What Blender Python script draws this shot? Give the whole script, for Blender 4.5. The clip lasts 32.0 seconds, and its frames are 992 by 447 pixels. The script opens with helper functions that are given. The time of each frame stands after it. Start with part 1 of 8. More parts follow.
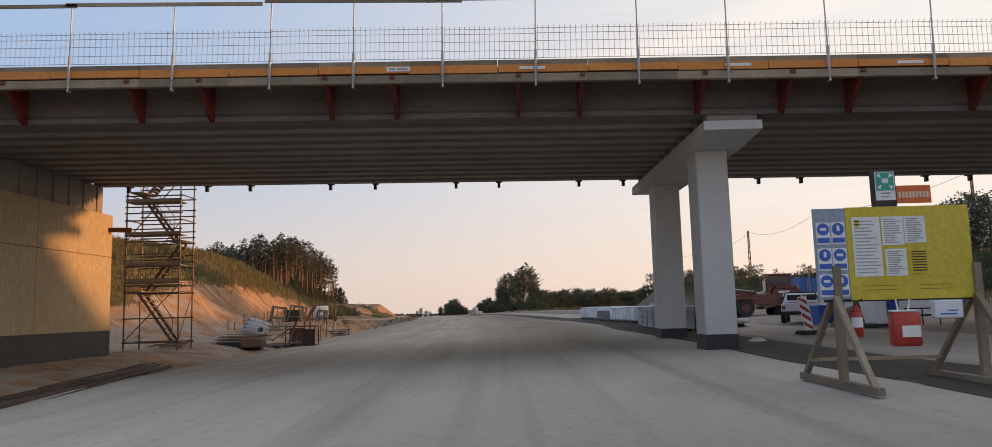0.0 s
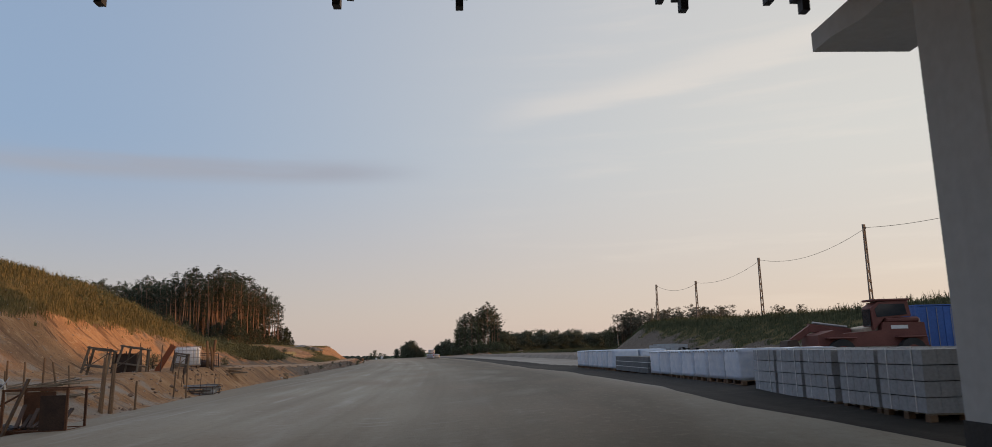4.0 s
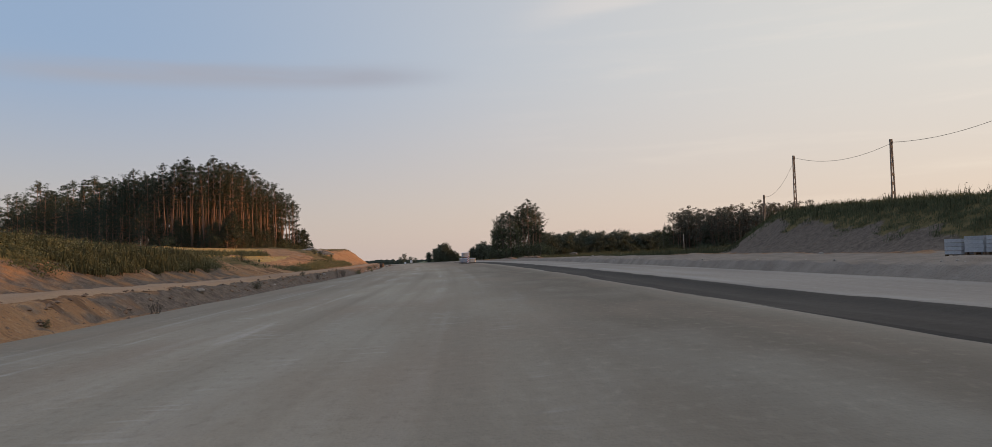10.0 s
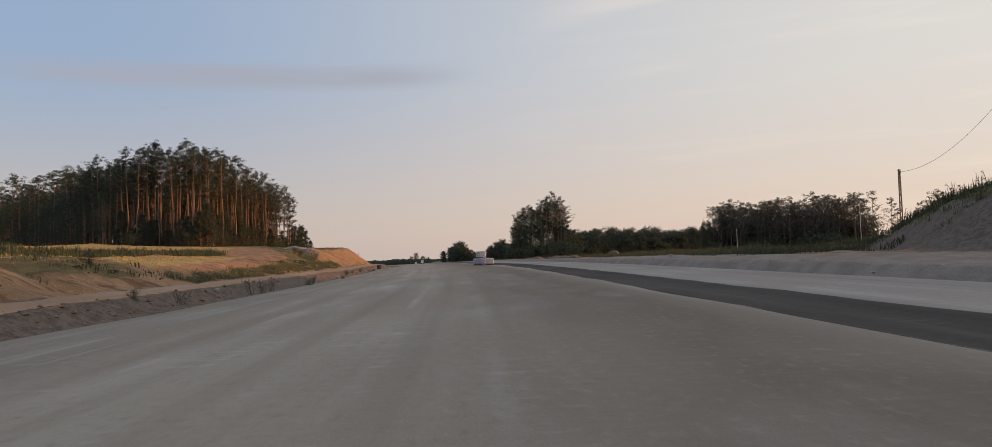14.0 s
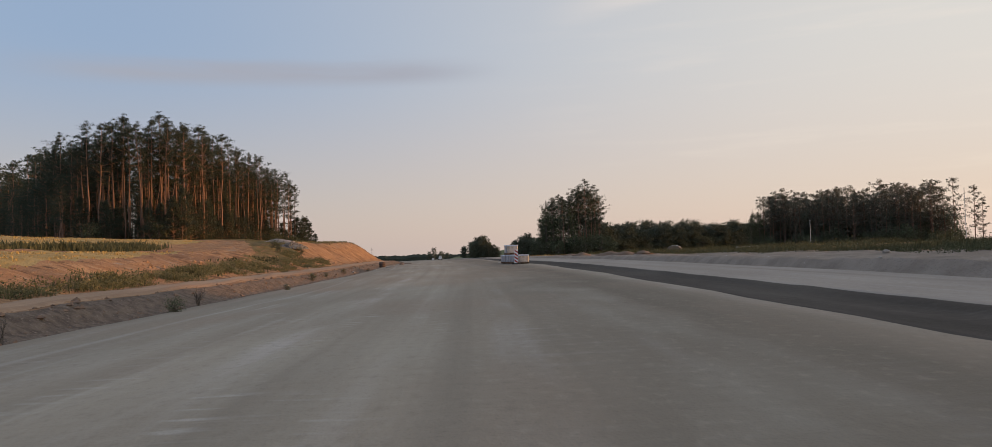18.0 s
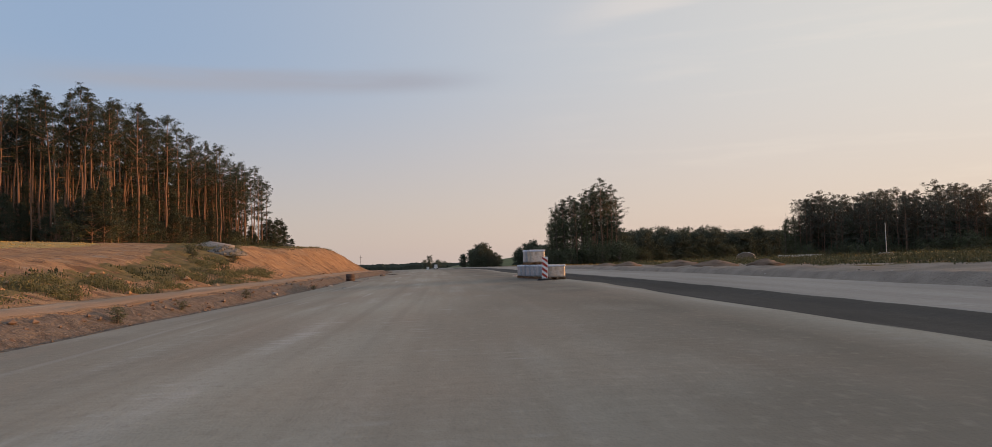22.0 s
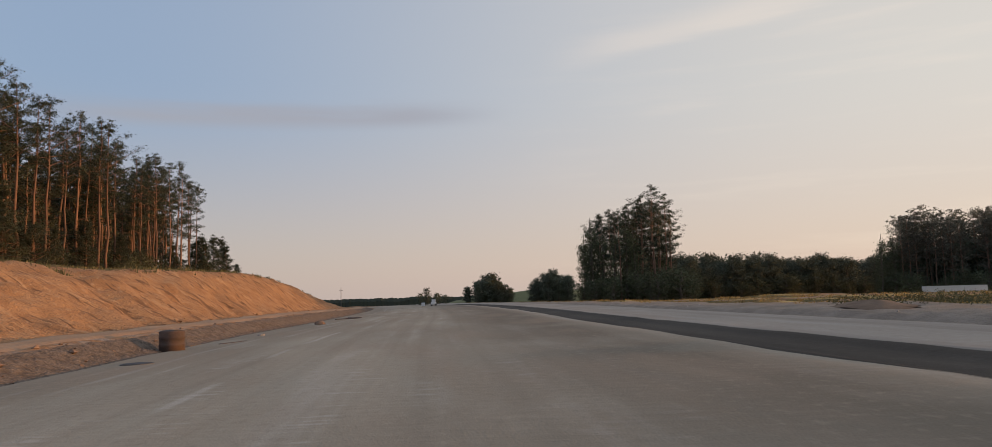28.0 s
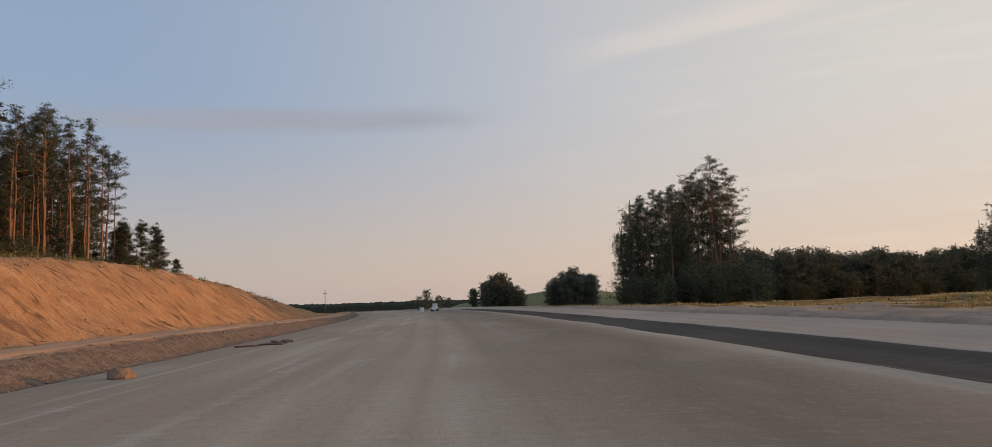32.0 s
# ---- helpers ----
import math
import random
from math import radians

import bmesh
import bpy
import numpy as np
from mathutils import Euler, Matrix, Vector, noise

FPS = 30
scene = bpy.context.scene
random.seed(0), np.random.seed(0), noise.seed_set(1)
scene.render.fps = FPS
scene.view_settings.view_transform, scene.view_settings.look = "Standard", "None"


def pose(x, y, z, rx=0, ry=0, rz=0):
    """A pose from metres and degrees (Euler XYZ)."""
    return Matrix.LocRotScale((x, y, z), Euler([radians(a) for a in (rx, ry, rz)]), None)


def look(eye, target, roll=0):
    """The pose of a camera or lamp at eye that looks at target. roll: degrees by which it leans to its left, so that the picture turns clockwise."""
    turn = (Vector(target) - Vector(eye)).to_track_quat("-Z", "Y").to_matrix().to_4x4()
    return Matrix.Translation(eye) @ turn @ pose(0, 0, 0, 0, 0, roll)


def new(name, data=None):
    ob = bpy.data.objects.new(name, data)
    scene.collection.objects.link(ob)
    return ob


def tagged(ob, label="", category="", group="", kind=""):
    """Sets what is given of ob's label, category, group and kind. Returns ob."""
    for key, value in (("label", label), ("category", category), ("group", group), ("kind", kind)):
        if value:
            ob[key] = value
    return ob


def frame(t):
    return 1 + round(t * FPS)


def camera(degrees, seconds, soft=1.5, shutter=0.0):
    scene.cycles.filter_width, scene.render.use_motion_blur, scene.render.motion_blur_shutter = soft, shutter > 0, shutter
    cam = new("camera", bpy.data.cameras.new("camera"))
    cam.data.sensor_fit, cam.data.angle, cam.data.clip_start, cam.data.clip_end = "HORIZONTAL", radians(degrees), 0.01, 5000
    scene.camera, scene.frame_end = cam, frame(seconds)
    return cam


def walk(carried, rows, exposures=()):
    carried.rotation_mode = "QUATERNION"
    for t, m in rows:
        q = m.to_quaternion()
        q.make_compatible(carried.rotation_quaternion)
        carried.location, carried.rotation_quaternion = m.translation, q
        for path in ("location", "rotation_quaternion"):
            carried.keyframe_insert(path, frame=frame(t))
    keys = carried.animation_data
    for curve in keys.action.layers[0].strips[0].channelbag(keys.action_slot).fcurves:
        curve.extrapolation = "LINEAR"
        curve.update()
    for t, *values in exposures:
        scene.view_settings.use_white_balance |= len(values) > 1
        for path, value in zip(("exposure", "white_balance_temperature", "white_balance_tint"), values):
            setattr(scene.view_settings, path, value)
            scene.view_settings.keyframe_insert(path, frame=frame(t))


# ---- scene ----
cam = camera(67.7, 32.0, soft=0.75, shutter=0.15)
PATH = [
    (0, (-0.296, 1.628, 1.444), (-0.303, 3.615, 1.675), -1.5),
    (0.5, (-0.268, 3.96, 1.453), (-0.268, 5.945, 1.699), -1.6),
    (1, (-0.24, 6.277, 1.461), (-0.231, 8.259, 1.726), -1.5),
    (1.5, (-0.209, 8.541, 1.468), (-0.183, 10.522, 1.742), -1.3),
    (2, (-0.187, 10.78, 1.475), (-0.045, 12.753, 1.765), -1.4),
    (2.5, (-0.219, 12.941, 1.485), (-0.08, 14.913, 1.792), -1.3),
    (4.5, (-0.365, 22.155, 1.517), (-0.276, 24.124, 1.859), -1.2),
    (5, (-0.449, 24.992, 1.526), (-0.368, 26.985, 1.672), -0.6),
    (5.5, (-0.493, 27.651, 1.537), (-0.398, 29.647, 1.614), 0.3),
    (6, (-0.522, 30.256, 1.539), (-0.441, 32.253, 1.609), -0.1),
    (6.5, (-0.616, 33.109, 1.548), (-0.546, 35.107, 1.624), -0.5),
    (7, (-0.781, 36.309, 1.565), (-0.726, 38.306, 1.637), -0.9),
    (7.5, (-0.923, 39.634, 1.563), (-0.882, 41.632, 1.626), -1.2),
    (8, (-1.058, 42.915, 1.558), (-1.029, 44.914, 1.628), -1.4),
    (8.5, (-1.196, 46.174, 1.551), (-1.174, 48.173, 1.618), -1.5),
    (9, (-1.3, 49.41, 1.547), (-1.283, 51.409, 1.617), -1.5),
    (9.5, (-1.407, 52.717, 1.558), (-1.397, 54.716, 1.637), -1.8),
    (10, (-1.503, 56.066, 1.567), (-1.497, 58.065, 1.651), -1.7),
    (10.5, (-1.556, 59.344, 1.574), (-1.557, 61.342, 1.658), -1.8),
    (11, (-1.611, 62.715, 1.577), (-1.619, 64.714, 1.663), -1.8),
    (11.5, (-1.68, 66.168, 1.585), (-1.694, 68.166, 1.669), -1.8),
    (12, (-1.804, 69.671, 1.588), (-1.823, 71.67, 1.664), -1.9),
    (12.5, (-1.989, 73.24, 1.577), (-2.018, 75.238, 1.656), -1.9),
    (13, (-2.151, 76.876, 1.576), (-2.186, 78.874, 1.662), -1.9),
    (13.5, (-2.212, 80.641, 1.588), (-2.255, 82.638, 1.679), -1.8),
    (14, (-2.228, 84.388, 1.591), (-2.271, 86.386, 1.674), -1.8),
    (14.5, (-2.258, 87.946, 1.592), (-2.301, 89.943, 1.687), -1.7),
    (16.5, (-3.299, 100.007, 1.602), (-3.394, 102.004, 1.678), -1.6),
    (17, (-3.618, 103.354, 1.6), (-3.717, 105.35, 1.679), -1.7),
    (17.5, (-3.952, 106.671, 1.599), (-4.054, 108.667, 1.672), -1.7),
    (18, (-4.268, 110.006, 1.601), (-4.369, 112.002, 1.673), -1.7),
    (18.5, (-4.531, 113.264, 1.589), (-4.63, 115.261, 1.656), -1.7),
    (19, (-4.793, 116.48, 1.577), (-4.892, 118.476, 1.649), -1.7),
    (19.5, (-5.11, 119.799, 1.587), (-5.205, 121.796, 1.666), -1.6),
    (20, (-5.436, 123.111, 1.588), (-5.528, 125.107, 1.676), -1.6),
    (20.5, (-5.738, 126.361, 1.581), (-5.831, 128.357, 1.677), -1.5),
    (21, (-6.03, 129.737, 1.574), (-6.122, 131.732, 1.668), -1.5),
    (21.5, (-6.336, 133.275, 1.565), (-6.429, 135.271, 1.653), -1.6),
    (22, (-6.678, 136.823, 1.556), (-6.777, 138.818, 1.651), -1.5),
    (22.5, (-7.048, 140.284, 1.548), (-7.145, 142.279, 1.648), -1.3),
    (23, (-7.418, 143.681, 1.536), (-7.514, 145.676, 1.647), -1.3),
    (23.5, (-7.787, 147.174, 1.527), (-7.878, 149.17, 1.629), -1.2),
    (24, (-8.184, 150.648, 1.526), (-8.281, 152.642, 1.632), -1.2),
    (24.5, (-8.645, 154.216, 1.519), (-8.747, 156.21, 1.636), -1.3),
    (25, (-9.196, 157.885, 1.508), (-9.297, 159.879, 1.634), -1.3),
    (25.5, (-9.823, 161.436, 1.509), (-9.928, 163.428, 1.647), -1.2),
    (27.5, (-11.770, 180.200, 1.455), (-11.871, 182.189, 1.634), -1.4),
    (28, (-12.204, 184.400, 1.444), (-12.305, 186.388, 1.630), -1.5),
    (28.5, (-12.653, 188.550, 1.437), (-12.747, 190.538, 1.635), -1.6),
    (29, (-13.171, 192.700, 1.423), (-13.266, 194.687, 1.625), -1.5),
    (29.5, (-13.78, 196.849, 1.398), (-13.876, 198.836, 1.608), -1.5),
    (30, (-14.41, 200.808, 1.384), (-14.504, 202.795, 1.595), -1.5),
    (30.5, (-14.999, 204.63, 1.368), (-15.094, 206.617, 1.573), -1.5),
    (31, (-15.5, 208.404, 1.35), (-15.595, 210.392, 1.548), -1.6),
    (31.5, (-15.961, 212.002, 1.335), (-16.059, 213.991, 1.525), -1.8),
    (32, (-16.421, 215.481, 1.33), (-16.525, 217.469, 1.524), -1.9),
]
EXPOSURE = [(0.0, 0.6, 6850, 11), (1.0, 0.83, 6800, 10), (2.0, 0.9, 6500, 8), (2.5, 0.94, 6500, 8), (4.5, 0.02, 6750, 8), (5.0, 0.05, 6750, 8), (5.8, 0.19, 6750, 8), (10.0, 0.2, 6750, 9), (14.0, 0.22, 6800, 10), (24.0, 0.21, 6850, 10), (32.0, 0.12, 6950, 10)]
walk(cam, [(t, look(eye, target, roll)) for t, eye, target, roll in PATH], EXPOSURE)

# ---- light: a low evening sun ahead and to the right, under a hazy sky ----
SUN_AZ, SUN_EL = radians(82.0), radians(3.7)
HAZE_AZ = radians(72.0)
to_sun = Vector((math.sin(SUN_AZ) * math.cos(SUN_EL), math.cos(SUN_AZ) * math.cos(SUN_EL), math.sin(SUN_EL)))
to_haze = Vector((math.sin(HAZE_AZ) * math.cos(SUN_EL), math.cos(HAZE_AZ) * math.cos(SUN_EL), math.sin(SUN_EL)))
world = bpy.data.worlds.new("evening_sky")
scene.world = world
world.use_nodes = True
wn, wl = world.node_tree.nodes, world.node_tree.links
sky = wn.new("ShaderNodeTexSky")
sky.sky_type = "NISHITA"
sky.sun_disc = False
sky.sun_elevation, sky.sun_rotation = SUN_EL, SUN_AZ
sky.air_density, sky.dust_density, sky.ozone_density = 1.0, 1.0, 2.0


def sky_math(op, a, b=None, c=None):
    node = wn.new("ShaderNodeMath")
    node.operation = op
    for k, v in enumerate((a, b, c)):
        if isinstance(v, (int, float)):
            node.inputs[k].default_value = v
        elif v is not None:
            wl.new(v, node.inputs[k])
    return node.outputs[0]


def sky_range(v, lo, hi, top=1.0):
    node = wn.new("ShaderNodeMapRange")
    node.interpolation_type = "SMOOTHSTEP"
    node.inputs["From Min"].default_value, node.inputs["From Max"].default_value, node.inputs["To Max"].default_value = lo, hi, top
    wl.new(v, node.inputs["Value"])
    return node.outputs[0]


def sky_mix(a, b, f):
    node = wn.new("ShaderNodeMix")
    node.data_type = "RGBA"
    for key, v in (("A", a), ("B", b)):
        if isinstance(v, tuple):
            node.inputs[key].default_value = (*v, 1)
        else:
            wl.new(v, node.inputs[key])
    if isinstance(f, float):
        node.inputs["Factor"].default_value = f
    else:
        wl.new(f, node.inputs["Factor"])
    return node.outputs["Result"]


# evening haze: pinkish-beige along the horizon, paler towards the sun, soft blue higher up and away from it
sky_dir = wn.new("ShaderNodeTexCoord").outputs["Generated"]
split = wn.new("ShaderNodeSeparateXYZ")
wl.new(sky_dir, split.inputs[0])
dot = wn.new("ShaderNodeVectorMath")
dot.operation = "DOT_PRODUCT"
dot.inputs[1].default_value = to_haze
wl.new(sky_dir, dot.inputs[0])
up, toward = split.outputs["Z"], dot.outputs["Value"]
low_sky = sky_mix((0.42, 0.37, 0.37), (0.59, 0.475, 0.435), sky_range(toward, -0.35, 0.85))
mid_sky = sky_mix((0.24, 0.325, 0.48), (0.6, 0.57, 0.54), sky_range(toward, -0.27, 0.88))
top_sky = sky_mix((0.22, 0.28, 0.42), (0.48, 0.48, 0.52), sky_range(toward, -0.3, 0.9))
haze = sky_mix(low_sky, mid_sky, sky_range(up, 0.0, 0.28))
haze = sky_mix(haze, top_sky, sky_range(up, 0.3, 0.9))
glow = sky_range(toward, 0.86, 1.0)
haze = sky_mix(haze, (1.5, 1.0, 0.55), sky_math("MULTIPLY", glow, 0.7))
# thin cloud: a faint grey-violet streak and pale wisps
stretched = wn.new("ShaderNodeMapping")
stretched.inputs["Scale"].default_value = (2.2, 2.2, 24.0)
wl.new(sky_dir, stretched.inputs["Vector"])
wisps = wn.new("ShaderNodeTexNoise")
wisps.inputs["Scale"].default_value, wisps.inputs["Detail"].default_value, wisps.inputs["Roughness"].default_value = 1.6, 5.0, 0.55
wl.new(stretched.outputs[0], wisps.inputs["Vector"])
wisp = wisps.outputs["Fac"]
haze = sky_mix(haze, (0.76, 0.66, 0.59), sky_math("MULTIPLY", sky_range(wisp, 0.5, 0.75, 0.22), sky_range(toward, 0.2, 0.7)))
tilt = sky_math("MULTIPLY_ADD", split.outputs["X"], -0.03, up)
band = sky_math("MULTIPLY", sky_range(tilt, 0.22, 0.241), sky_range(sky_math("MULTIPLY_ADD", wisp, 0.04, tilt), 0.286, 0.254))
streak = sky_math("MULTIPLY", sky_math("MULTIPLY", band, sky_range(split.outputs["X"], -0.01, -0.18)), sky_range(split.outputs["X"], -0.62, -0.45))
haze = sky_mix(haze, (0.31, 0.31, 0.37), sky_math("MULTIPLY", streak, 0.85))
slope = sky_math("MULTIPLY_ADD", split.outputs["X"], -0.155, sky_math("MULTIPLY_ADD", wisp, 0.05, up))
plume = sky_math("MULTIPLY", sky_range(slope, 0.295, 0.318), sky_range(slope, 0.352, 0.325))
plume = sky_math("MULTIPLY", plume, sky_math("MULTIPLY", sky_range(split.outputs["X"], 0.0, 0.15), sky_range(split.outputs["X"], 0.62, 0.42)))
haze = sky_mix(haze, (0.82, 0.7, 0.61), sky_math("MULTIPLY", plume, 0.25))
wl.new(sky_mix(haze, sky.outputs[0], 0.04), wn["Background"].inputs[0])
wn["Background"].inputs["Strength"].default_value = 1.0
sun_data = bpy.data.lights.new("sun", "SUN")
sun_data.energy, sun_data.angle, sun_data.color = 2.8, radians(1.2), (1.0, 0.47, 0.17)
sun = new("sun", sun_data)
sun.matrix_world = look(to_sun * 50, (0, 0, 0))



# ---- materials ----
def material(name, a, b, rough=0.85, scale=1.0, fine=25.0, bump=0.3, metal=0.0, spread=0.0, coords="Object", stretch=(1, 1, 1), fine_mix=0.35, contrast=0.25):
    """A surface between two base colours: broad patches, fine grain, fine relief, and spread from piece to piece."""
    m = bpy.data.materials.new(name)
    m.use_nodes = True
    n, l = m.node_tree.nodes, m.node_tree.links
    bsdf = n["Principled BSDF"]
    tc, mp = n.new("ShaderNodeTexCoord"), n.new("ShaderNodeMapping")
    mp.inputs["Scale"].default_value = stretch
    l.new(tc.outputs[coords], mp.inputs["Vector"])
    big, small, ramp, mix, shade = (n.new(k) for k in ("ShaderNodeTexNoise", "ShaderNodeTexNoise", "ShaderNodeValToRGB", "ShaderNodeMix", "ShaderNodeMix"))
    big.inputs["Scale"].default_value, big.inputs["Detail"].default_value = scale, 6.0
    small.inputs["Scale"].default_value, small.inputs["Detail"].default_value = fine, 4.0
    l.new(mp.outputs[0], big.inputs["Vector"])
    l.new(mp.outputs[0], small.inputs["Vector"])
    ramp.color_ramp.elements[0].position, ramp.color_ramp.elements[1].position = 0.5 - contrast, 0.5 + contrast
    l.new(big.outputs["Fac"], ramp.inputs[0])
    mix.data_type = shade.data_type = "RGBA"
    mix.inputs["A"].default_value, mix.inputs["B"].default_value = (*a, 1), (*b, 1)
    l.new(ramp.outputs[0], mix.inputs["Factor"])
    shade.blend_type = "OVERLAY"
    shade.inputs["Factor"].default_value = fine_mix
    l.new(mix.outputs["Result"], shade.inputs["A"])
    l.new(small.outputs["Fac"], shade.inputs["B"])
    out = shade.outputs["Result"]
    if spread:
        info, hsv, rng = n.new("ShaderNodeObjectInfo"), n.new("ShaderNodeHueSaturation"), n.new("ShaderNodeMapRange")
        rng.inputs["To Min"].default_value, rng.inputs["To Max"].default_value = 1 - spread, 1 + spread
        l.new(info.outputs["Random"], rng.inputs["Value"])
        l.new(rng.outputs[0], hsv.inputs["Value"])
        l.new(out, hsv.inputs["Color"])
        out = hsv.outputs[0]
    l.new(out, bsdf.inputs["Base Color"])
    bsdf.inputs["Roughness"].default_value, bsdf.inputs["Metallic"].default_value = rough, metal
    if bump:
        bp = n.new("ShaderNodeBump")
        bp.inputs["Strength"].default_value, bp.inputs["Distance"].default_value = bump, 0.02
        l.new(small.outputs["Fac"], bp.inputs["Height"])
        l.new(bp.outputs[0], bsdf.inputs["Normal"])
    return m


def leaf_material(name, a, b, spread=0.25):
    """Foliage: each clump its own shade, with light coming through."""
    m = bpy.data.materials.new(name)
    m.use_nodes = True
    n, l = m.node_tree.nodes, m.node_tree.links
    bsdf = n["Principled BSDF"]
    geo, mix, info, hsv, rng = (n.new(k) for k in ("ShaderNodeNewGeometry", "ShaderNodeMix", "ShaderNodeObjectInfo", "ShaderNodeHueSaturation", "ShaderNodeMapRange"))
    mix.data_type = "RGBA"
    mix.inputs["A"].default_value, mix.inputs["B"].default_value = (*a, 1), (*b, 1)
    l.new(geo.outputs["Random Per Island"], mix.inputs["Factor"])
    rng.inputs["To Min"].default_value, rng.inputs["To Max"].default_value = 1 - spread, 1 + spread
    l.new(info.outputs["Random"], rng.inputs["Value"])
    l.new(rng.outputs[0], hsv.inputs["Value"])
    l.new(mix.outputs["Result"], hsv.inputs["Color"])
    l.new(hsv.outputs[0], bsdf.inputs["Base Color"])
    bsdf.inputs["Roughness"].default_value = 0.75
    bsdf.inputs["Specular IOR Level"].default_value = 0.2
    tr, add = n.new("ShaderNodeBsdfTranslucent"), n.new("ShaderNodeMixShader")
    l.new(hsv.outputs[0], tr.inputs["Color"])
    add.inputs[0].default_value = 0.25
    l.new(bsdf.outputs[0], add.inputs[1])
    l.new(tr.outputs[0], add.inputs[2])
    l.new(add.outputs[0], n["Material Output"].inputs["Surface"])
    return m


def ground_material():
    """Sand, grass soil and ripe field, mixed by where each kind of ground lies."""
    m = bpy.data.materials.new("open_ground")
    m.use_nodes = True
    n, l = m.node_tree.nodes, m.node_tree.links
    bsdf = n["Principled BSDF"]
    tc = n.new("ShaderNodeTexCoord")

    def noise_node(scale, detail=6.0):
        t = n.new("ShaderNodeTexNoise")
        t.inputs["Scale"].default_value, t.inputs["Detail"].default_value = scale, detail
        l.new(tc.outputs["Object"], t.inputs["Vector"])
        return t

    def blend(a, b, fac):
        x = n.new("ShaderNodeMix")
        x.data_type = "RGBA"
        for key, v in (("A", a), ("B", b)):
            if isinstance(v, tuple):
                x.inputs[key].default_value = (*v, 1)
            else:
                l.new(v, x.inputs[key])
        l.new(fac, x.inputs["Factor"])
        return x.outputs["Result"]

    def sharp(fac, lo, hi):
        r = n.new("ShaderNodeMapRange")
        r.interpolation_type = "SMOOTHSTEP"
        r.inputs["From Min"].default_value, r.inputs["From Max"].default_value = lo, hi
        l.new(fac, r.inputs["Value"])
        return r.outputs[0]

    def attr(name):
        a = n.new("ShaderNodeAttribute")
        a.attribute_name = name
        return a.outputs["Fac"]

    broad, mid, fleck, grain = noise_node(0.12), noise_node(0.9), noise_node(3.1, 5.0), noise_node(11.0, 8.0)
    sand = blend((0.33, 0.183, 0.093), (0.43, 0.254, 0.133), sharp(mid.outputs["Fac"], 0.3, 0.7))
    sand = blend(sand, (0.23, 0.14, 0.085), sharp(broad.outputs["Fac"], 0.52, 0.72))
    sand = blend(sand, (0.43, 0.275, 0.16), sharp(fleck.outputs["Fac"], 0.56, 0.7))
    sand = blend(sand, (0.2, 0.12, 0.077), sharp(grain.outputs["Fac"], 0.57, 0.7))
    rills, rill_map = n.new("ShaderNodeTexNoise"), n.new("ShaderNodeMapping")
    rill_map.inputs["Scale"].default_value, rill_map.inputs["Rotation"].default_value = (0.3, 1.5, 0.4), (0, 0, 0.55)
    rills.inputs["Scale"].default_value, rills.inputs["Detail"].default_value = 1.0, 5.0
    l.new(tc.outputs["Object"], rill_map.inputs["Vector"])
    l.new(rill_map.outputs[0], rills.inputs["Vector"])
    sand = blend(sand, (0.2, 0.115, 0.065), sharp(rills.outputs["Fac"], 0.57, 0.68))
    sand = blend(sand, (0.46, 0.29, 0.16), sharp(rills.outputs["Fac"], 0.42, 0.32))
    runs, run_map = n.new("ShaderNodeTexNoise"), n.new("ShaderNodeMapping")
    run_map.inputs["Scale"].default_value, run_map.inputs["Rotation"].default_value = (0.55, 3.2, 0.7), (0, 0, 0.3)
    runs.inputs["Scale"].default_value, runs.inputs["Detail"].default_value = 1.0, 6.0
    l.new(tc.outputs["Object"], run_map.inputs["Vector"])
    l.new(run_map.outputs[0], runs.inputs["Vector"])
    sand = blend(sand, (0.17, 0.098, 0.058), sharp(runs.outputs["Fac"], 0.58, 0.67))
    soil = blend((0.125, 0.097, 0.075), (0.2, 0.157, 0.122), sharp(fleck.outputs["Fac"], 0.36, 0.66))
    soil = blend(soil, (0.265, 0.211, 0.166), sharp(grain.outputs["Fac"], 0.56, 0.7))
    grass = blend((0.09, 0.08, 0.035), (0.2, 0.15, 0.065), sharp(mid.outputs["Fac"], 0.35, 0.65))
    field = blend((0.36, 0.26, 0.1), (0.45, 0.34, 0.15), sharp(mid.outputs["Fac"], 0.3, 0.7))
    grey = blend((0.26, 0.212, 0.168), (0.35, 0.29, 0.232), sharp(mid.outputs["Fac"], 0.3, 0.7))
    ragged = n.new("ShaderNodeMath")
    ragged.operation = "MULTIPLY_ADD"
    l.new(mid.outputs["Fac"], ragged.inputs[0])
    ragged.inputs[1].default_value = 0.9
    ragged.inputs[2].default_value = -0.45

    def zone(name):
        s = n.new("ShaderNodeMath")
        l.new(attr(name), s.inputs[0])
        l.new(ragged.outputs[0], s.inputs[1])
        return sharp(s.outputs[0], 0.4, 0.6)

    col = blend(sand, grey, zone("grey"))
    col = blend(col, soil, zone("soil"))
    col = blend(col, field, zone("field"))
    col = blend(col, grass, zone("grass"))
    l.new(col, bsdf.inputs["Base Color"])
    bsdf.inputs["Roughness"].default_value = 0.95
    bsdf.inputs["Specular IOR Level"].default_value = 0.15
    bp = n.new("ShaderNodeBump")
    bp.inputs["Strength"].default_value, bp.inputs["Distance"].default_value = 0.65, 0.14
    lumps = n.new("ShaderNodeMath")
    lumps.operation = "MULTIPLY_ADD"
    l.new(fleck.outputs["Fac"], lumps.inputs[0])
    lumps.inputs[1].default_value = 1.2
    l.new(grain.outputs["Fac"], lumps.inputs[2])
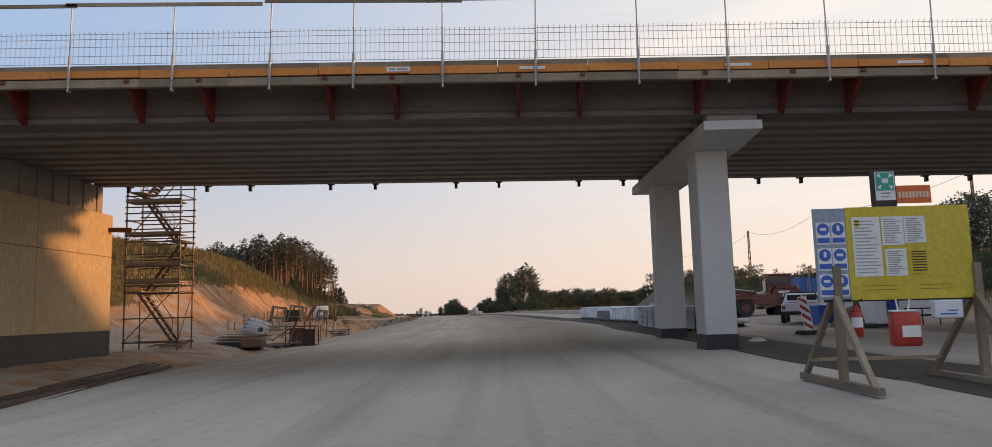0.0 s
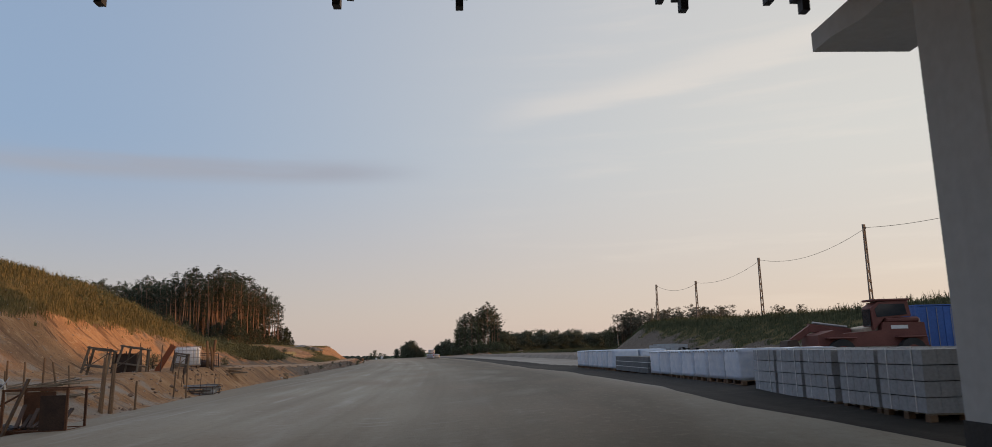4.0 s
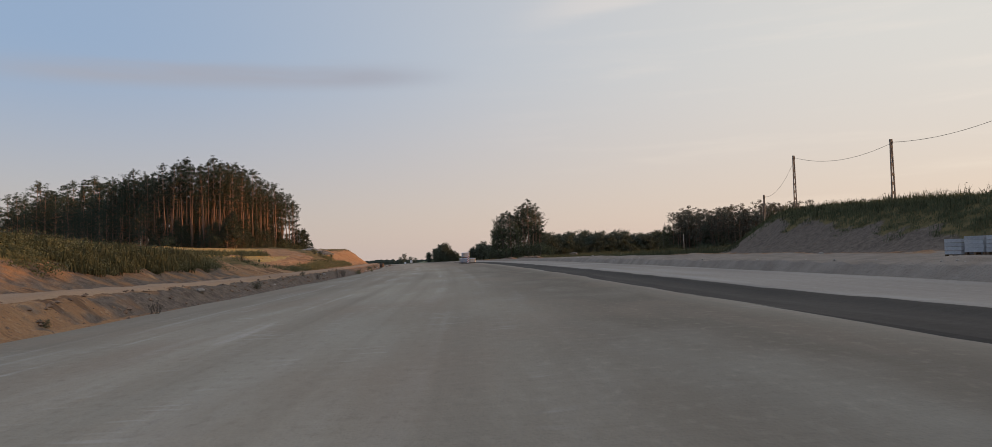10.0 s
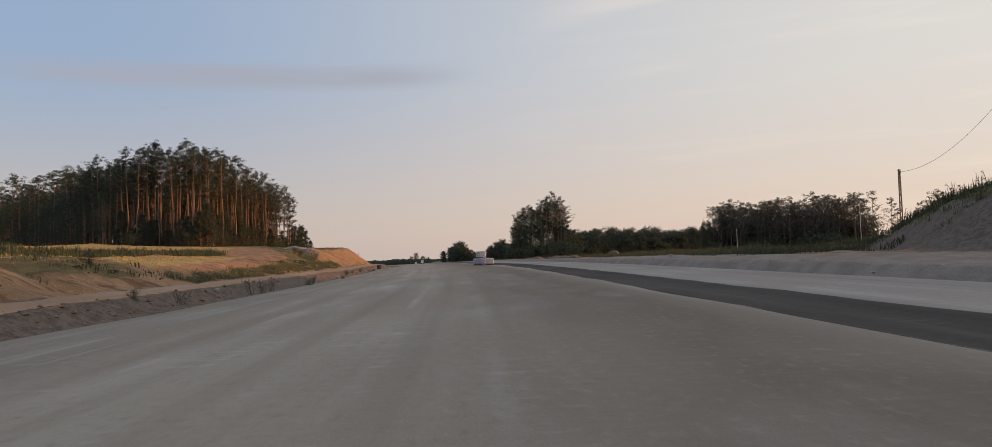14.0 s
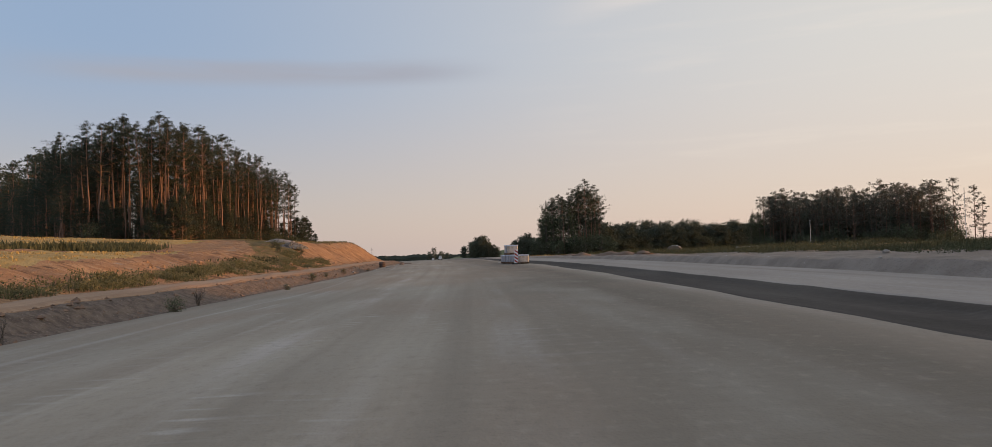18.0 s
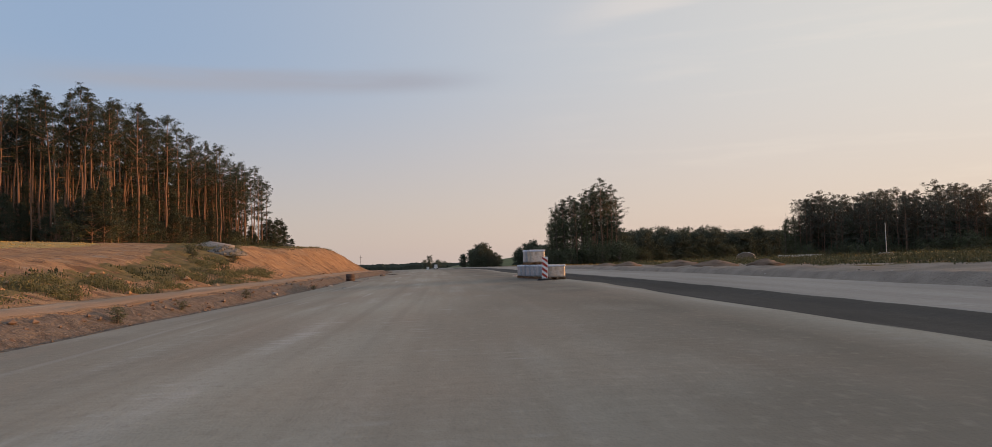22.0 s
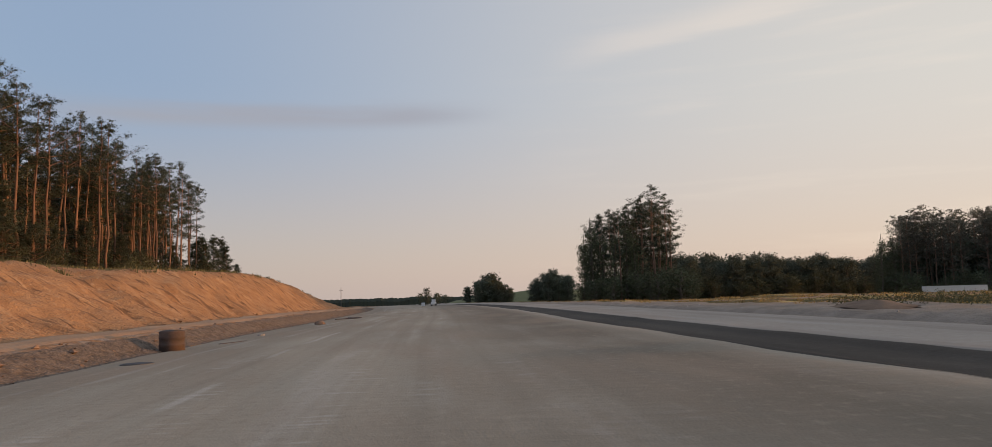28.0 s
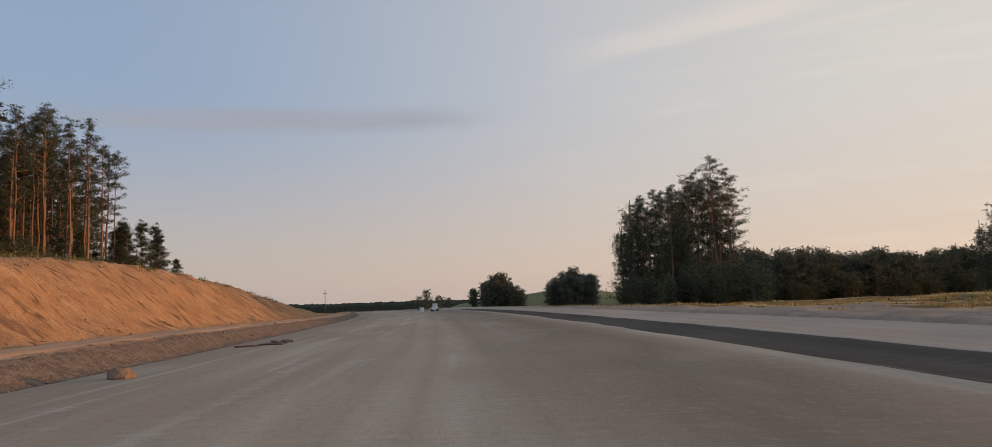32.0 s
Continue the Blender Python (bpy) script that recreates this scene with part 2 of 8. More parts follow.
    l.new(lumps.outputs[0], bp.inputs["Height"])
    l.new(bp.outputs[0], bsdf.inputs["Normal"])
    return m


def road_material(name, a, b, streak, amount=0.5, lines=(), lanes=False):
    """Rolled crushed stone with pale wheel tracks along the road, cross ripples and fine grit."""
    m = bpy.data.materials.new(name)
    m.use_nodes = True
    n, l = m.node_tree.nodes, m.node_tree.links
    bsdf = n["Principled BSDF"]
    uv = n.new("ShaderNodeUVMap")

    def tex(sx, sy, scale, detail):
        mp, t = n.new("ShaderNodeMapping"), n.new("ShaderNodeTexNoise")
        mp.inputs["Scale"].default_value = (sx, sy, 1)
        t.inputs["Scale"].default_value, t.inputs["Detail"].default_value = scale, detail
        l.new(uv.outputs[0], mp.inputs["Vector"])
        l.new(mp.outputs[0], t.inputs["Vector"])
        return t.outputs["Fac"]

    def rng(v, lo, hi, top=1.0):
        r = n.new("ShaderNodeMapRange")
        r.inputs["From Min"].default_value, r.inputs["From Max"].default_value, r.inputs["To Max"].default_value = lo, hi, top
        l.new(v, r.inputs["Value"])
        return r.outputs[0]

    def mixc(x, y, f):
        q = n.new("ShaderNodeMix")
        q.data_type = "RGBA"
        for key, v in (("A", x), ("B", y)):
            if isinstance(v, tuple):
                q.inputs[key].default_value = (*v, 1)
            else:
                l.new(v, q.inputs[key])
        l.new(f, q.inputs["Factor"])
        return q.outputs["Result"]

    patches, tracks, scuffs, ripples, grit, chips = tex(1, 0.35, 0.22, 5), tex(1, 0.012, 1.1, 3), tex(1, 0.16, 1.0, 7), tex(0.5, 3.4, 1.3, 4), tex(1, 1, 26, 6), tex(1, 0.6, 6.5, 5)
    both = n.new("ShaderNodeMath")
    both.operation = "MULTIPLY"
    l.new(rng(tracks, 0.5, 0.72), both.inputs[0])
    l.new(rng(scuffs, 0.4, 0.7), both.inputs[1])
    col = mixc(a, b, rng(patches, 0.35, 0.65))
    col = mixc(col, streak, rng(both.outputs[0], 0.0, 0.7, amount))
    worn = n.new("ShaderNodeMath")
    worn.operation = "MULTIPLY"
    l.new(rng(ripples, 0.54, 0.66), worn.inputs[0])
    l.new(rng(scuffs, 0.51, 0.65), worn.inputs[1])
    col = mixc(col, streak, rng(worn.outputs[0], 0.0, 1.0, amount))
    if lines:
        sep, wob = n.new("ShaderNodeSeparateXYZ"), tex(0.02, 0.03, 1.0, 2)
        l.new(uv.outputs[0], sep.inputs[0])
        for at, width, low in lines:
            line = n.new("ShaderNodeMath")
            line.operation = "MULTIPLY_ADD"
            l.new(wob, line.inputs[0])
            line.inputs[1].default_value = 2.4
            l.new(sep.outputs[0], line.inputs[2])
            off = n.new("ShaderNodeMath")
            off.operation = "SUBTRACT"
            l.new(line.outputs[0], off.inputs[0])
            off.inputs[1].default_value = at + 1.2
            size = n.new("ShaderNodeMath")
            size.operation = "ABSOLUTE"
            l.new(off.outputs[0], size.inputs[0])
            gate = n.new("ShaderNodeMath")
            gate.operation = "MULTIPLY"
            l.new(rng(size.outputs[0], width, width * 0.3), gate.inputs[0])
            l.new(rng(scuffs, low, low + 0.16), gate.inputs[1])
            col = mixc(col, tuple(v * 1.12 for v in streak), rng(gate.outputs[0], 0.0, 1.0, 0.55))
    if lanes:
        place_uv, drift, blotch = n.new("ShaderNodeSeparateXYZ"), tex(0.3, 0.05, 1.0, 3), tex(0.35, 0.12, 1.0, 4)
        l.new(uv.outputs[0], place_uv.inputs[0])
        across, along_road = place_uv.outputs[0], place_uv.outputs[1]

        def calc(op, p, q):
            node = n.new("ShaderNodeMath")
            node.operation = op
            for key, v in enumerate((p, q)):
                if isinstance(v, (int, float)):
                    node.inputs[key].default_value = v
                else:
                    l.new(v, node.inputs[key])
            return node.outputs[0]

        # under the bridge, light painted pale; towards the median further on, dimming painted brown
        col = mixc(col, (0.55, 0.525, 0.445), rng(along_road, 30.0, 18.0, 0.75))
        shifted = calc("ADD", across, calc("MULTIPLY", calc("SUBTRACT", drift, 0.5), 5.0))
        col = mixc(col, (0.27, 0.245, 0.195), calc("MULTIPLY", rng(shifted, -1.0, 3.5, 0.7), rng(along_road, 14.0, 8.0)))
        dim_side = calc("MULTIPLY", calc("MULTIPLY", rng(shifted, 0.0, 5.0), rng(across, 7.8, 6.4)), rng(along_road, 20.0, 27.0))
        col = mixc(col, (0.19, 0.158, 0.118), rng(dim_side, 0.0, 1.0, 0.88))
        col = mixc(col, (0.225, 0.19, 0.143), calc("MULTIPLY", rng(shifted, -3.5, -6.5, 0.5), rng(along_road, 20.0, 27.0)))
        col = mixc(col, (0.34, 0.265, 0.195), rng(blotch, 0.5, 0.68, 0.5))
        col = mixc(col, (0.42, 0.385, 0.31), rng(blotch, 0.46, 0.3, 0.4))
    col = mixc(col, tuple(v * 1.3 for v in b), rng(chips, 0.55, 0.72, 0.18 if lanes else 0.32))
    col = mixc(col, tuple(v * 0.6 for v in a), rng(chips, 0.45, 0.28, 0.28))
    col = mixc(col, tuple(v * 0.72 for v in a), rng(tracks, 0.48, 0.3, 0.5))
    col = mixc(col, tuple(v * 0.5 for v in a), rng(grit, 0.56, 0.75, 0.35))
    l.new(col, bsdf.inputs["Base Color"])
    bsdf.inputs["Roughness"].default_value = 0.93
    bsdf.inputs["Specular IOR Level"].default_value = 0.15
    sumh = n.new("ShaderNodeMath")
    sumh.operation = "MULTIPLY_ADD"
    l.new(ripples, sumh.inputs[0])
    sumh.inputs[1].default_value = 1.6
    l.new(grit, sumh.inputs[2])
    bp = n.new("ShaderNodeBump")
    bp.inputs["Strength"].default_value, bp.inputs["Distance"].default_value = 0.45, 0.03
    l.new(sumh.outputs[0], bp.inputs["Height"])
    l.new(bp.outputs[0], bsdf.inputs["Normal"])
    return m


M = {
    "ground": ground_material(),
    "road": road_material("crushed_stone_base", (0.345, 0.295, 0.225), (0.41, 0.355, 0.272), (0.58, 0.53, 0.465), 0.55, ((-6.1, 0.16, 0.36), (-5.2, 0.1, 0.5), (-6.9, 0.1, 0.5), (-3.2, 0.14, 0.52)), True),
    "road_far": road_material("pale_stone_base", (0.34, 0.295, 0.245), (0.4, 0.35, 0.295), (0.48, 0.44, 0.39)),
    "strip": road_material("dark_gravel", (0.058, 0.05, 0.042), (0.09, 0.079, 0.066), (0.16, 0.142, 0.12), 0.3),
    "track": road_material("dirt_track", (0.37, 0.24, 0.15), (0.45, 0.305, 0.195), (0.56, 0.41, 0.28), 0.6),
    "concrete": material("concrete", (0.5, 0.5, 0.49), (0.6, 0.595, 0.575), 0.85, 0.35, 7, 0.12, fine_mix=0.14),
    "concrete_warm": material("board_marked_concrete", (0.34, 0.27, 0.175), (0.43, 0.345, 0.23), 0.85, 0.35, 9, 0.25, stretch=(1, 1, 0.4)),
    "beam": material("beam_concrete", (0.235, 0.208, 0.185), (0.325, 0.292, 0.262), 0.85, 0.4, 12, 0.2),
    # outermost girder, browner and darker than the other beams
    "beam_edge": material("dark_edge_girder", (0.125, 0.104, 0.09), (0.2, 0.168, 0.147), 0.9, 0.5, 9, 0.25, stretch=(0.4, 1, 1.5)),
    # slab underside coloured dark for the shade in the gaps between girders
    "soffit_shade": material("dark_soffit_shade", (0.085, 0.07, 0.058), (0.135, 0.112, 0.09), 0.8, 0.5, 9, 0.2, stretch=(0.4, 1, 1.5)),
    "tar": material("bitumen_coat", (0.018, 0.018, 0.02), (0.035, 0.035, 0.037), 0.6, 1.2, 18, 0.3),
    "orange": material("orange_board", (0.56, 0.19, 0.03), (0.68, 0.26, 0.05), 0.6, 0.7, 12, 0.1),
    "plank": material("weathered_wood", (0.2, 0.16, 0.115), (0.34, 0.27, 0.19), 0.85, 1.5, 22, 0.4, spread=0.25),
    "timber": material("brown_timber", (0.14, 0.085, 0.05), (0.24, 0.15, 0.085), 0.85, 1.5, 20, 0.4, spread=0.3),
    "steel": material("galvanised_steel", (0.3, 0.3, 0.31), (0.45, 0.45, 0.45), 0.5, 3, 30, 0.1, metal=0.6),
    "rust": material("rusty_steel", (0.1, 0.05, 0.03), (0.22, 0.1, 0.05), 0.85, 3, 30, 0.4, metal=0.2, spread=0.25),
    "red_steel": material("red_bracket_paint", (0.12, 0.017, 0.012), (0.18, 0.026, 0.017), 0.6, 3, 25, 0.1),
    "dark_steel": material("dark_steel", (0.03, 0.03, 0.032), (0.06, 0.058, 0.055), 0.6, 3, 25, 0.1, metal=0.5),
    "scaffold": material("weathered_scaffold_tube", (0.1, 0.078, 0.06), (0.21, 0.17, 0.13), 0.6, 2, 25, 0.1, metal=0.4, spread=0.2),
    "wrap": material("white_wrap_film", (0.56, 0.64, 0.76), (0.74, 0.79, 0.87), 0.3, 2.5, 9, 0.35, spread=0.1),
    "film_grey": material("grey_stone_under_film", (0.27, 0.285, 0.32), (0.46, 0.47, 0.5), 0.35, 3.0, 11, 0.5, spread=0.15),
    "block": material("grey_paving_block", (0.35, 0.36, 0.375), (0.44, 0.445, 0.455), 0.9, 2.0, 22, 0.3, spread=0.12),
    "block_dark": material("dark_paving_block", (0.13, 0.13, 0.13), (0.19, 0.19, 0.185), 0.9, 2.0, 22, 0.3, spread=0.12),
    "white": material("white_paint", (0.72, 0.73, 0.74), (0.8, 0.8, 0.8), 0.5, 0.8, 12, 0.08),
    "red": material("red_paint", (0.36, 0.03, 0.022), (0.46, 0.05, 0.03), 0.5, 2, 20, 0.08),
    "red_machine": material("dusty_red_machine_paint", (0.13, 0.04, 0.03), (0.2, 0.068, 0.05), 0.6, 1.5, 18, 0.15),
    "blue": material("blue_paint", (0.02, 0.09, 0.42), (0.04, 0.13, 0.5), 0.5, 1, 15, 0.08),
    "yellow": material("yellow_sheet", (0.54, 0.42, 0.03), (0.6, 0.48, 0.05), 0.55, 1, 14, 0.05),
    "paper": material("paper", (0.7, 0.7, 0.68), (0.78, 0.78, 0.76), 0.8, 4, 20, 0.05),
    "ink": material("grey_ink", (0.3, 0.31, 0.33), (0.38, 0.39, 0.4), 0.8, 4, 20, 0.0),
    "green_sign": material("green_print", (0.02, 0.3, 0.22), (0.03, 0.36, 0.27), 0.6, 3, 20, 0.0),
    "grey_sheet": material("blue_grey_sheet", (0.25, 0.31, 0.4), (0.3, 0.36, 0.45), 0.6, 2, 20, 0.05),
    "rubber": material("black_rubber", (0.02, 0.02, 0.02), (0.04, 0.038, 0.035), 0.8, 3, 20, 0.2),
    "glass": material("dark_window_glass", (0.02, 0.025, 0.03), (0.04, 0.045, 0.05), 0.08, 2, 10, 0.0),
    "plastic": material("milky_plastic", (0.62, 0.66, 0.7), (0.72, 0.75, 0.78), 0.4, 2, 15, 0.05),
    "bark": material("pine_bark", (0.15, 0.094, 0.067), (0.265, 0.15, 0.099), 0.9, 1.2, 12, 0.6, spread=0.25, stretch=(1, 1, 0.25)),
    "bark_grey": material("grey_bark", (0.09, 0.075, 0.06), (0.16, 0.13, 0.1), 0.9, 1.5, 14, 0.6, spread=0.2, stretch=(1, 1, 0.3)),
    "needles": leaf_material("pine_needles", (0.043, 0.056, 0.039), (0.088, 0.103, 0.07)),
    "leaves": leaf_material("broad_leaves", (0.07, 0.082, 0.048), (0.138, 0.15, 0.083)),
    # far foliage painted paler, distance haze put into the leaf colour
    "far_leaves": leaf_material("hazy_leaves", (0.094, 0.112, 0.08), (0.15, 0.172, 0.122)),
    "weeds": leaf_material("tall_weeds", (0.115, 0.104, 0.046), (0.225, 0.18, 0.08)),
    "dark_weeds": leaf_material("green_weeds", (0.067, 0.077, 0.041), (0.13, 0.135, 0.073)),
    "rank_weeds": leaf_material("dusty_green_weeds", (0.1, 0.104, 0.05), (0.195, 0.183, 0.095)),
    # needles lightened likewise, haze carried by their colour
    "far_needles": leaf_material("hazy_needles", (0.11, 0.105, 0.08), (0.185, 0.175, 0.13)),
    "stubble": leaf_material("ripe_grass", (0.36, 0.24, 0.08), (0.5, 0.36, 0.15)),
    "rubble": material("broken_stone", (0.3, 0.26, 0.22), (0.42, 0.37, 0.32), 0.9, 1.5, 12, 0.6, spread=0.2),
    "film_stone": material("film_over_stone", (0.4, 0.3, 0.22), (0.66, 0.6, 0.54), 0.35, 5.0, 12, 0.6, spread=0.1),
    "gold": material("straw_bale", (0.14, 0.115, 0.09), (0.22, 0.18, 0.14), 0.9, 2, 18, 0.5),
}


def blank(name, x, y, z, rz=0, label="", category="", group="", kind=""):
    ob = new(name)
    ob.empty_display_size = 0.2
    ob.matrix_world = pose(x, y, z, 0, 0, rz)
    return tagged(ob, label, category, group, kind)


def mesh_of(name, bm, mat, smooth=False):
    me = bpy.data.meshes.new(name)
    bm.to_mesh(me)
    bm.free()
    me.materials.append(M[mat] if isinstance(mat, str) else mat)
    if smooth:
        for p in me.polygons:
            p.use_smooth = True
    return me


def part(name, bm, mat, parent=None, label="", smooth=False):
    """Links a bmesh (or a mesh made before) as one object under a thing."""
    me = bm if isinstance(bm, bpy.types.Mesh) else mesh_of(name, bm, mat, smooth)
    ob = new(name, me)
    if parent:
        ob.parent = parent
    return tagged(ob, label)


def put(name, me, parent, m):
    ob = new(name, me)
    ob.parent = parent
    ob.matrix_local = m
    return ob


def box(x0, x1, y0, y1, z0, z1, bevel=0.0, bm=None):
    bm = bm or bmesh.new()
    r = bmesh.ops.create_cube(bm, size=1.0)
    for v in r["verts"]:
        v.co = Vector((x0 + (v.co.x + 0.5) * (x1 - x0), y0 + (v.co.y + 0.5) * (y1 - y0), z0 + (v.co.z + 0.5) * (z1 - z0)))
    if bevel:
        edges = {e for v in r["verts"] for e in v.link_edges}
        bmesh.ops.bevel(bm, geom=list(edges), offset=bevel, segments=1, affect="EDGES")
    return bm


def rod(p, q, r0, r1=None, sides=6, bm=None, caps=True):
    """A straight round bar from p to q, tapering from r0 to r1."""
    bm = bm or bmesh.new()
    p, q = Vector(p), Vector(q)
    r1 = r0 if r1 is None else r1
    turn = (q - p).to_track_quat("Z", "Y").to_matrix()
    rings = []
    for c, r in ((p, r0), (q, r1)):
        rings.append([bm.verts.new(c + turn @ Vector((r * math.cos(2 * math.pi * k / sides), r * math.sin(2 * math.pi * k / sides), 0))) for k in range(sides)])
    for k in range(sides):
        bm.faces.new((rings[0][k], rings[0][(k + 1) % sides], rings[1][(k + 1) % sides], rings[1][k]))
    if caps:
        bm.faces.new(rings[0][::-1])
        bm.faces.new(rings[1])
    return bm


def beam(p, q, w, h, bm=None):
    """A square-edged timber or bar from p to q."""
    bm = bm or bmesh.new()
    p, q = Vector(p), Vector(q)
    ahead = (q - p).normalized()
    side = ahead.cross(Vector((0, 0, 1)))
    side = side.normalized() if side.length > 1e-3 else Vector((1, 0, 0))
    up = side.cross(ahead)
    ring = [[bm.verts.new(c + side * (sx * w / 2) + up * (sz * h / 2)) for sx, sz in ((-1, -1), (1, -1), (1, 1), (-1, 1))] for c in (p, q)]
    for k in range(4):
        bm.faces.new((ring[0][k], ring[0][(k + 1) % 4], ring[1][(k + 1) % 4], ring[1][k]))
    bm.faces.new(ring[0][::-1])
    bm.faces.new(ring[1])
    return bm


def prism(profile, axis, a, b, bm=None):
    """A flat outline drawn out along an axis ('x', 'y' or 'z') from a to b."""
    bm = bm or bmesh.new()
    def at(p, q, c):
        return {"x": (c, p, q), "y": (p, c, q), "z": (p, q, c)}[axis]
    r0 = [bm.verts.new(at(p, q, a)) for p, q in profile]
    r1 = [bm.verts.new(at(p, q, b)) for p, q in profile]
    n = len(profile)
    for k in range(n):
        bm.faces.new((r0[k], r0[(k + 1) % n], r1[(k + 1) % n], r1[k]))
    bm.faces.new(r0[::-1])
    bm.faces.new(r1)
    bmesh.ops.recalc_face_normals(bm, faces=bm.faces[:])
    return bm


# ---- the plan: the road bends gently left over a slight rise; u is the distance from its middle ----
def curve(y):
    y = np.asarray(y, float)
    d = np.clip(y - 30, 0, 300)
    return -2.9 - 0.00043 * d * d - 2 * 0.00043 * 300 * np.clip(y - 330, 0, 110) + np.interp(y, [208, 216, 225, 240, 260, 296, 335], [0, 0.12, 0.5, 1.4, 2.4, 4.3, 6.0])


def rise(y):
    y = np.clip(np.asarray(y, float), -60, 460)
    return 2e-5 * y * (195 - y)


def bank(u):
    """The crossfall of the road, higher on the outside of the bend."""
    return 0.0236 * (np.clip(u, -9.5, 16.5) - 1.05)


def table(y, pairs):
    return np.interp(y, [p[0] for p in pairs], [p[1] for p in pairs])


def smooth(v, a, b):
    t = np.clip((v - a) / (b - a), 0, 1)
    return t * t * (3 - 2 * t)


def crown(u, y):
    """The raised gravel bank under the pallet rows, fading out to both sides."""
    return table(y, [(22, 0.0), (30, 0.025), (36, 0.045), (44, 0.042), (58, 0.026), (75, 0.0)]) * (np.clip(u, 1.05, 9.0) - 1.05) * (1 - smooth(u, 9.2, 12.0))


def late(y):
    """Ground forms past the bend lie a little further on."""
    return y - 5.0 * smooth(y, 196, 216)


def left_edge(y):
    return table(y, [(-60, 7.0), (40, 7.3), (50, 8.1), (66, 8.5), (95, 8.8), (110, 8.5), (160, 8.2), (170, 7.9), (195, 7.9), (220, 8.3), (400, 8.3)])


def right_shift(y):
    """How far the outer edges on the right swing from their usual distance."""
    return table(y, [(24, 0.0), (33, -1.0), (60, -1.0), (88, -0.95), (115, -0.95), (156, -0.45), (175, -0.2), (205, -0.5), (345, -0.5)])


def wave(x, y, s, seed):
    """A cheap smooth noise between -1 and 1."""
    r = np.random.RandomState(seed)
    out = np.zeros(np.broadcast(x, y).shape)
    for k in range(7):
        a, f, p = r.uniform(0, 6.28), r.uniform(0.6, 1.9) / s, r.uniform(0, 6.28)
        out = out + np.sin((x * np.cos(a) + y * np.sin(a)) * f * 6.28 + p)
    return out / 4.0


RIDGE_Z = [(32, 0.1), (40, 3.5), (46, 6.1), (60, 6.3), (68, 5.8), (74, 4.9), (80, 3.8), (86, 2.9), (93, 2.3), (103, 2.0), (120, 1.95), (136, 1.75), (165, 2.0), (188, 2.6), (198, 3.1), (212, 4.0), (226, 3.85), (240, 4.2), (255, 4.5), (268, 4.4), (285, 3.6), (310, 2.3), (345, 0.8), (460, -2.0)]
RIDGE_S = [(32, 20), (75, 20), (103, 17.5), (136, 19.5), (165, 21), (195, 23), (212, 22), (232, 19), (265, 19), (345, 20)]
TOE_S = [(32, 13), (60, 13.3), (100, 13.0), (160, 13.2), (210, 12.6), (345, 12.6)]
SHELF_Z = [(32, 0.1), (42, 0.35), (50, 0.8), (60, 0.85), (75, 0.6), (95, 0.35), (130, 0.3), (170, 0.25), (200, 0.3), (240, 0.4), (300, 0.1)]
BACK_Z = [(34, 6.0), (60, 7.2), (74, 5.6), (84, 3.8), (103, 3.0), (136, 3.5), (195, 4.3), (218, 4.8), (245, 5.2), (305, 4.4), (345, 1.0), (460, -1.5)]
HILL_Z = [(-40, 4.0), (30, 4.2), (60, 4.1), (75, 3.7), (97, 3.9), (117, 4.5), (133, 4.9), (139, 4.5), (146, 3.1), (153, 1.7), (160, 1.05), (185, 0.8), (260, 0.6), (345, -0.6)]
HILL_TOE = [(-40, 33), (45, 31), (56, 27), (118, 27), (128, 28), (136, 30.5), (146, 34), (154, 36), (175, 24), (345, 24)]
HILL_TOP = [(-40, 40), (45, 38), (60, 35), (130, 36), (146, 40), (154, 43), (175, 34), (345, 34)]
BERM_Z = [(-40, 0.38), (60, 0.42), (75, 0.8), (150, 0.8), (200, 0.62), (345, 0.3)]


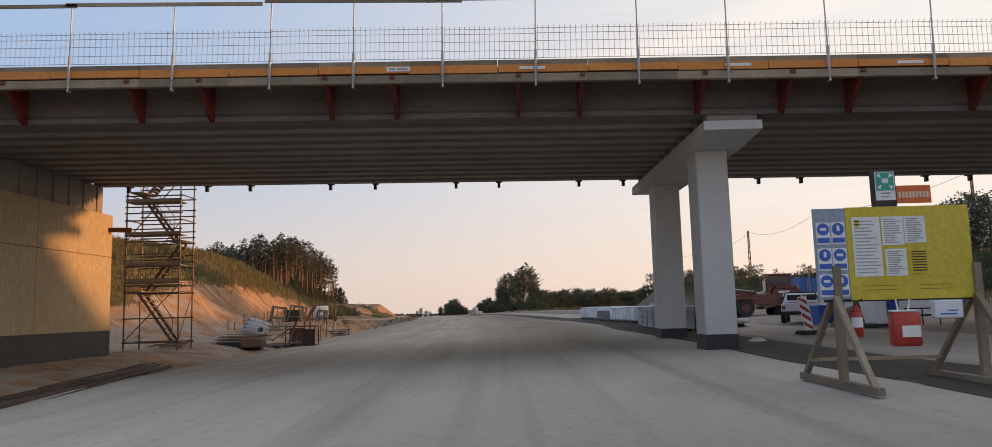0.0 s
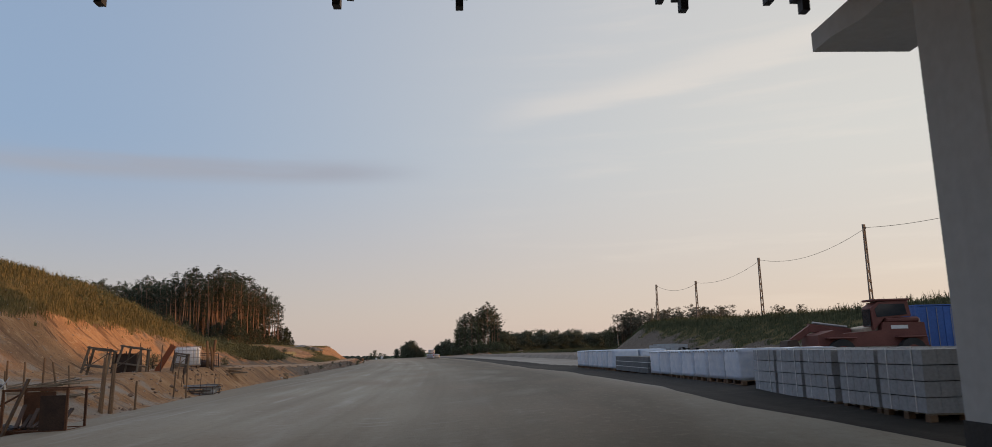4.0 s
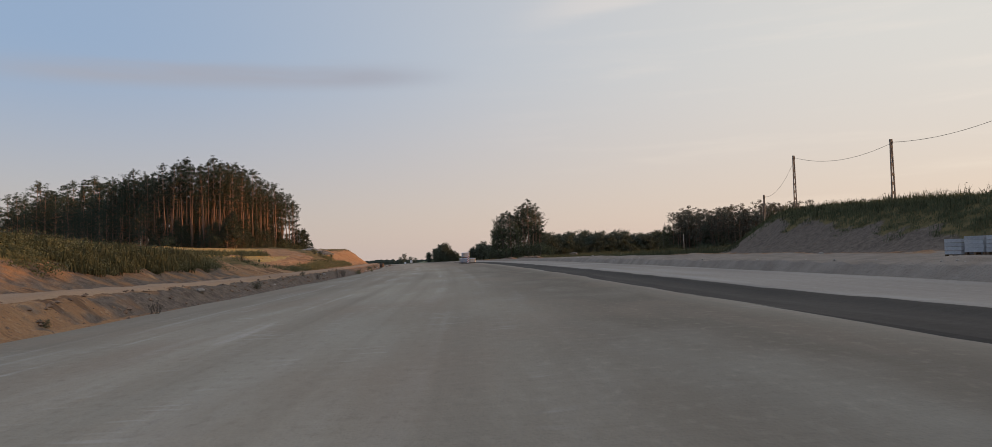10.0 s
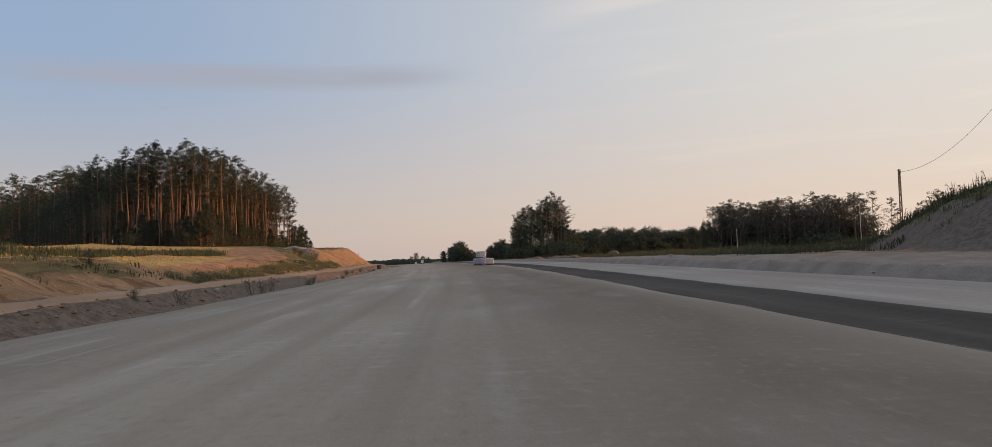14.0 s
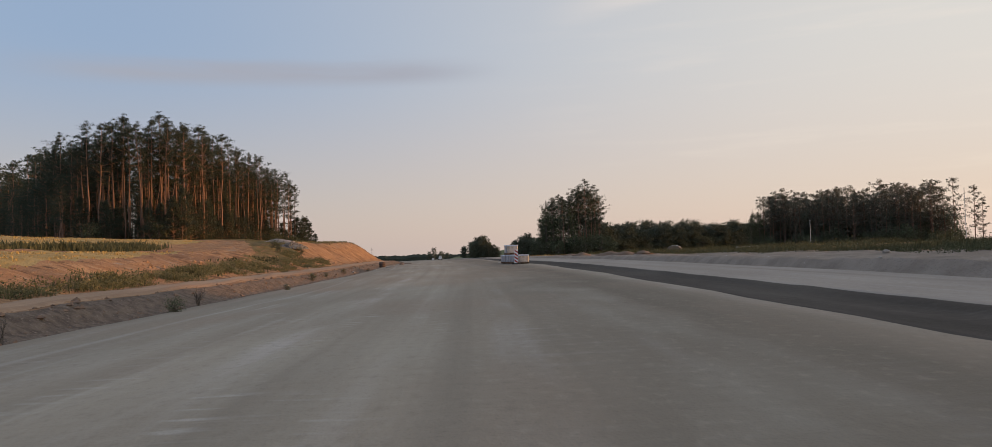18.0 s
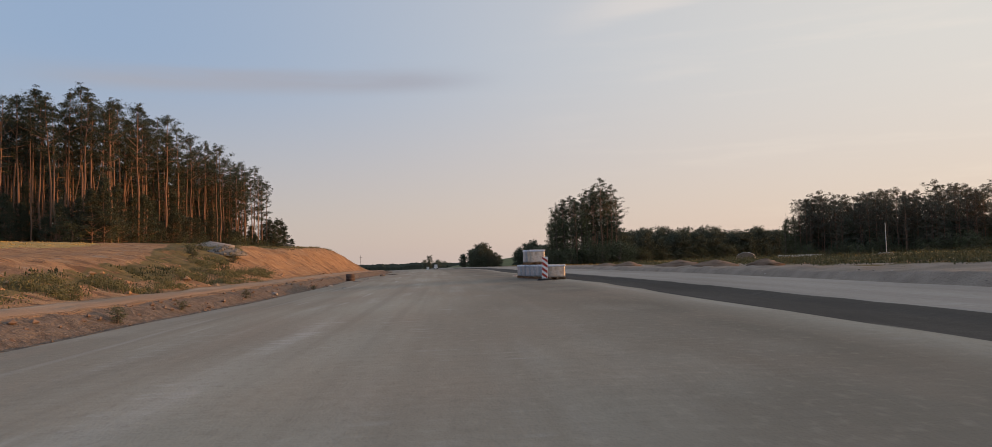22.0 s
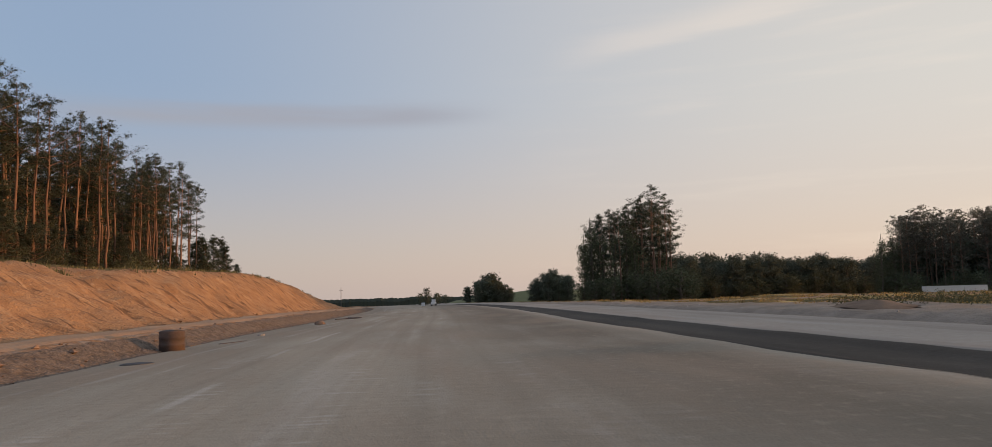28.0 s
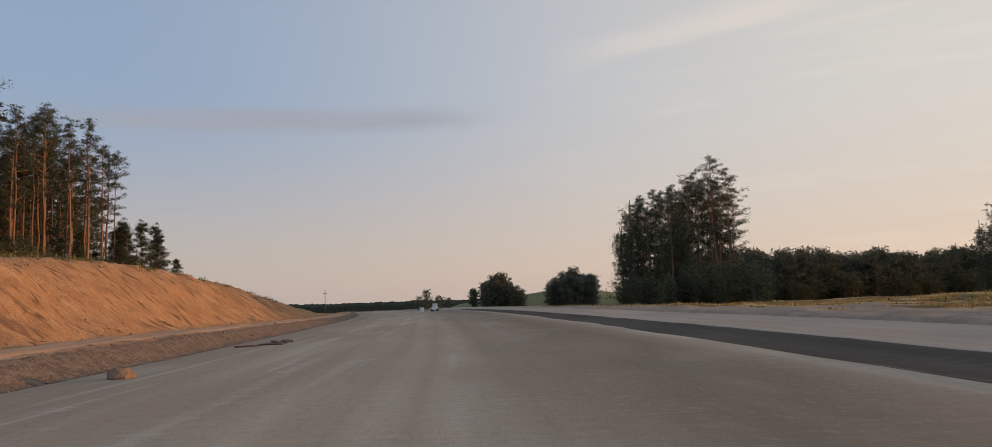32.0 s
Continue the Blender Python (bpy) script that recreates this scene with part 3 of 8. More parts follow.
def height(u, y, rough=True):
    """The height of the open ground at u, y."""
    u, y = np.broadcast_arrays(np.asarray(u, float), np.asarray(y, float))
    base = rise(y)
    s = -u
    x = u + curve(y)
    shelf, toe, ridge, top, back = (table(late(y), k) for k in (SHELF_Z, TOE_S, RIDGE_S, RIDGE_Z, BACK_Z))
    cut = table(y, [(34, 0.4), (50, 0.1), (60, 0.0), (330, 0.0)])
    road = bank(u) + crown(u, y) - 0.05 - 0.13 * smooth(u, 3, 6) * (1 - smooth(u - right_shift(y), 14.6, 15.3))
    edge = left_edge(y)
    left = road + (shelf - road) * smooth(s, edge + 0.05, edge + 1.7 + cut * 4)
    k = np.clip((s - toe) / np.maximum(ridge - toe, 0.5), 0, 1)
    left = np.where(s > toe, shelf + (top - shelf) * (0.45 * k + 0.55 * k * k * (3 - 2 * k)), left)
    left = np.where(s > ridge, top + (back - top) * smooth(s, ridge, ridge + 22), left)
    hill, h0, h1, berm = (table(y, k) for k in (HILL_Z, HILL_TOE, HILL_TOP, BERM_Z))
    v = u - right_shift(y)
    right = road + (berm - road) * smooth(v, 15.3, 15.85)
    right = np.where(u > h0, berm + (hill - berm) * smooth(u, h0, h1), right)
    z = np.where(u < 0, left, right)
    if rough:
        amount = smooth(np.abs(u), 8.9, 10.5) * np.where((u > 6) & (u - right_shift(y) < 15.8), 0, 1)
        z = z + amount * (0.05 * wave(x, y, 2.3, 3) + 0.10 * wave(x, y, 7, 4) * smooth(np.abs(u), 13, 20) + 0.35 * wave(x, y, 28, 5) * smooth(np.abs(u), 24, 45))
        steep = np.where(u < 0, smooth(s, toe - 1, toe + 1) * (1 - smooth(s, ridge - 1, ridge + 2)), smooth(u, h0, h0 + 1) * (1 - smooth(u, h1 - 2, h1)))
        gully = np.abs(wave(y + 0.4 * u, u * 0.12, 2.1, 8)) * 0.24 + np.abs(wave(y - 0.3 * u, u * 0.1, 0.9, 9)) * 0.12 + 0.3 * smooth(wave(y + 0.5 * u, u * 0.3, 9.0, 13), 0.35, 0.9)
        z = z - steep * gully * np.where(u < 0, 1.0 + 0.6 * smooth(y, 203, 212), 0.4)
        low = np.where(u < 0, smooth(s, edge + 0.15, edge + 0.6) * (1 - smooth(s, edge + 1.3, edge + 1.8)), smooth(u - right_shift(y), 15.5, 15.8) * (1 - smooth(u - right_shift(y), 16.2, 16.8)))
        z = z - low * np.abs(wave(y + 0.6 * u, u * 0.1, 1.3, 10)) * 0.12
    over = smooth(y, 10, 17) * np.where(u < 0, smooth(s - np.where(y > 28.7, 3.6, 0.0), 12.2, 15.5), smooth(u, 34.0, 36.5)) * (1 - smooth(y, np.where(u < 0, 29.5, 30.5), np.where(u < 0, 42, 40)))
    z = np.where(over > 0.001, np.maximum(z, 6.8 * over), z)
    far = smooth(y, 430, 1100)
    return base + z * (1 - far) + far * (-20 + 3.0 * wave(x, y, 400, 12))


def ground_z(x, y):
    return float(height(x - float(curve(y)), y))


def grid_mesh(name, us, ys, z_of, mat, attributes=None, uv=False, shift=None):
    """A sheet over lines u along the road and stations y."""
    U, Y = np.meshgrid(us, ys)
    X, Z = U + curve(Y), z_of(U, Y)
    if shift:
        X, Z = X + shift(Y), Z + 0.0236 * shift(Y)
    nu, ny = len(us), len(ys)
    co = np.stack([X, Y, Z], -1).reshape(-1, 3)
    a = (np.arange(ny - 1)[:, None] * nu + np.arange(nu - 1)).ravel()
    quads = np.stack([a, a + 1, a + nu + 1, a + nu], -1)
    me = bpy.data.meshes.new(name)
    me.from_pydata(co.tolist(), [], quads.tolist())
    me.polygons.foreach_set("use_smooth", np.ones(len(quads), bool))
    for key, values in (attributes or {}).items():
        at = me.attributes.new(key, "FLOAT", "POINT")
        at.data.foreach_set("value", values(U, Y).astype(np.float32).ravel())
    if uv:
        layer = me.uv_layers.new(name="UVMap")
        layer.data.foreach_set("uv", np.stack([U, Y], -1).reshape(-1, 2)[quads.ravel()].astype(np.float32).ravel())
    me.materials.append(M[mat])
    return tagged(new(name, me), kind="structure")


def path_s(y):
    """The middle of the sandy path that leaves the track and climbs to the wood."""
    return table(y, [(120, 14.6), (129, 15.6), (138, 16.4), (145, 17.1), (158, 18.5), (187, 21.8), (205, 28.0), (222, 39.0)])


def on_path(u, y):
    wide = table(y, [(129, 1.2), (160, 1.4), (190, 1.5), (222, 2.0)])
    return (1 - smooth(np.abs(-u - path_s(y)), wide - 0.5, wide + 0.5)) * smooth(y, 122, 130) * (1 - smooth(y, 220, 226))


def is_hedge(u, y):
    """The strip of rank growth on the step behind the field."""
    s = -u + 1.2 * wave(u, y, 18, 61)
    return smooth(s, 26.0, 27.0) * (1 - smooth(s, 29.5, 30.5)) * smooth(y, 118, 126) * (1 - smooth(y, 172, 182))


def is_grass(u, y):
    s = -u
    y = late(y)
    toe, ridge, h0, h1 = (table(y, k) for k in (TOE_S, RIDGE_S, HILL_TOE, HILL_TOP))
    slope_top = toe + (ridge - toe) * table(y, [(34, 0.6), (70, 0.48), (78, 0.46), (84, 0.5), (96, 0.72), (112, 0.6), (128, 0.25), (150, 0.2), (195, 0.4), (207, 0.7), (218, 1.15), (345, 1.1)])
    left = smooth(s, slope_top - 0.8, slope_top + 0.8)
    patches = smooth(wave(u + curve(y), y, 14, 21), -0.1, 0.5)
    left = left * np.where((y > 100) & (y < 225), 0.6 + 0.4 * patches, 1.0)
    beyond = smooth(s, path_s(y) + 0.6, path_s(y) + 1.6) * smooth(y, 124, 132) * (1 - smooth(y, 205, 222))
    left = np.maximum(left * (1 - beyond), is_hedge(u, y)) * (1 - on_path(u, y))
    cover = table(y, [(40, 0.12), (85, 0.15), (105, 0.3), (125, 0.55), (150, 0.6)])
    right = smooth(u + 1.2 * wave(u, y, 6, 27), h0 + (h1 - h0) * cover, h0 + (h1 - h0) * (cover + 0.3))
    right = np.where(y > 158, smooth(u, 19.0, 20.5) * (0.2 + 0.55 * smooth(wave(u, y, 10, 23), -0.2, 0.5)), right)
    right = np.where(y < 46, smooth(u, 33.5, 36), right)
    return np.where(u < 0, left, right)


def is_field(u, y):
    s = -u
    ripe = smooth(s, 18.0, 20.5) * smooth(y, 104, 112) * (1 - smooth(y, 150, 165)) * smooth(wave(u, y, 24, 31), -0.9, -0.5)
    ripe = np.maximum(ripe, smooth(s, 30, 34) * smooth(y, 120, 128) * (1 - smooth(y, 206, 218)) * smooth(wave(u, y, 24, 31), -0.7, -0.3))
    ripe = np.maximum(ripe, smooth(s, 60, 70) * smooth(y, 105, 135) * (1 - smooth(y, 212, 222)))
    lower = smooth(s, path_s(y) + 1.4, path_s(y) + 2.2) * (1 - smooth(s, 25.5, 26.5)) * smooth(y, 122, 130) * (1 - smooth(y + 0.5 * (s - 20), 166, 172)) * smooth(wave(u * 2.0, y * 0.5, 20, 31), -0.75, -0.5)
    upper = smooth(s, 31, 32) * smooth(y, 118, 126) * (1 - smooth(y, 205, 215)) * smooth(wave(u, y, 24, 31), -0.7, -0.3)
    ripe = np.where((y > 122) & (y < 222), np.maximum(lower, upper), ripe) * (1 - is_hedge(u, y)) * (1 - on_path(u, y))
    near = 6.5 * smooth(y, 212, 232)
    straw = smooth(u, 25 - near, 29 - near) * smooth(y, 175, 185) * smooth(wave(u, y * 3, 30, 33), -0.2, 0.3)
    return np.clip(np.maximum(ripe, straw * np.where(u > 0, 1, 0)), 0, 1)


def is_grey(u, y):
    return np.where(u > 0, np.where(u < 11, 1.0, 0.87 - 0.45 * smooth(u, 22, 26)), table(y, [(-40, 0.5), (34, 0.55), (46, 0.5), (58, 0.2), (130, 0.05), (330, 0.0)]))


def is_trodden(u, y):
    edge = -u - left_edge(y)
    verge = 0.5 * smooth(edge, 0.0, 0.3) * (1 - smooth(edge, 2.0, 3.0)) * smooth(y, 180, 202) * (u < 0)
    return np.maximum(np.maximum(is_grey(u, y), verge), 0.34 * on_path(u, y))


def is_soil(u, y):
    """Dark broken soil on the low banks beside both carriageways."""
    s, v = -u - left_edge(y), u - right_shift(y)
    left = smooth(s, 0.0, 0.25) * (1 - smooth(s, 1.3, 2.0)) * table(y, [(58, 0.0), (72, 0.3), (90, 0.95), (345, 0.95)])
    left = np.maximum(left, 0.52 * smooth(s, 3.6, 4.6) * (1 - smooth(s, 8.0, 10.0)) * smooth(y, 56, 70) * (1 - smooth(y, 108, 120)))
    hill = table(y, HILL_TOE)
    right = 0.72 * smooth(u, hill - 1.0, hill + 1.5) * (1 - smooth(y, 140, 160)) * smooth(y, 48, 60)
    return np.where(u < 0, left, right)


def spaced(*runs):
    out = []
    for a, b, step in runs:
        out += list(np.arange(a, b, step))
    return np.array(out)


US = np.r_[-3000, -1500, -800, -500, -350, -250, -190, -150, spaced((-130, -60, 6), (-60, -36, 2), (-36, -28, 1), (-28, -7, 0.42), (-7, 8, 2), (8, 13.6, 0.8), (13.6, 18, 0.3), (18, 26, 0.9), (26, 38, 0.5), (38, 52, 1.3), (52, 130, 6)), 130, 150, 190, 260, 380, 600, 1000, 1800, 3000]
YS = np.r_[-400, -200, -120, -80, spaced((-60, 10, 4), (10, 300, 0.7), (300, 460, 4)), 460, 490, 540, 620, 720, 870, 1070, 1400, 2000, 3200]
ground = grid_mesh("ground", US, YS, height, "ground", {"grass": is_grass, "field": is_field, "grey": is_trodden, "soil": is_soil})
tagged(ground, "sandy graded roadside ground with grassy banks and ripe fields", "ground")
ROAD_Y = np.r_[-120, -60, spaced((-30, 345, 2.5), (345, 460, 8)), 460]
ruts = lambda u, y: 0.012 * wave(u * 1.0, y * 0.06, 1.3, 43) + 0.012 * wave(u * 0.5, y, 5.0, 44)
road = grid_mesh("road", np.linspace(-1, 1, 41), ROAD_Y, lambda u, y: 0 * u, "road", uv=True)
half = np.linspace(-1, 1, 41)[None, :] + 0 * ROAD_Y[:, None]
RY = ROAD_Y[:, None] + 0 * half
RU = np.where(half < 0, half * left_edge(RY), half * (8.5 + right_shift(RY)))
co = np.stack([RU + curve(RY), RY, rise(RY) + bank(RU) + crown(RU, RY) + ruts(RU, RY) + 0.012], -1)
road.data.vertices.foreach_set("co", co.ravel())
uvs = np.zeros(len(road.data.loops) * 2, np.float32)
at = np.zeros(len(road.data.loops), np.int32)
road.data.loops.foreach_get("vertex_index", at)
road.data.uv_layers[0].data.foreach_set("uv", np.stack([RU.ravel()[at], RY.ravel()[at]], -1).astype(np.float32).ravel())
road.data.update()
tagged(road, "unpaved carriageway of rolled grey crushed stone with wheel tracks", "road")
tagged(grid_mesh("road_2", np.r_[10.5, 10.76, np.linspace(11, 15.2, 10), 15.4], ROAD_Y, lambda u, y: rise(y) + bank(u) + crown(u + right_shift(y), y) + 0.05 + ruts(u, y) - 0.22 * (1 - smooth(u, 10.5, 10.75)) - 0.1 * smooth(u, 15.25, 15.4), "road_far", uv=True, shift=right_shift), "second unpaved carriageway of pale crushed stone", "road")
tagged(grid_mesh("median_strip", np.linspace(8.3, 10.75, 16), spaced((-30, 345, 1.2)), lambda u, y: rise(y) + bank(u) + crown(u + right_shift(y), y) + np.where(y < 62, -0.03, -0.07 + 0.09 * smooth(u, 10.0, 10.7)) * smooth(u, 8.4, 8.9) + 0.03 + 0.016 * wave(u, y, 0.9, 41) * smooth(u, 8.4, 9.0) - 0.05 * (1 - smooth(u, 8.3, 8.5)), "strip", uv=True, shift=right_shift), "dark loose gravel median strip between the carriageways", "median")
tagged(grid_mesh("dirt_track", spaced((10.2, 13.0, 0.3))[::-1] * -1, spaced((62, 330, 1.0)), lambda u, y: height(u, y) + 0.085 - 0.04 * smooth(np.abs(np.abs(u + 11.6) - 0.8), 0.35, 0.1) - 0.12 * (smooth(-u, 12.6, 12.9) + 1 - smooth(-u, 10.2, 10.5)), "track", uv=True), "rutted dirt service track beside the road", "track")


# ---- the bridge under construction ----
bridge = blank("bridge", 0, 0, 0, label="unfinished concrete road bridge on square piers with edge formwork", category="bridge")
deck = blank("deck", 0, 0, 0)
deck.parent = bridge
deck.matrix_local = pose(0, 0, 0, 0, 0.7, 0)
# slab takes the dark colour that carries the gap shade
part("slab", box(-16, 36, 18.6, 30.0, 7.0, 7.16, 0.02), "soffit_shade", deck)
for k in range(11):
    y = 19.3 + 0.87 * k
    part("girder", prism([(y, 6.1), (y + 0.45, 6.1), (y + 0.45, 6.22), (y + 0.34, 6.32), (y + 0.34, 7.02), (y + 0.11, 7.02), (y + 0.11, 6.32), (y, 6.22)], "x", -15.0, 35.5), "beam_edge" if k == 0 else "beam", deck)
EDGE = 18.36
for k, x in enumerate(np.arange(-15.0, 35.5, 2.1)):
    part("edge_board", box(x + 0.01, x + 2.09, EDGE, EDGE + 0.035, 6.93 + 0.01 * (k % 3), 7.12, 0.005), "orange", deck)
    part("waler", box(x - 0.02, x + 2.08, EDGE + 0.02, EDGE + 0.16, 6.72, 6.91, 0.006), "plank", deck)
    part("parapet_form", box(x, x + 2.09, EDGE + 0.045, EDGE + 0.09, 7.12, 7.25), "plank", deck)
post_x = [-14.7, -12.5, -10.32, -7.9, -5.62, -3.67, -1.59, 0.58, 2.97, 5.05, 7.38, 9.83] + [11.95 + 2.1 * k for k in range(11)]
mesh_me = bmesh.new()
for k in range(19):
    x = 0.05 + k * 1.98 / 18
    rod((x, 0, 0.0), (x, 0, 0.74), 0.006, sides=4, bm=mesh_me, caps=False)
    rod((x, 0, 0.74), (x, -0.05, 0.79), 0.006, sides=4, bm=mesh_me, caps=False)
for z in (0.02, 0.21, 0.43, 0.62, 0.74):
    rod((0.02, 0, z), (2.06, 0, z), 0.006, sides=4, bm=mesh_me, caps=False)
mesh_me = mesh_of("mesh_panel", mesh_me, "steel")
post_me = bmesh.new()
rod((0, 0, -0.62), (0, 0, 1.5), 0.02, 0.017, bm=post_me)
beam((0, -0.02, -0.62), (0.0, 0.1, -0.62), 0.05, 0.05, bm=post_me)
rod((0, 0, -0.4), (0, 0, 0.2), 0.034, bm=post_me)
post_me = mesh_of("post", post_me, "steel")
for k, x in enumerate(post_x):
    put("post", post_me, deck, pose(x, EDGE - 0.06, 7.24, 0, random.uniform(-0.8, 0.8), 0))
    gap = (post_x + [post_x[-1] + 2.1])[k + 1] - x
    put("mesh_panel", mesh_me, deck, pose(x, EDGE - 0.02, 7.25 + random.uniform(-0.012, 0.012), random.uniform(-3, 1), 0, 0) @ Matrix.Diagonal((gap / 2.05, 1, 1, 1)))
    if k % 2 == 0:
        part("top_rail", beam((x - 0.15, EDGE - 0.06, 8.7 + random.uniform(-0.02, 0.04)), (x + 4.5, EDGE - 0.06, 8.68 + random.uniform(-0.03, 0.03)), 0.035, 0.085), "plank", deck)
bracket = bmesh.new()
side = [(-0.85, 0.42), (-0.85, 0.36), (-0.1, -0.36), (0.0, -0.36), (0.0, 0.42)]
prism(side, "x", -0.05, -0.03, bm=bracket)
prism(side, "x", 0.03, 0.05, bm=bracket)
beam((0, -0.95, 0.44), (0, 0.0, 0.44), 0.11, 0.08, bm=bracket)
rod((0, -0.8, 0.3), (0, -0.12, -0.3), 0.025, bm=bracket)
bracket = mesh_of("bracket", bracket, "red_steel")
tail = bmesh.new()
beam((0, 0, 0.42), (0, 1.2, 0.42), 0.1, 0.09, bm=tail)
prism([(0, 0.38), (0, -0.27), (0.14, -0.27), (0.14, -0.1), (0.8, 0.38)], "x", -0.05, 0.05, bm=tail)
beam((0, 0.0, -0.04), (0, 0.24, -0.04), 0.22, 0.06, bm=tail)
tail = mesh_of("bracket", tail, "dark_steel")
for x in (-11.9, -9.0, -7.3, -4.35, -2.77, 0.17, 1.67, 4.53, 6.57, 8.2, 11.2, 12.7, 15.7, 17.2, 20.2, 21.7):
    put("bracket", bracket, deck, pose(x, 19.28, 6.42))
for x in (-14.0, -11.1, -9.5, -6.53, -4.88, -1.9, -0.32, 2.63, 4.26, 9.24, 10.8, 15.4, 17.0, 20.4, 22.0):
    put("bracket", tail, deck, pose(x, 28.49, 6.17))
part("sign_plate", box(-2.9, -2.35, EDGE - 0.012, EDGE - 0.004, 6.99, 7.1), "paper", deck, "small white company plate")
plate_bars = bmesh.new()
for a, b_ in ((-2.85, -2.7), (-2.66, -2.41)):
    box(a, b_, EDGE - 0.018, EDGE - 0.013, 7.02, 7.07, bm=plate_bars)
part("lettering", plate_bars, "ink", deck)
for x in (0.2, 5.0, 9.0):
    part("torn_sticker", box(x, x + 0.6, EDGE - 0.01, EDGE - 0.004, 7.0, 7.07), "paper", deck)

# the pier row with its cap beam
cap = prism([(19.3, 5.88), (19.3, 5.66), (20.95, 5.52), (28.0, 5.5), (28.8, 5.6), (29.3, 5.6), (29.3, 5.88)], "x", 4.78, 6.2)
part("cap_beam", cap, "concrete", bridge)
for k in range(11):
    y = 19.3 + 0.87 * k
    part("bearing_block", box(4.86, 6.1, y + 0.06, y + 0.41, 5.87, 6.095, 0.01), "beam", bridge)
for y in (21.1, 26.45):
    z0 = float(rise(y)) + 0.15
    pier = part("pier", box(5.02, 5.86, y, y + 0.95, z0 - 0.5, 5.54, 0.03), "concrete", bridge)
    coat = bmesh.new()
    for a, b_, c, d in ((5.015, 5.865, y - 0.006, y - 0.002), (5.015, 5.865, y + 0.952, y + 0.956), (5.014, 5.018, y, y + 0.95), (5.862, 5.866, y, y + 0.95)):
        box(a, b_, c, d, z0 - 0.4, z0 + 0.43, bm=coat)
    part("bitumen_coat", coat, "tar", pier, "black bitumen coating at the foot")

# abutment at the bridge's near end, with bearing seat and back wall
abutment = blank("abutment", -14.5, 24, 0.0, label="tall board-marked concrete abutment wall with a black coated foot", category="abutment")
for k in range(5):
    y = -6.4 + k * 2.2
    part("wall_panel", box(-1.4, 0.004 * (k % 2), y + 0.004, y + 2.196, 1.05, 3.7, 0.012), "concrete_warm", abutment)
    part("wall_panel", box(-1.4, 0.003 * (k % 2), y + 0.004, y + 2.196, 3.71, 5.24, 0.012), "concrete_warm", abutment)
    part("foot", box(-1.42, 0.02, y + 0.002, y + 2.198, -0.6, 1.045), "tar", abutment)
part("back_wall", box(-1.4, -0.95, -6.4, 4.6, 5.24, 7.2, 0.02), "concrete", abutment)
for k in range(11):
    y = 19.3 + 0.87 * k - 24
    if y < 4.2:
        part("bearing_block", box(-0.8, -0.3, y + 0.05, y + 0.42, 5.22, 6.26, 0.02), "beam", abutment)
part("end_diaphragm", box(-0.95, -0.35, -5.0, 4.3, 5.25, 6.3, 0.02), "beam", abutment)
part("drain_pipe", rod((-0.4, 4.3, 4.7), (0.75, 4.5, 4.68), 0.09, sides=12), "rust", abutment, "rusty drain pipe stub")
far_abutment = blank("abutment", 35.2, 24, 3.2, label="concrete abutment seat set in the far embankment", category="abutment")
part("wall_panel", box(-0.6, 0.8, -6.0, 6.5, -1.5, 2.45, 0.03), "concrete", far_abutment)


# ---- trees ----
def puff(bm, c, r, n, size, rng, flat=0.6, thin=0.45):
    """A loose clump of small leaf blades."""
    for _ in range(n):
        d = Vector((rng.gauss(0, 1), rng.gauss(0, 1), rng.gauss(0, 1) * flat))
        p = c + d * (r * 0.55)
        a = Vector((rng.uniform(-1, 1), rng.uniform(-1, 1), rng.uniform(-0.6, 0.6))).normalized()
        b = a.cross(Vector((rng.uniform(-1, 1), rng.uniform(-1, 1), rng.uniform(-1, 1)))).normalized()
        s = size * rng.uniform(0.6, 1.4)
        v = [bm.verts.new(p + a * s), bm.verts.new(p + b * (s * thin)), bm.verts.new(p - a * s), bm.verts.new(p - b * (s * thin))]
        bm.faces.new(v)


def trunk_mesh(h, r, lean, rng, limbs, twist=0.12):
    bm = bmesh.new()
    pts, n = [], 7
    for k in range(n + 1):
        t = k / n
        pts.append(Vector((lean * t * t * h + rng.uniform(-1, 1) * twist * (0 < k < n), rng.uniform(-1, 1) * twist * (0 < k < n), h * t)))
    pts[0].z = -0.4
    for k in range(n):
        rod(pts[k], pts[k + 1], r * (1 - 0.82 * k / n), r * (1 - 0.82 * (k + 1) / n), 7, bm, caps=False)
    for p, q, w in limbs(pts):
        rod(p, q, w, w * 0.35, 4, bm, caps=False)
    return bm


def along(pts, t):
    k = min(int(t * (len(pts) - 1)), len(pts) - 2)
    return pts[k].lerp(pts[k + 1], t * (len(pts) - 1) - k)


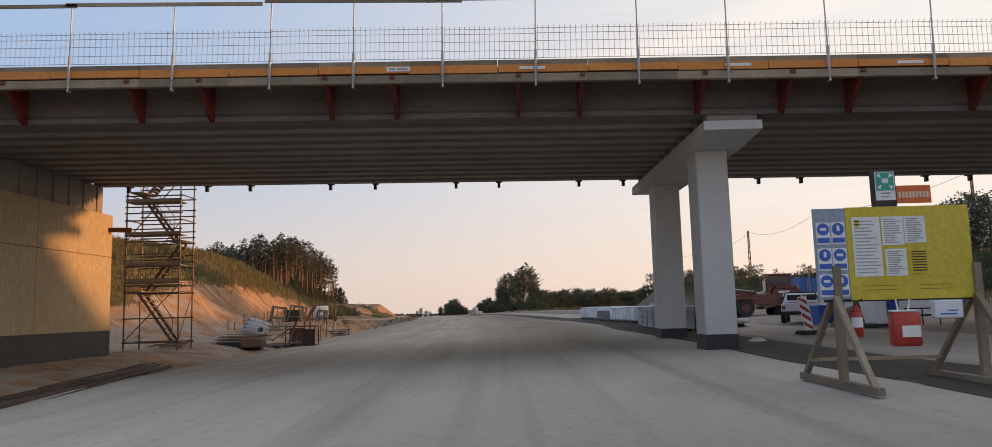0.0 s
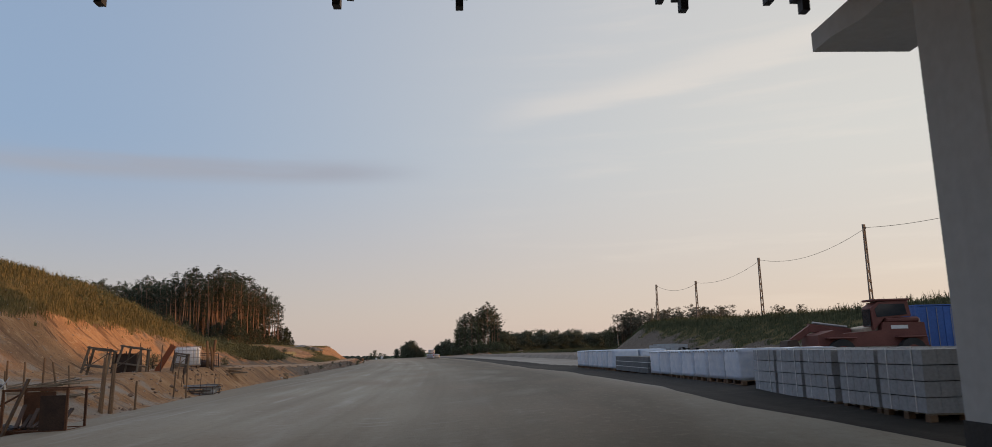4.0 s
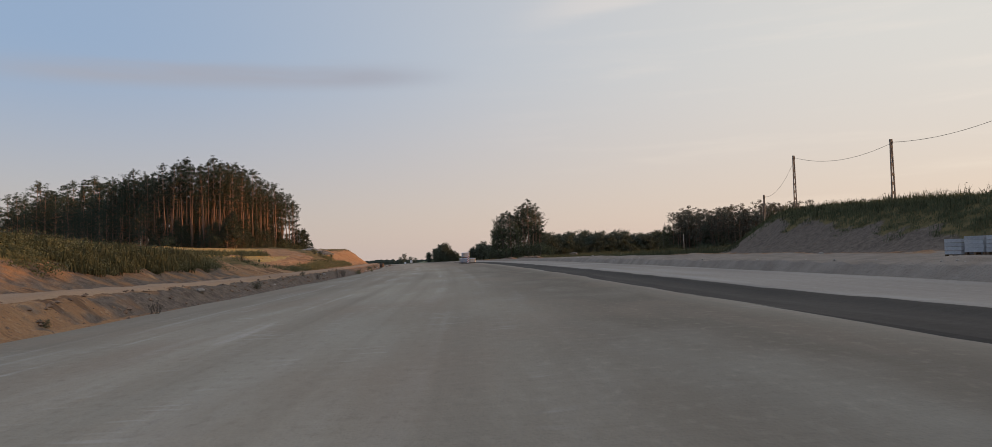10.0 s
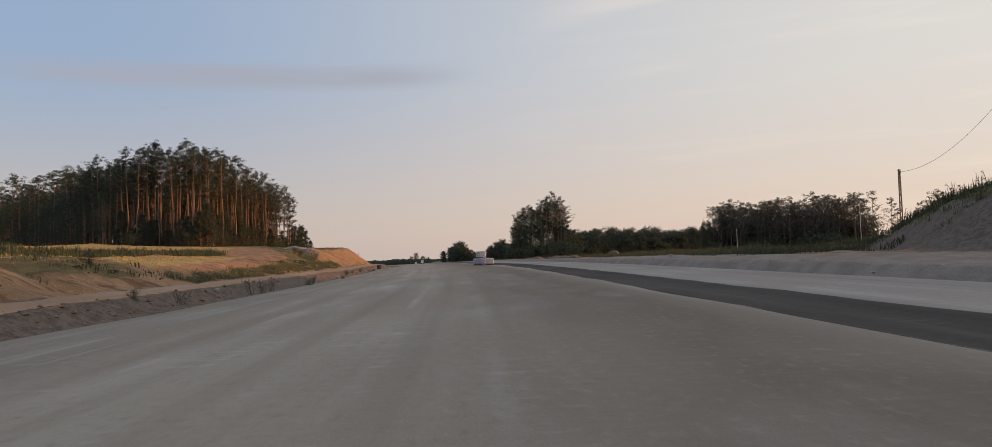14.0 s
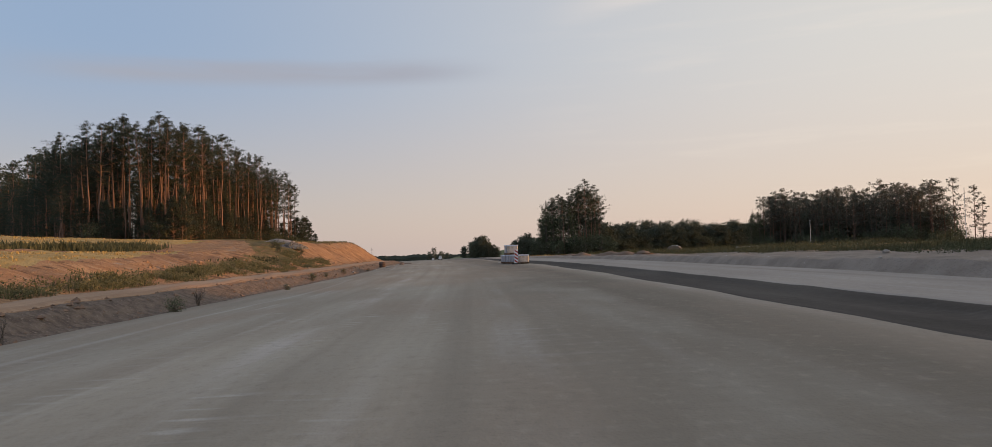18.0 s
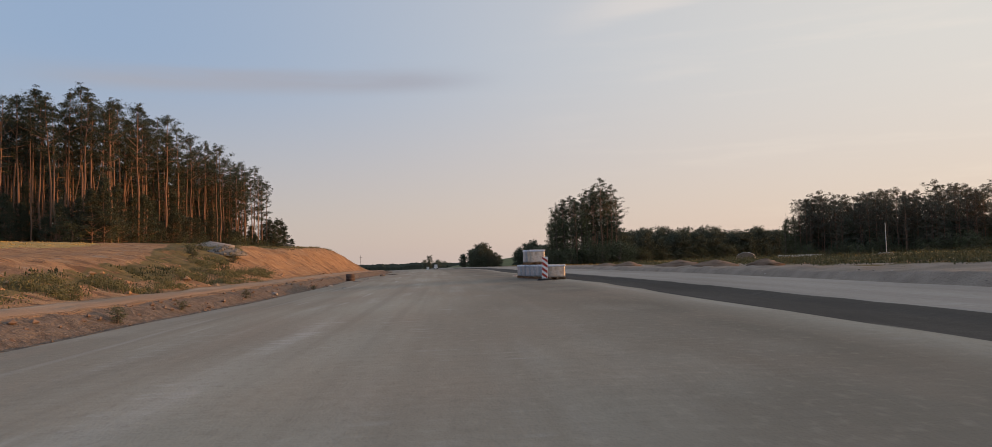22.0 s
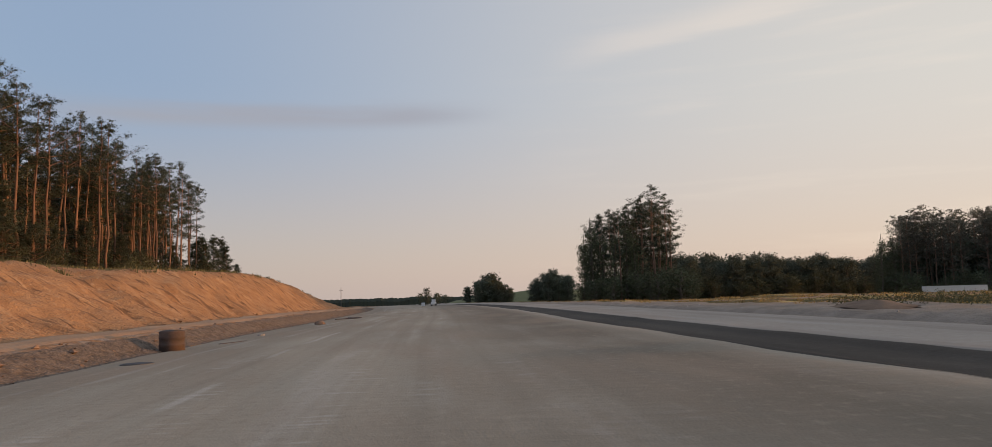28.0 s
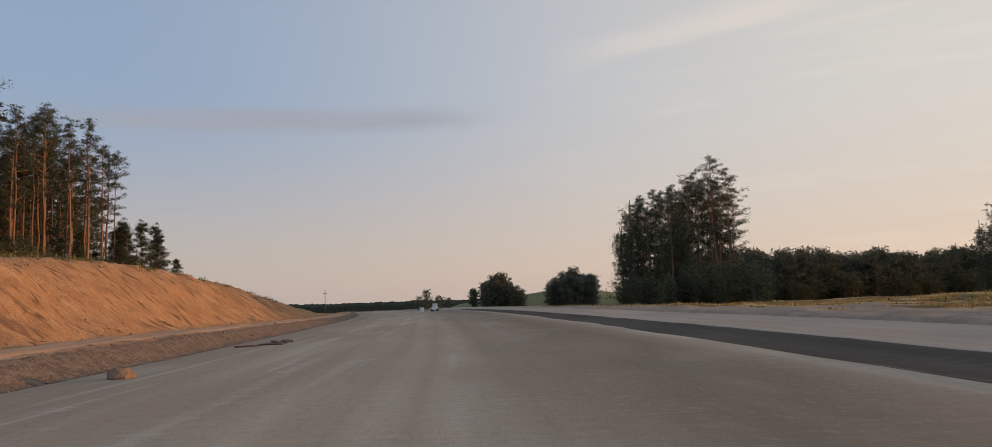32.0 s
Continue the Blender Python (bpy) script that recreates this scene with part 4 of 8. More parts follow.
def pine(h, seed, bare=0.58, spread=2.1, dense=1.0, r=0.17, mat="needles", cone=False, fine=True):
    """A Scots pine: a long bare trunk, dead stubs, and layered clumps of needles in the upper part."""
    rng = random.Random(seed)
    crown, ends = bmesh.new(), []

    heavy = rng.uniform(0, 6.28)

    def limbs(pts):
        out = []
        n = int(23 * dense)
        for k in range(n):
            t = bare + (0.985 - bare) * (k + rng.random()) / n
            top = (t - bare) / (1 - bare)
            a = k * 2.4 + rng.uniform(-0.7, 0.7)
            length = spread * math.sin(math.pi * (0.2 + 0.73 * top)) * rng.uniform(0.4, 1.25) * (1 + 0.3 * math.cos(a - heavy))
            if cone:
                length = spread * (1.08 - top) * rng.uniform(0.6, 1.1)
            p = along(pts, t)
            q = p + Vector((math.cos(a) * length, math.sin(a) * length, length * rng.uniform(-0.1, 0.6 + 0.6 * top)))
            out.append((p, q, 0.05 * (1.15 - top)))
            ends.append((p, q, length))
        for k in range(9):
            t = rng.uniform(0.25, bare)
            a = rng.uniform(0, 6.28)
            p = along(pts, t)
            out.append((p, p + Vector((math.cos(a), math.sin(a), rng.uniform(-0.3, 0.2))) * rng.uniform(0.3, 0.9), 0.02))
        ends.append((along(pts, 0.95), along(pts, 1.0) + Vector((0, 0, 0.3)), 0.5))
        return out

    trunk = trunk_mesh(h, r, rng.uniform(-0.02, 0.02), rng, limbs)
    for p, q, length in ends:
        for f in (0.5, 0.8, 1.03):
            off = Vector((rng.uniform(-0.25, 0.25), rng.uniform(-0.25, 0.25), rng.uniform(-0.1, 0.3)))
            puff(crown, p.lerp(q, f) + off, rng.uniform(0.22, 0.4) + 0.08 * length, int((52 if fine else 20) * (0.7 + 0.3 * f)), 0.12 if fine else 0.16, rng, 0.55, 0.24 if fine else 0.4)
    return mesh_of("trunk", trunk, "bark", True), mesh_of("crown", crown, mat)


def broad_tree(h, seed, wide=2.6, low=0.2, n=46, mat="leaves", size=0.16, per=34):
    """A broad-leaved tree: a short trunk, rising limbs and an uneven crown of leaf clumps."""
    rng = random.Random(seed)
    crown, ends = bmesh.new(), []

    def limbs(pts):
        out = []
        for k in range(n):
            t = low + (0.96 - low) * (k + rng.random()) / n
            top = (t - low) / (1 - low)
            length = wide * (0.45 + 0.75 * math.sin(math.pi * min(0.97, top * 0.8 + 0.15))) * rng.uniform(0.35, 1.1)
            a = k * 2.4 + rng.uniform(-0.6, 0.6)
            p = along(pts, t * 0.92)
            q = p + Vector((math.cos(a) * length, math.sin(a) * length, length * rng.uniform(0.0, 0.6)))
            out.append((p, q, 0.05 * (1.2 - top)))
            ends.append((p, q))
        return out

    trunk = trunk_mesh(h * 0.95, 0.16 + 0.006 * h, rng.uniform(-0.02, 0.02), rng, limbs)
    for p, q in ends:
        for f in (0.6, 1.0):
            puff(crown, p.lerp(q, f), rng.uniform(0.5, 1.0) * (0.55 + wide * 0.13), per // 2, size, rng, 0.8)
    return mesh_of("trunk", trunk, "bark_grey", True), mesh_of("crown", crown, mat)


PINES = [pine(18.5, 1, 0.6), pine(19.5, 2, 0.66, 1.9), pine(17.5, 3, 0.55, 2.3), pine(19.0, 4, 0.62, 1.7, 0.85), pine(18.0, 5, 0.5, 2.4, 1.15), pine(16.5, 6, 0.42, 2.2, 1.2)]
SPARSE = [pine(18.5, 7, 0.72, 1.5, 0.5, 0.13), pine(16.0, 8, 0.75, 1.3, 0.45, 0.12)]
DEEP = [pine(15.0, 9, 0.3, 2.4, 1.3, fine=False), pine(13.5, 10, 0.22, 2.3, 1.3, fine=False)]
INNER = [pine(17.5, 43, 0.55, 2.3, fine=False), pine(19.0, 44, 0.62, 1.9, 0.85, fine=False), pine(18.0, 45, 0.5, 2.4, 1.15, fine=False), pine(16.5, 46, 0.42, 2.2, 1.2, fine=False)]
SPRUCE = [pine(8.5, 31, 0.04, 2.3, 2.4, 0.1, cone=True), pine(7.0, 32, 0.03, 2.2, 2.2, 0.09, cone=True), pine(6.0, 33, 0.03, 2.3, 2.0, 0.08)]
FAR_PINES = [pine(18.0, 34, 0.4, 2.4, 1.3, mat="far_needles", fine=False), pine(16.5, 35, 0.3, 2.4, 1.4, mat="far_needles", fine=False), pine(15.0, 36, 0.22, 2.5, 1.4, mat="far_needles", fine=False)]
NARROW = [broad_tree(14.0, 14, 1.3, 0.08, 60), broad_tree(17.0, 15, 1.5, 0.2, 56)]
BUSH = [broad_tree(3.2, 16, 1.5, 0.05, 30, size=0.11, per=40), broad_tree(2.4, 17, 1.4, 0.05, 26, size=0.1, per=40)]
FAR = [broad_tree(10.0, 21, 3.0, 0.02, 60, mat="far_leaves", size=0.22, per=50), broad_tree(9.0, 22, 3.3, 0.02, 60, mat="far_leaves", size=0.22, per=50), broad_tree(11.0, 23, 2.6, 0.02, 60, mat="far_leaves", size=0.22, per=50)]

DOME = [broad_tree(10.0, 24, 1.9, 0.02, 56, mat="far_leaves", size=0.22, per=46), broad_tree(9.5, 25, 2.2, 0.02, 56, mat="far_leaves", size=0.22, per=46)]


def plant(kind, parts, x, y, h_scale=1.0, label="", group="", lean=0.0, sink=0.0):
    rng = random.Random(int(x * 71 + y * 131))
    tree = new(kind)
    tree.empty_display_size = 0.3
    tree.matrix_world = pose(x, y, ground_z(x, y) - sink, lean, lean * 0.6, rng.uniform(0, 360)) @ Matrix.Diagonal((h_scale * rng.uniform(0.9, 1.1), h_scale * rng.uniform(0.9, 1.1), h_scale, 1))
    for name, me in zip(("trunk", "crown"), parts):
        ob = new(name, me)
        ob.parent = tree
    return tagged(tree, label, "bush" if "bush" in kind else "tree", group)


def grove(name, trees, label):
    """Trees that stand too thick or too far to tell apart, joined into one object."""
    co, loops, mats, n = [], [], [], 0
    slots = []
    for parts, x, y, s in trees:
        rng = random.Random(int(x * 71 + y * 131))
        m = np.array(pose(x, y, ground_z(x, y), 0, 0, rng.uniform(0, 360)) @ Matrix.Diagonal((s * rng.uniform(0.9, 1.1), s * rng.uniform(0.9, 1.1), s, 1)))
        for me in parts:
            v = np.zeros(len(me.vertices) * 3)
            me.vertices.foreach_get("co", v)
            co.append(v.reshape(-1, 3) @ m[:3, :3].T + m[:3, 3])
            i = np.zeros(len(me.loops), np.int32)
            me.loops.foreach_get("vertex_index", i)
            loops.append(i.reshape(-1, 4) + n)
            if me.materials[0] not in slots:
                slots.append(me.materials[0])
            mats.append(np.full(len(i) // 4, slots.index(me.materials[0]), np.int32))
            n += len(v) // 3
    quads = np.concatenate(loops)
    me = bpy.data.meshes.new(name)
    me.vertices.add(n)
    me.vertices.foreach_set("co", np.concatenate(co).ravel())
    me.loops.add(quads.size)
    me.loops.foreach_set("vertex_index", quads.ravel())
    me.polygons.add(len(quads))
    me.polygons.foreach_set("loop_start", np.arange(len(quads), dtype=np.int32) * 4)
    for m in slots:
        me.materials.append(m)
    me.polygons.foreach_set("material_index", np.concatenate(mats))
    me.update(calc_edges=True)
    return tagged(new(name, me), label, "trees", kind="stuff")


def scatter(n, inside, gap, seed, box_):
    """Points inside a region, no two nearer than gap."""
    rng, out = random.Random(seed), []
    for _ in range(n * 40):
        x, y = rng.uniform(box_[0], box_[1]), rng.uniform(box_[2], box_[3])
        if inside(x, y) and all((x - a) ** 2 + (y - b) ** 2 > gap * gap for a, b in out):
            out.append((x, y))
            if len(out) == n:
                break
    return out


# the tall pine wood on the left: its lit edge runs along the road, its dark front falls back
def wood_front(x):
    return 231 if x > -81 else 231 + (-81 - x) * 1.1


PINE_LABEL = "tall Scots pine with a bare reddish trunk and dark crown"
rng = random.Random(5)
edge = scatter(110, lambda x, y: x < -64.5 - 0.035 * (y - 231) and wood_front(x) < y < 303 and (x > -74 or y < wood_front(x) + 9), 1.75, 51, (-106, -63, 229, 304))
for x, y in edge:
    drop = table(y, [(231, 1.1), (250, 1.15), (268, 1.09), (282, 1.01), (292, 1.02), (304, 0.92)])
    plant("pine_tree", rng.choice((PINES[:5] if y < 268 else PINES[2:]) if rng.random() < 0.86 else SPARSE), x, y, float(drop) * rng.uniform(0.9, 1.05) * (1.0 if x > -81 else 0.93), PINE_LABEL, "pines of the wood", rng.choice((0, 0, 0, 1.5, -1.5)))
inner = scatter(240, lambda x, y: x < -72 and wood_front(x) + 5 < y and x < -70 - max(0, 0.6 * (y - 303)), 2.6, 52, (-124, -70, 234, 345))
deep_wood = [(rng.choice(INNER + DEEP[:1]), x, y, rng.uniform(0.92, 1.08)) for x, y in inner]
back = scatter(190, lambda x, y: wood_front(x) < y < wood_front(x) + 26, 2.6, 53, (-244, -98, 248, 432))
deep_wood += [(rng.choice(INNER[2:] + DEEP), x, y, rng.uniform(0.95, 1.15) * float(table(x, [(-205, 1.62), (-150, 1.42), (-120, 1.2), (-102, 1.1)]))) for x, y in back]
for x, y in scatter(70, lambda x, y: x < -74 and x < -74 - max(0, 0.6 * (y - 303)), 2.6, 69, (-104, -73, 240, 335)):
    deep_wood.append((DEEP[int(abs(y)) % 2], x, y, 0.4 + 0.3 * rng.random()))
for x, y in scatter(60, lambda x, y: x < -67.5 - 0.035 * (y - 231), 2.0, 70, (-84, -67, 252, 301)):
    deep_wood.append((DEEP[int(abs(y)) % 2], x, y, 0.75 + 0.4 * rng.random()))
for x, y in scatter(165, lambda x, y: wood_front(x) - 3 < y < wood_front(x) + 4, 1.7, 64, (-240, -83, 230, 412)):
    deep_wood.append((DEEP[int(abs(x)) % 2], x, y, 0.55 + 0.35 * rng.random()))
for x, y in scatter(26, lambda x, y: True, 1.3, 71, (-68.5, -65.2, 268, 303)):
    plant("bush", rng.choice(BUSH), x, y, rng.uniform(0.7, 1.3), "dark green bush under the pines", "bushes at the wood's edge")
grove("pine_wood", deep_wood, "dark inner pines of the wood behind its lit edge")
for k in range(4):
    plant("pine_tree", SPARSE[k % 2], -70.5 + 1.0 * (k % 2), 235 + 3.3 * k, 0.9, "thin leaning pine with a small crown", "pines of the wood", (9, -7, 6, -10)[k])
for x, y in scatter(48, lambda x, y: (wood_front(x) - 2 < y < wood_front(x) + 5) or (-69 < x < -64 and y < 303), 1.7, 54, (-112, -63, 228, 304)):
    plant("bush", rng.choice(BUSH), x, y, rng.uniform(0.5, 1.3), "dark green bush under the pines", "bushes at the wood's edge")
for x, y in scatter(62, lambda x, y: (x > -81 and 230.5 < y < 240 and x < -66) or (-71.5 < x < -63.8 - 0.035 * (y - 231) and y < 303), 1.5, 66, (-82, -63, 230, 304)):
    plant("spruce_tree", rng.choice(SPRUCE), x, y, rng.uniform(0.45, 1.1), "young dark conifer filling the wood's edge", "young conifers at the wood's edge")
for x, y in scatter(26, lambda x, y: wood_front(x) + 1 < y < wood_front(x) + 9 or (-72 < x < -67 and y < 300), 2.4, 65, (-84, -66, 231, 300)):
    plant("spruce_tree", DEEP[int(abs(y)) % 2], x, y, rng.uniform(0.22, 0.42), "young dark conifer under the pines", "young conifers under the pines")
for x, y, s in ((-66.3, 306.5, 0.72), (-68.3, 305.0, 0.64), (-65.5, 302.0, 0.6), (-64.6, 299.0, 0.5), (-67.0, 303.5, 0.7), (-69.5, 306.0, 0.6), (-65.2, 309.0, 0.62), (-66.8, 311.0, 0.74), (-65.0, 313.0, 0.5)):
    plant("spruce_tree", SPRUCE[0] if s > 0.55 else SPRUCE[1], x, y, s * 1.35, "small dark conifer at the wood's end", "conifers at the wood's end")
plant("pine_tree", SPARSE[1], -67.0, 301.5, 1.0, "thin lone pine at the wood's end", "pines of the wood")

# the tall clump straight ahead
for x, y in scatter(48, lambda x, y: ((x - 7.7) / 9.6) ** 2 + ((y - 343) / 13) ** 2 < 1, 2.2, 55, (-4, 24, 328, 358)):
    h = float(table(x, [(-1, 1.06), (4, 1.06), (8, 1.14), (11.5, 1.26), (14, 1.2), (17.5, 1.0)]))
    kind = rng.random() * 0.75 + (0.3 if x < 4.5 else 0.0)
    plant("pine_tree" if kind < 0.55 else "tall_tree", rng.choice(PINES[4:]) if kind < 0.55 else rng.choice(NARROW), x, y, h * rng.uniform(0.88, 1.03) * (1.0 if kind < 0.55 else 1.05), "tall dark tree of a dense roadside clump", "trees of the clump")
for x, y in scatter(34, lambda x, y: ((x - 8.8) / 11.6) ** 2 + ((y - 336) / 12) ** 2 < 1, 2.2, 56, (-5, 30, 320, 350)):
    plant("bush", rng.choice(BUSH), x, y, rng.uniform(1.2, 2.4), "dark bush at the clump's foot", "bushes of the clump")
for cx, cy, wx, n, h, seed in ((-29, 448, 8.0, 18, 1.2, 57), (-6.5, 412, 7.0, 15, 1.1, 58)):
    for x, y in scatter(n, lambda x, y: ((x - cx) / wx) ** 2 + ((y - cy) / 7) ** 2 < 1, 2.4, seed, (cx - wx, cx + wx, cy - 8, cy + 8)):
        edge_drop = 1 - 0.42 * ((x - cx) / wx) ** 2
        plant("broadleaf_tree", rng.choice(DOME), x, y, h * edge_drop * rng.uniform(0.8, 1.08), "dark round-crowned broadleaf tree beside the far road", "far broadleaf trees")
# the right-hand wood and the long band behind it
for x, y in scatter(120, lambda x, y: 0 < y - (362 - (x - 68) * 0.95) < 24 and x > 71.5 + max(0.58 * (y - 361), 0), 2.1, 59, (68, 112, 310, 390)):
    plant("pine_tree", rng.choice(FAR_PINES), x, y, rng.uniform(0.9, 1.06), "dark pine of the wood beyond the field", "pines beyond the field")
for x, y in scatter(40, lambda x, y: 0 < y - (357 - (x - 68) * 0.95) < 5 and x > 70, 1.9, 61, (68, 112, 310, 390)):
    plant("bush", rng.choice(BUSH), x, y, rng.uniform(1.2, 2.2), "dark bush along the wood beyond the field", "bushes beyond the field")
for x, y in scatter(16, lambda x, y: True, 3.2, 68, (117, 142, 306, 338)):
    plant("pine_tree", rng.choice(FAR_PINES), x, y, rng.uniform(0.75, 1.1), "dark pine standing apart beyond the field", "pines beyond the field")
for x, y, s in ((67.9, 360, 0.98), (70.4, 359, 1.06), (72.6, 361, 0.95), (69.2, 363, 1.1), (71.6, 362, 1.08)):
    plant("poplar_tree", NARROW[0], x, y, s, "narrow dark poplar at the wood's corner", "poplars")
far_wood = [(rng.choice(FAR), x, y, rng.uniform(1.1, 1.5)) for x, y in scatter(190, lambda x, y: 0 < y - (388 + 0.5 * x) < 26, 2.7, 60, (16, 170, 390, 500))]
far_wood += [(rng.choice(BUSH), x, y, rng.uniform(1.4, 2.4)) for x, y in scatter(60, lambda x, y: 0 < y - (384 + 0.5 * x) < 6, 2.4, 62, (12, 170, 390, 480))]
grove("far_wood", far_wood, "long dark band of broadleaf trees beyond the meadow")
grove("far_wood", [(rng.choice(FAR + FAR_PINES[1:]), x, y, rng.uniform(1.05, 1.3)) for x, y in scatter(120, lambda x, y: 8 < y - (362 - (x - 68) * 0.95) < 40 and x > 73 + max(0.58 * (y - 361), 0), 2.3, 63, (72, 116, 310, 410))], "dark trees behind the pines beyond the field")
# trees on the right-hand hill near the yard
for x, y, s in ((33.5, 60, 0.42), (35, 59, 0.5), (36.5, 59, 0.58), (38.5, 60, 0.56), (36, 62, 0.5), (40.5, 58, 0.6), (42.5, 59, 0.6)):
    plant("broadleaf_tree", FAR[0], x, y, s, "dark broadleaf tree on the grassy hill", "trees on the hill")


# ---- weeds and grass ----
def tufts(name, spots, low, high, blades, mat, label, wide=0.035):
    """Many tufts of grass blades, joined."""
    rng = random.Random(len(spots) * 7 + 1)
    verts, faces = [], []
    spot_x, spot_y = np.array(spots).T
    zs = height(spot_x - curve(spot_y), spot_y)
    lush = np.clip(0.72 + 0.4 * wave(spot_x, spot_y, 4.5, 14) + 0.3 * wave(spot_x, spot_y, 1.4, 15), 0.25, 1.45)
    for (x, y), z, g in zip(spots, zs.tolist(), lush.tolist()):
        z -= 0.05
        h = rng.uniform(low, high) * g
        for _ in range(blades):
            a, b = rng.uniform(0, 6.28), rng.uniform(0, 6.28)
            px, py = x + rng.gauss(0, 0.22), y + rng.gauss(0, 0.22)
            hh, bend = h * rng.uniform(0.55, 1.1), rng.uniform(0.05, 0.4)
            w = wide * rng.uniform(0.6, 1.5)
            dx, dy = math.cos(a) * w, math.sin(a) * w
            bx, by = math.cos(b) * bend * hh, math.sin(b) * bend * hh
            i = len(verts)
            verts += [(px - dx, py - dy, z), (px + dx, py + dy, z), (px + bx * 0.4 + dx * 1.3, py + by * 0.4 + dy * 1.3, z + hh * 0.6), (px + bx * 0.4 - dx * 1.3, py + by * 0.4 - dy * 1.3, z + hh * 0.6), (px + bx, py + by, z + hh)]
            faces += [(i, i + 1, i + 2, i + 3), (i + 3, i + 2, i + 4)]
            if high > 0.35 and rng.random() < 0.5:
                f, c, e = rng.uniform(0.35, 0.95), rng.uniform(0, 6.28), hh * rng.uniform(0.1, 0.24)
                qx, qy, qz = px + bx * f * f, py + by * f * f, z + hh * f
                ex, ey, i = math.cos(c) * e, math.sin(c) * e, len(verts)
                verts += [(qx, qy, qz), (qx + ex * 0.5 - ey * 0.3, qy + ey * 0.5 + ex * 0.3, qz + e * 0.35), (qx + ex, qy + ey, qz + e * 0.1), (qx + ex * 0.5 + ey * 0.3, qy + ey * 0.5 - ex * 0.3, qz + e * 0.05)]
                faces.append((i, i + 1, i + 2, i + 3))
    me = bpy.data.meshes.new(name)
    me.from_pydata(verts, [], faces)
    me.materials.append(M[mat])
    return tagged(new(name, me), label, "grass", kind="stuff")


def spots_where(n, seed, u0, u1, y0, y1, keep):
    r = np.random.RandomState(seed)
    u, y = r.uniform(u0, u1, n), r.uniform(y0, y1, n)
    ok = keep(u, y) > r.uniform(0, 1, n)
    return [(float(a + curve(b)), float(b)) for a, b in zip(u[ok], y[ok])]


tufts("hill_weeds", spots_where(9000, 87, -30, -12, 74, 122, lambda u, y: is_grass(u, y) * 0.9 * smooth(y + 3 * wave(u, y, 5, 68), 76, 84) * (1 - 0.93 * smooth(y + 4 * wave(u, y, 6, 69), 96, 106))), 0.2, 0.7, 13, "dark_weeds", "rank green weeds on the falling end of the bank", 0.013)
tufts("hill_weeds", spots_where(26000, 71, -32, -12, 40, 88, lambda u, y: is_grass(u, y) * 0.95 * (1 - smooth(y + 3 * wave(u, y, 6, 104), 70, 82))), 0.2, 0.6, 13, "weeds", "tall dry weeds covering the sandy bank", 0.009)
tufts("hill_weeds", spots_where(26000, 72, 27, 45, 46, 170, lambda u, y: is_grass(u, y) * 0.9), 0.2, 0.65, 12, "dark_weeds", "tall green weeds covering the far-side bank", 0.011)
tufts("hill_weeds", spots_where(1500, 78, 33, 46, 46, 165, lambda u, y: is_grass(u, y)), 0.6, 1.15, 14, "dark_weeds", "single tall weeds along the crest of the far-side bank", 0.016)
tufts("hill_weeds", spots_where(5000, 73, 33, 50, -10, 52, is_grass), 0.3, 1.0, 6, "dark_weeds", "tall weeds on the hill behind the yard", 0.03)
tufts("verge_weeds", spots_where(9000, 74, -18.5, -13.2, 98, 225, lambda u, y: is_grass(u, y) ** 2 * smooth(wave(u, y, 9, 67), -0.35, 0.1) * np.where(y > 130, 1, 0.35)), 0.1, 0.38, 6, "dark_weeds", "patchy weeds between the dirt track and the field", 0.025)
tufts("field_grass", spots_where(20000, 75, -80, -17.5, 104, 226, lambda u, y: is_field(u, y) * 0.9), 0.08, 0.2, 6, "stubble", "ripe golden grass of the field", 0.03)
tufts("field_grass", spots_where(12000, 93, 18, 60, 205, 330, lambda u, y: 0.8 * is_field(u, y)), 0.1, 0.32, 6, "stubble", "dry golden grass of the meadow beyond the second carriageway", 0.03)
tufts("verge_weeds", spots_where(9000, 76, 19, 62, 160, 310, lambda u, y: is_grass(u, y) * 0.7), 0.06, 0.24, 5, "weeds", "rough meadow grass beyond the second carriageway", 0.03)
tufts("hill_weeds", spots_where(9000, 88, 21, 42, 136, 215, lambda u, y: 0.8 * smooth(wave(u, y, 12, 91), -0.3, 0.45) * smooth(u, 21, 25) * (1 - 0.7 * smooth(y, 165, 180)) * (1 - smooth(y, 200, 215))), 0.2, 0.8, 9, "dark_weeds", "tall pale green weeds on the low ground past the bank", 0.016)


tufts("hill_weeds", spots_where(5200, 89, -21, -15.2, 86, 108, lambda u, y: smooth(wave(u, y, 4, 92), -0.55, 0.1) * smooth(y, 86, 91) * (1 - smooth(y, 102, 108))), 0.3, 0.8, 14, "dark_weeds", "tall lush green weeds where the bank runs out", 0.018)


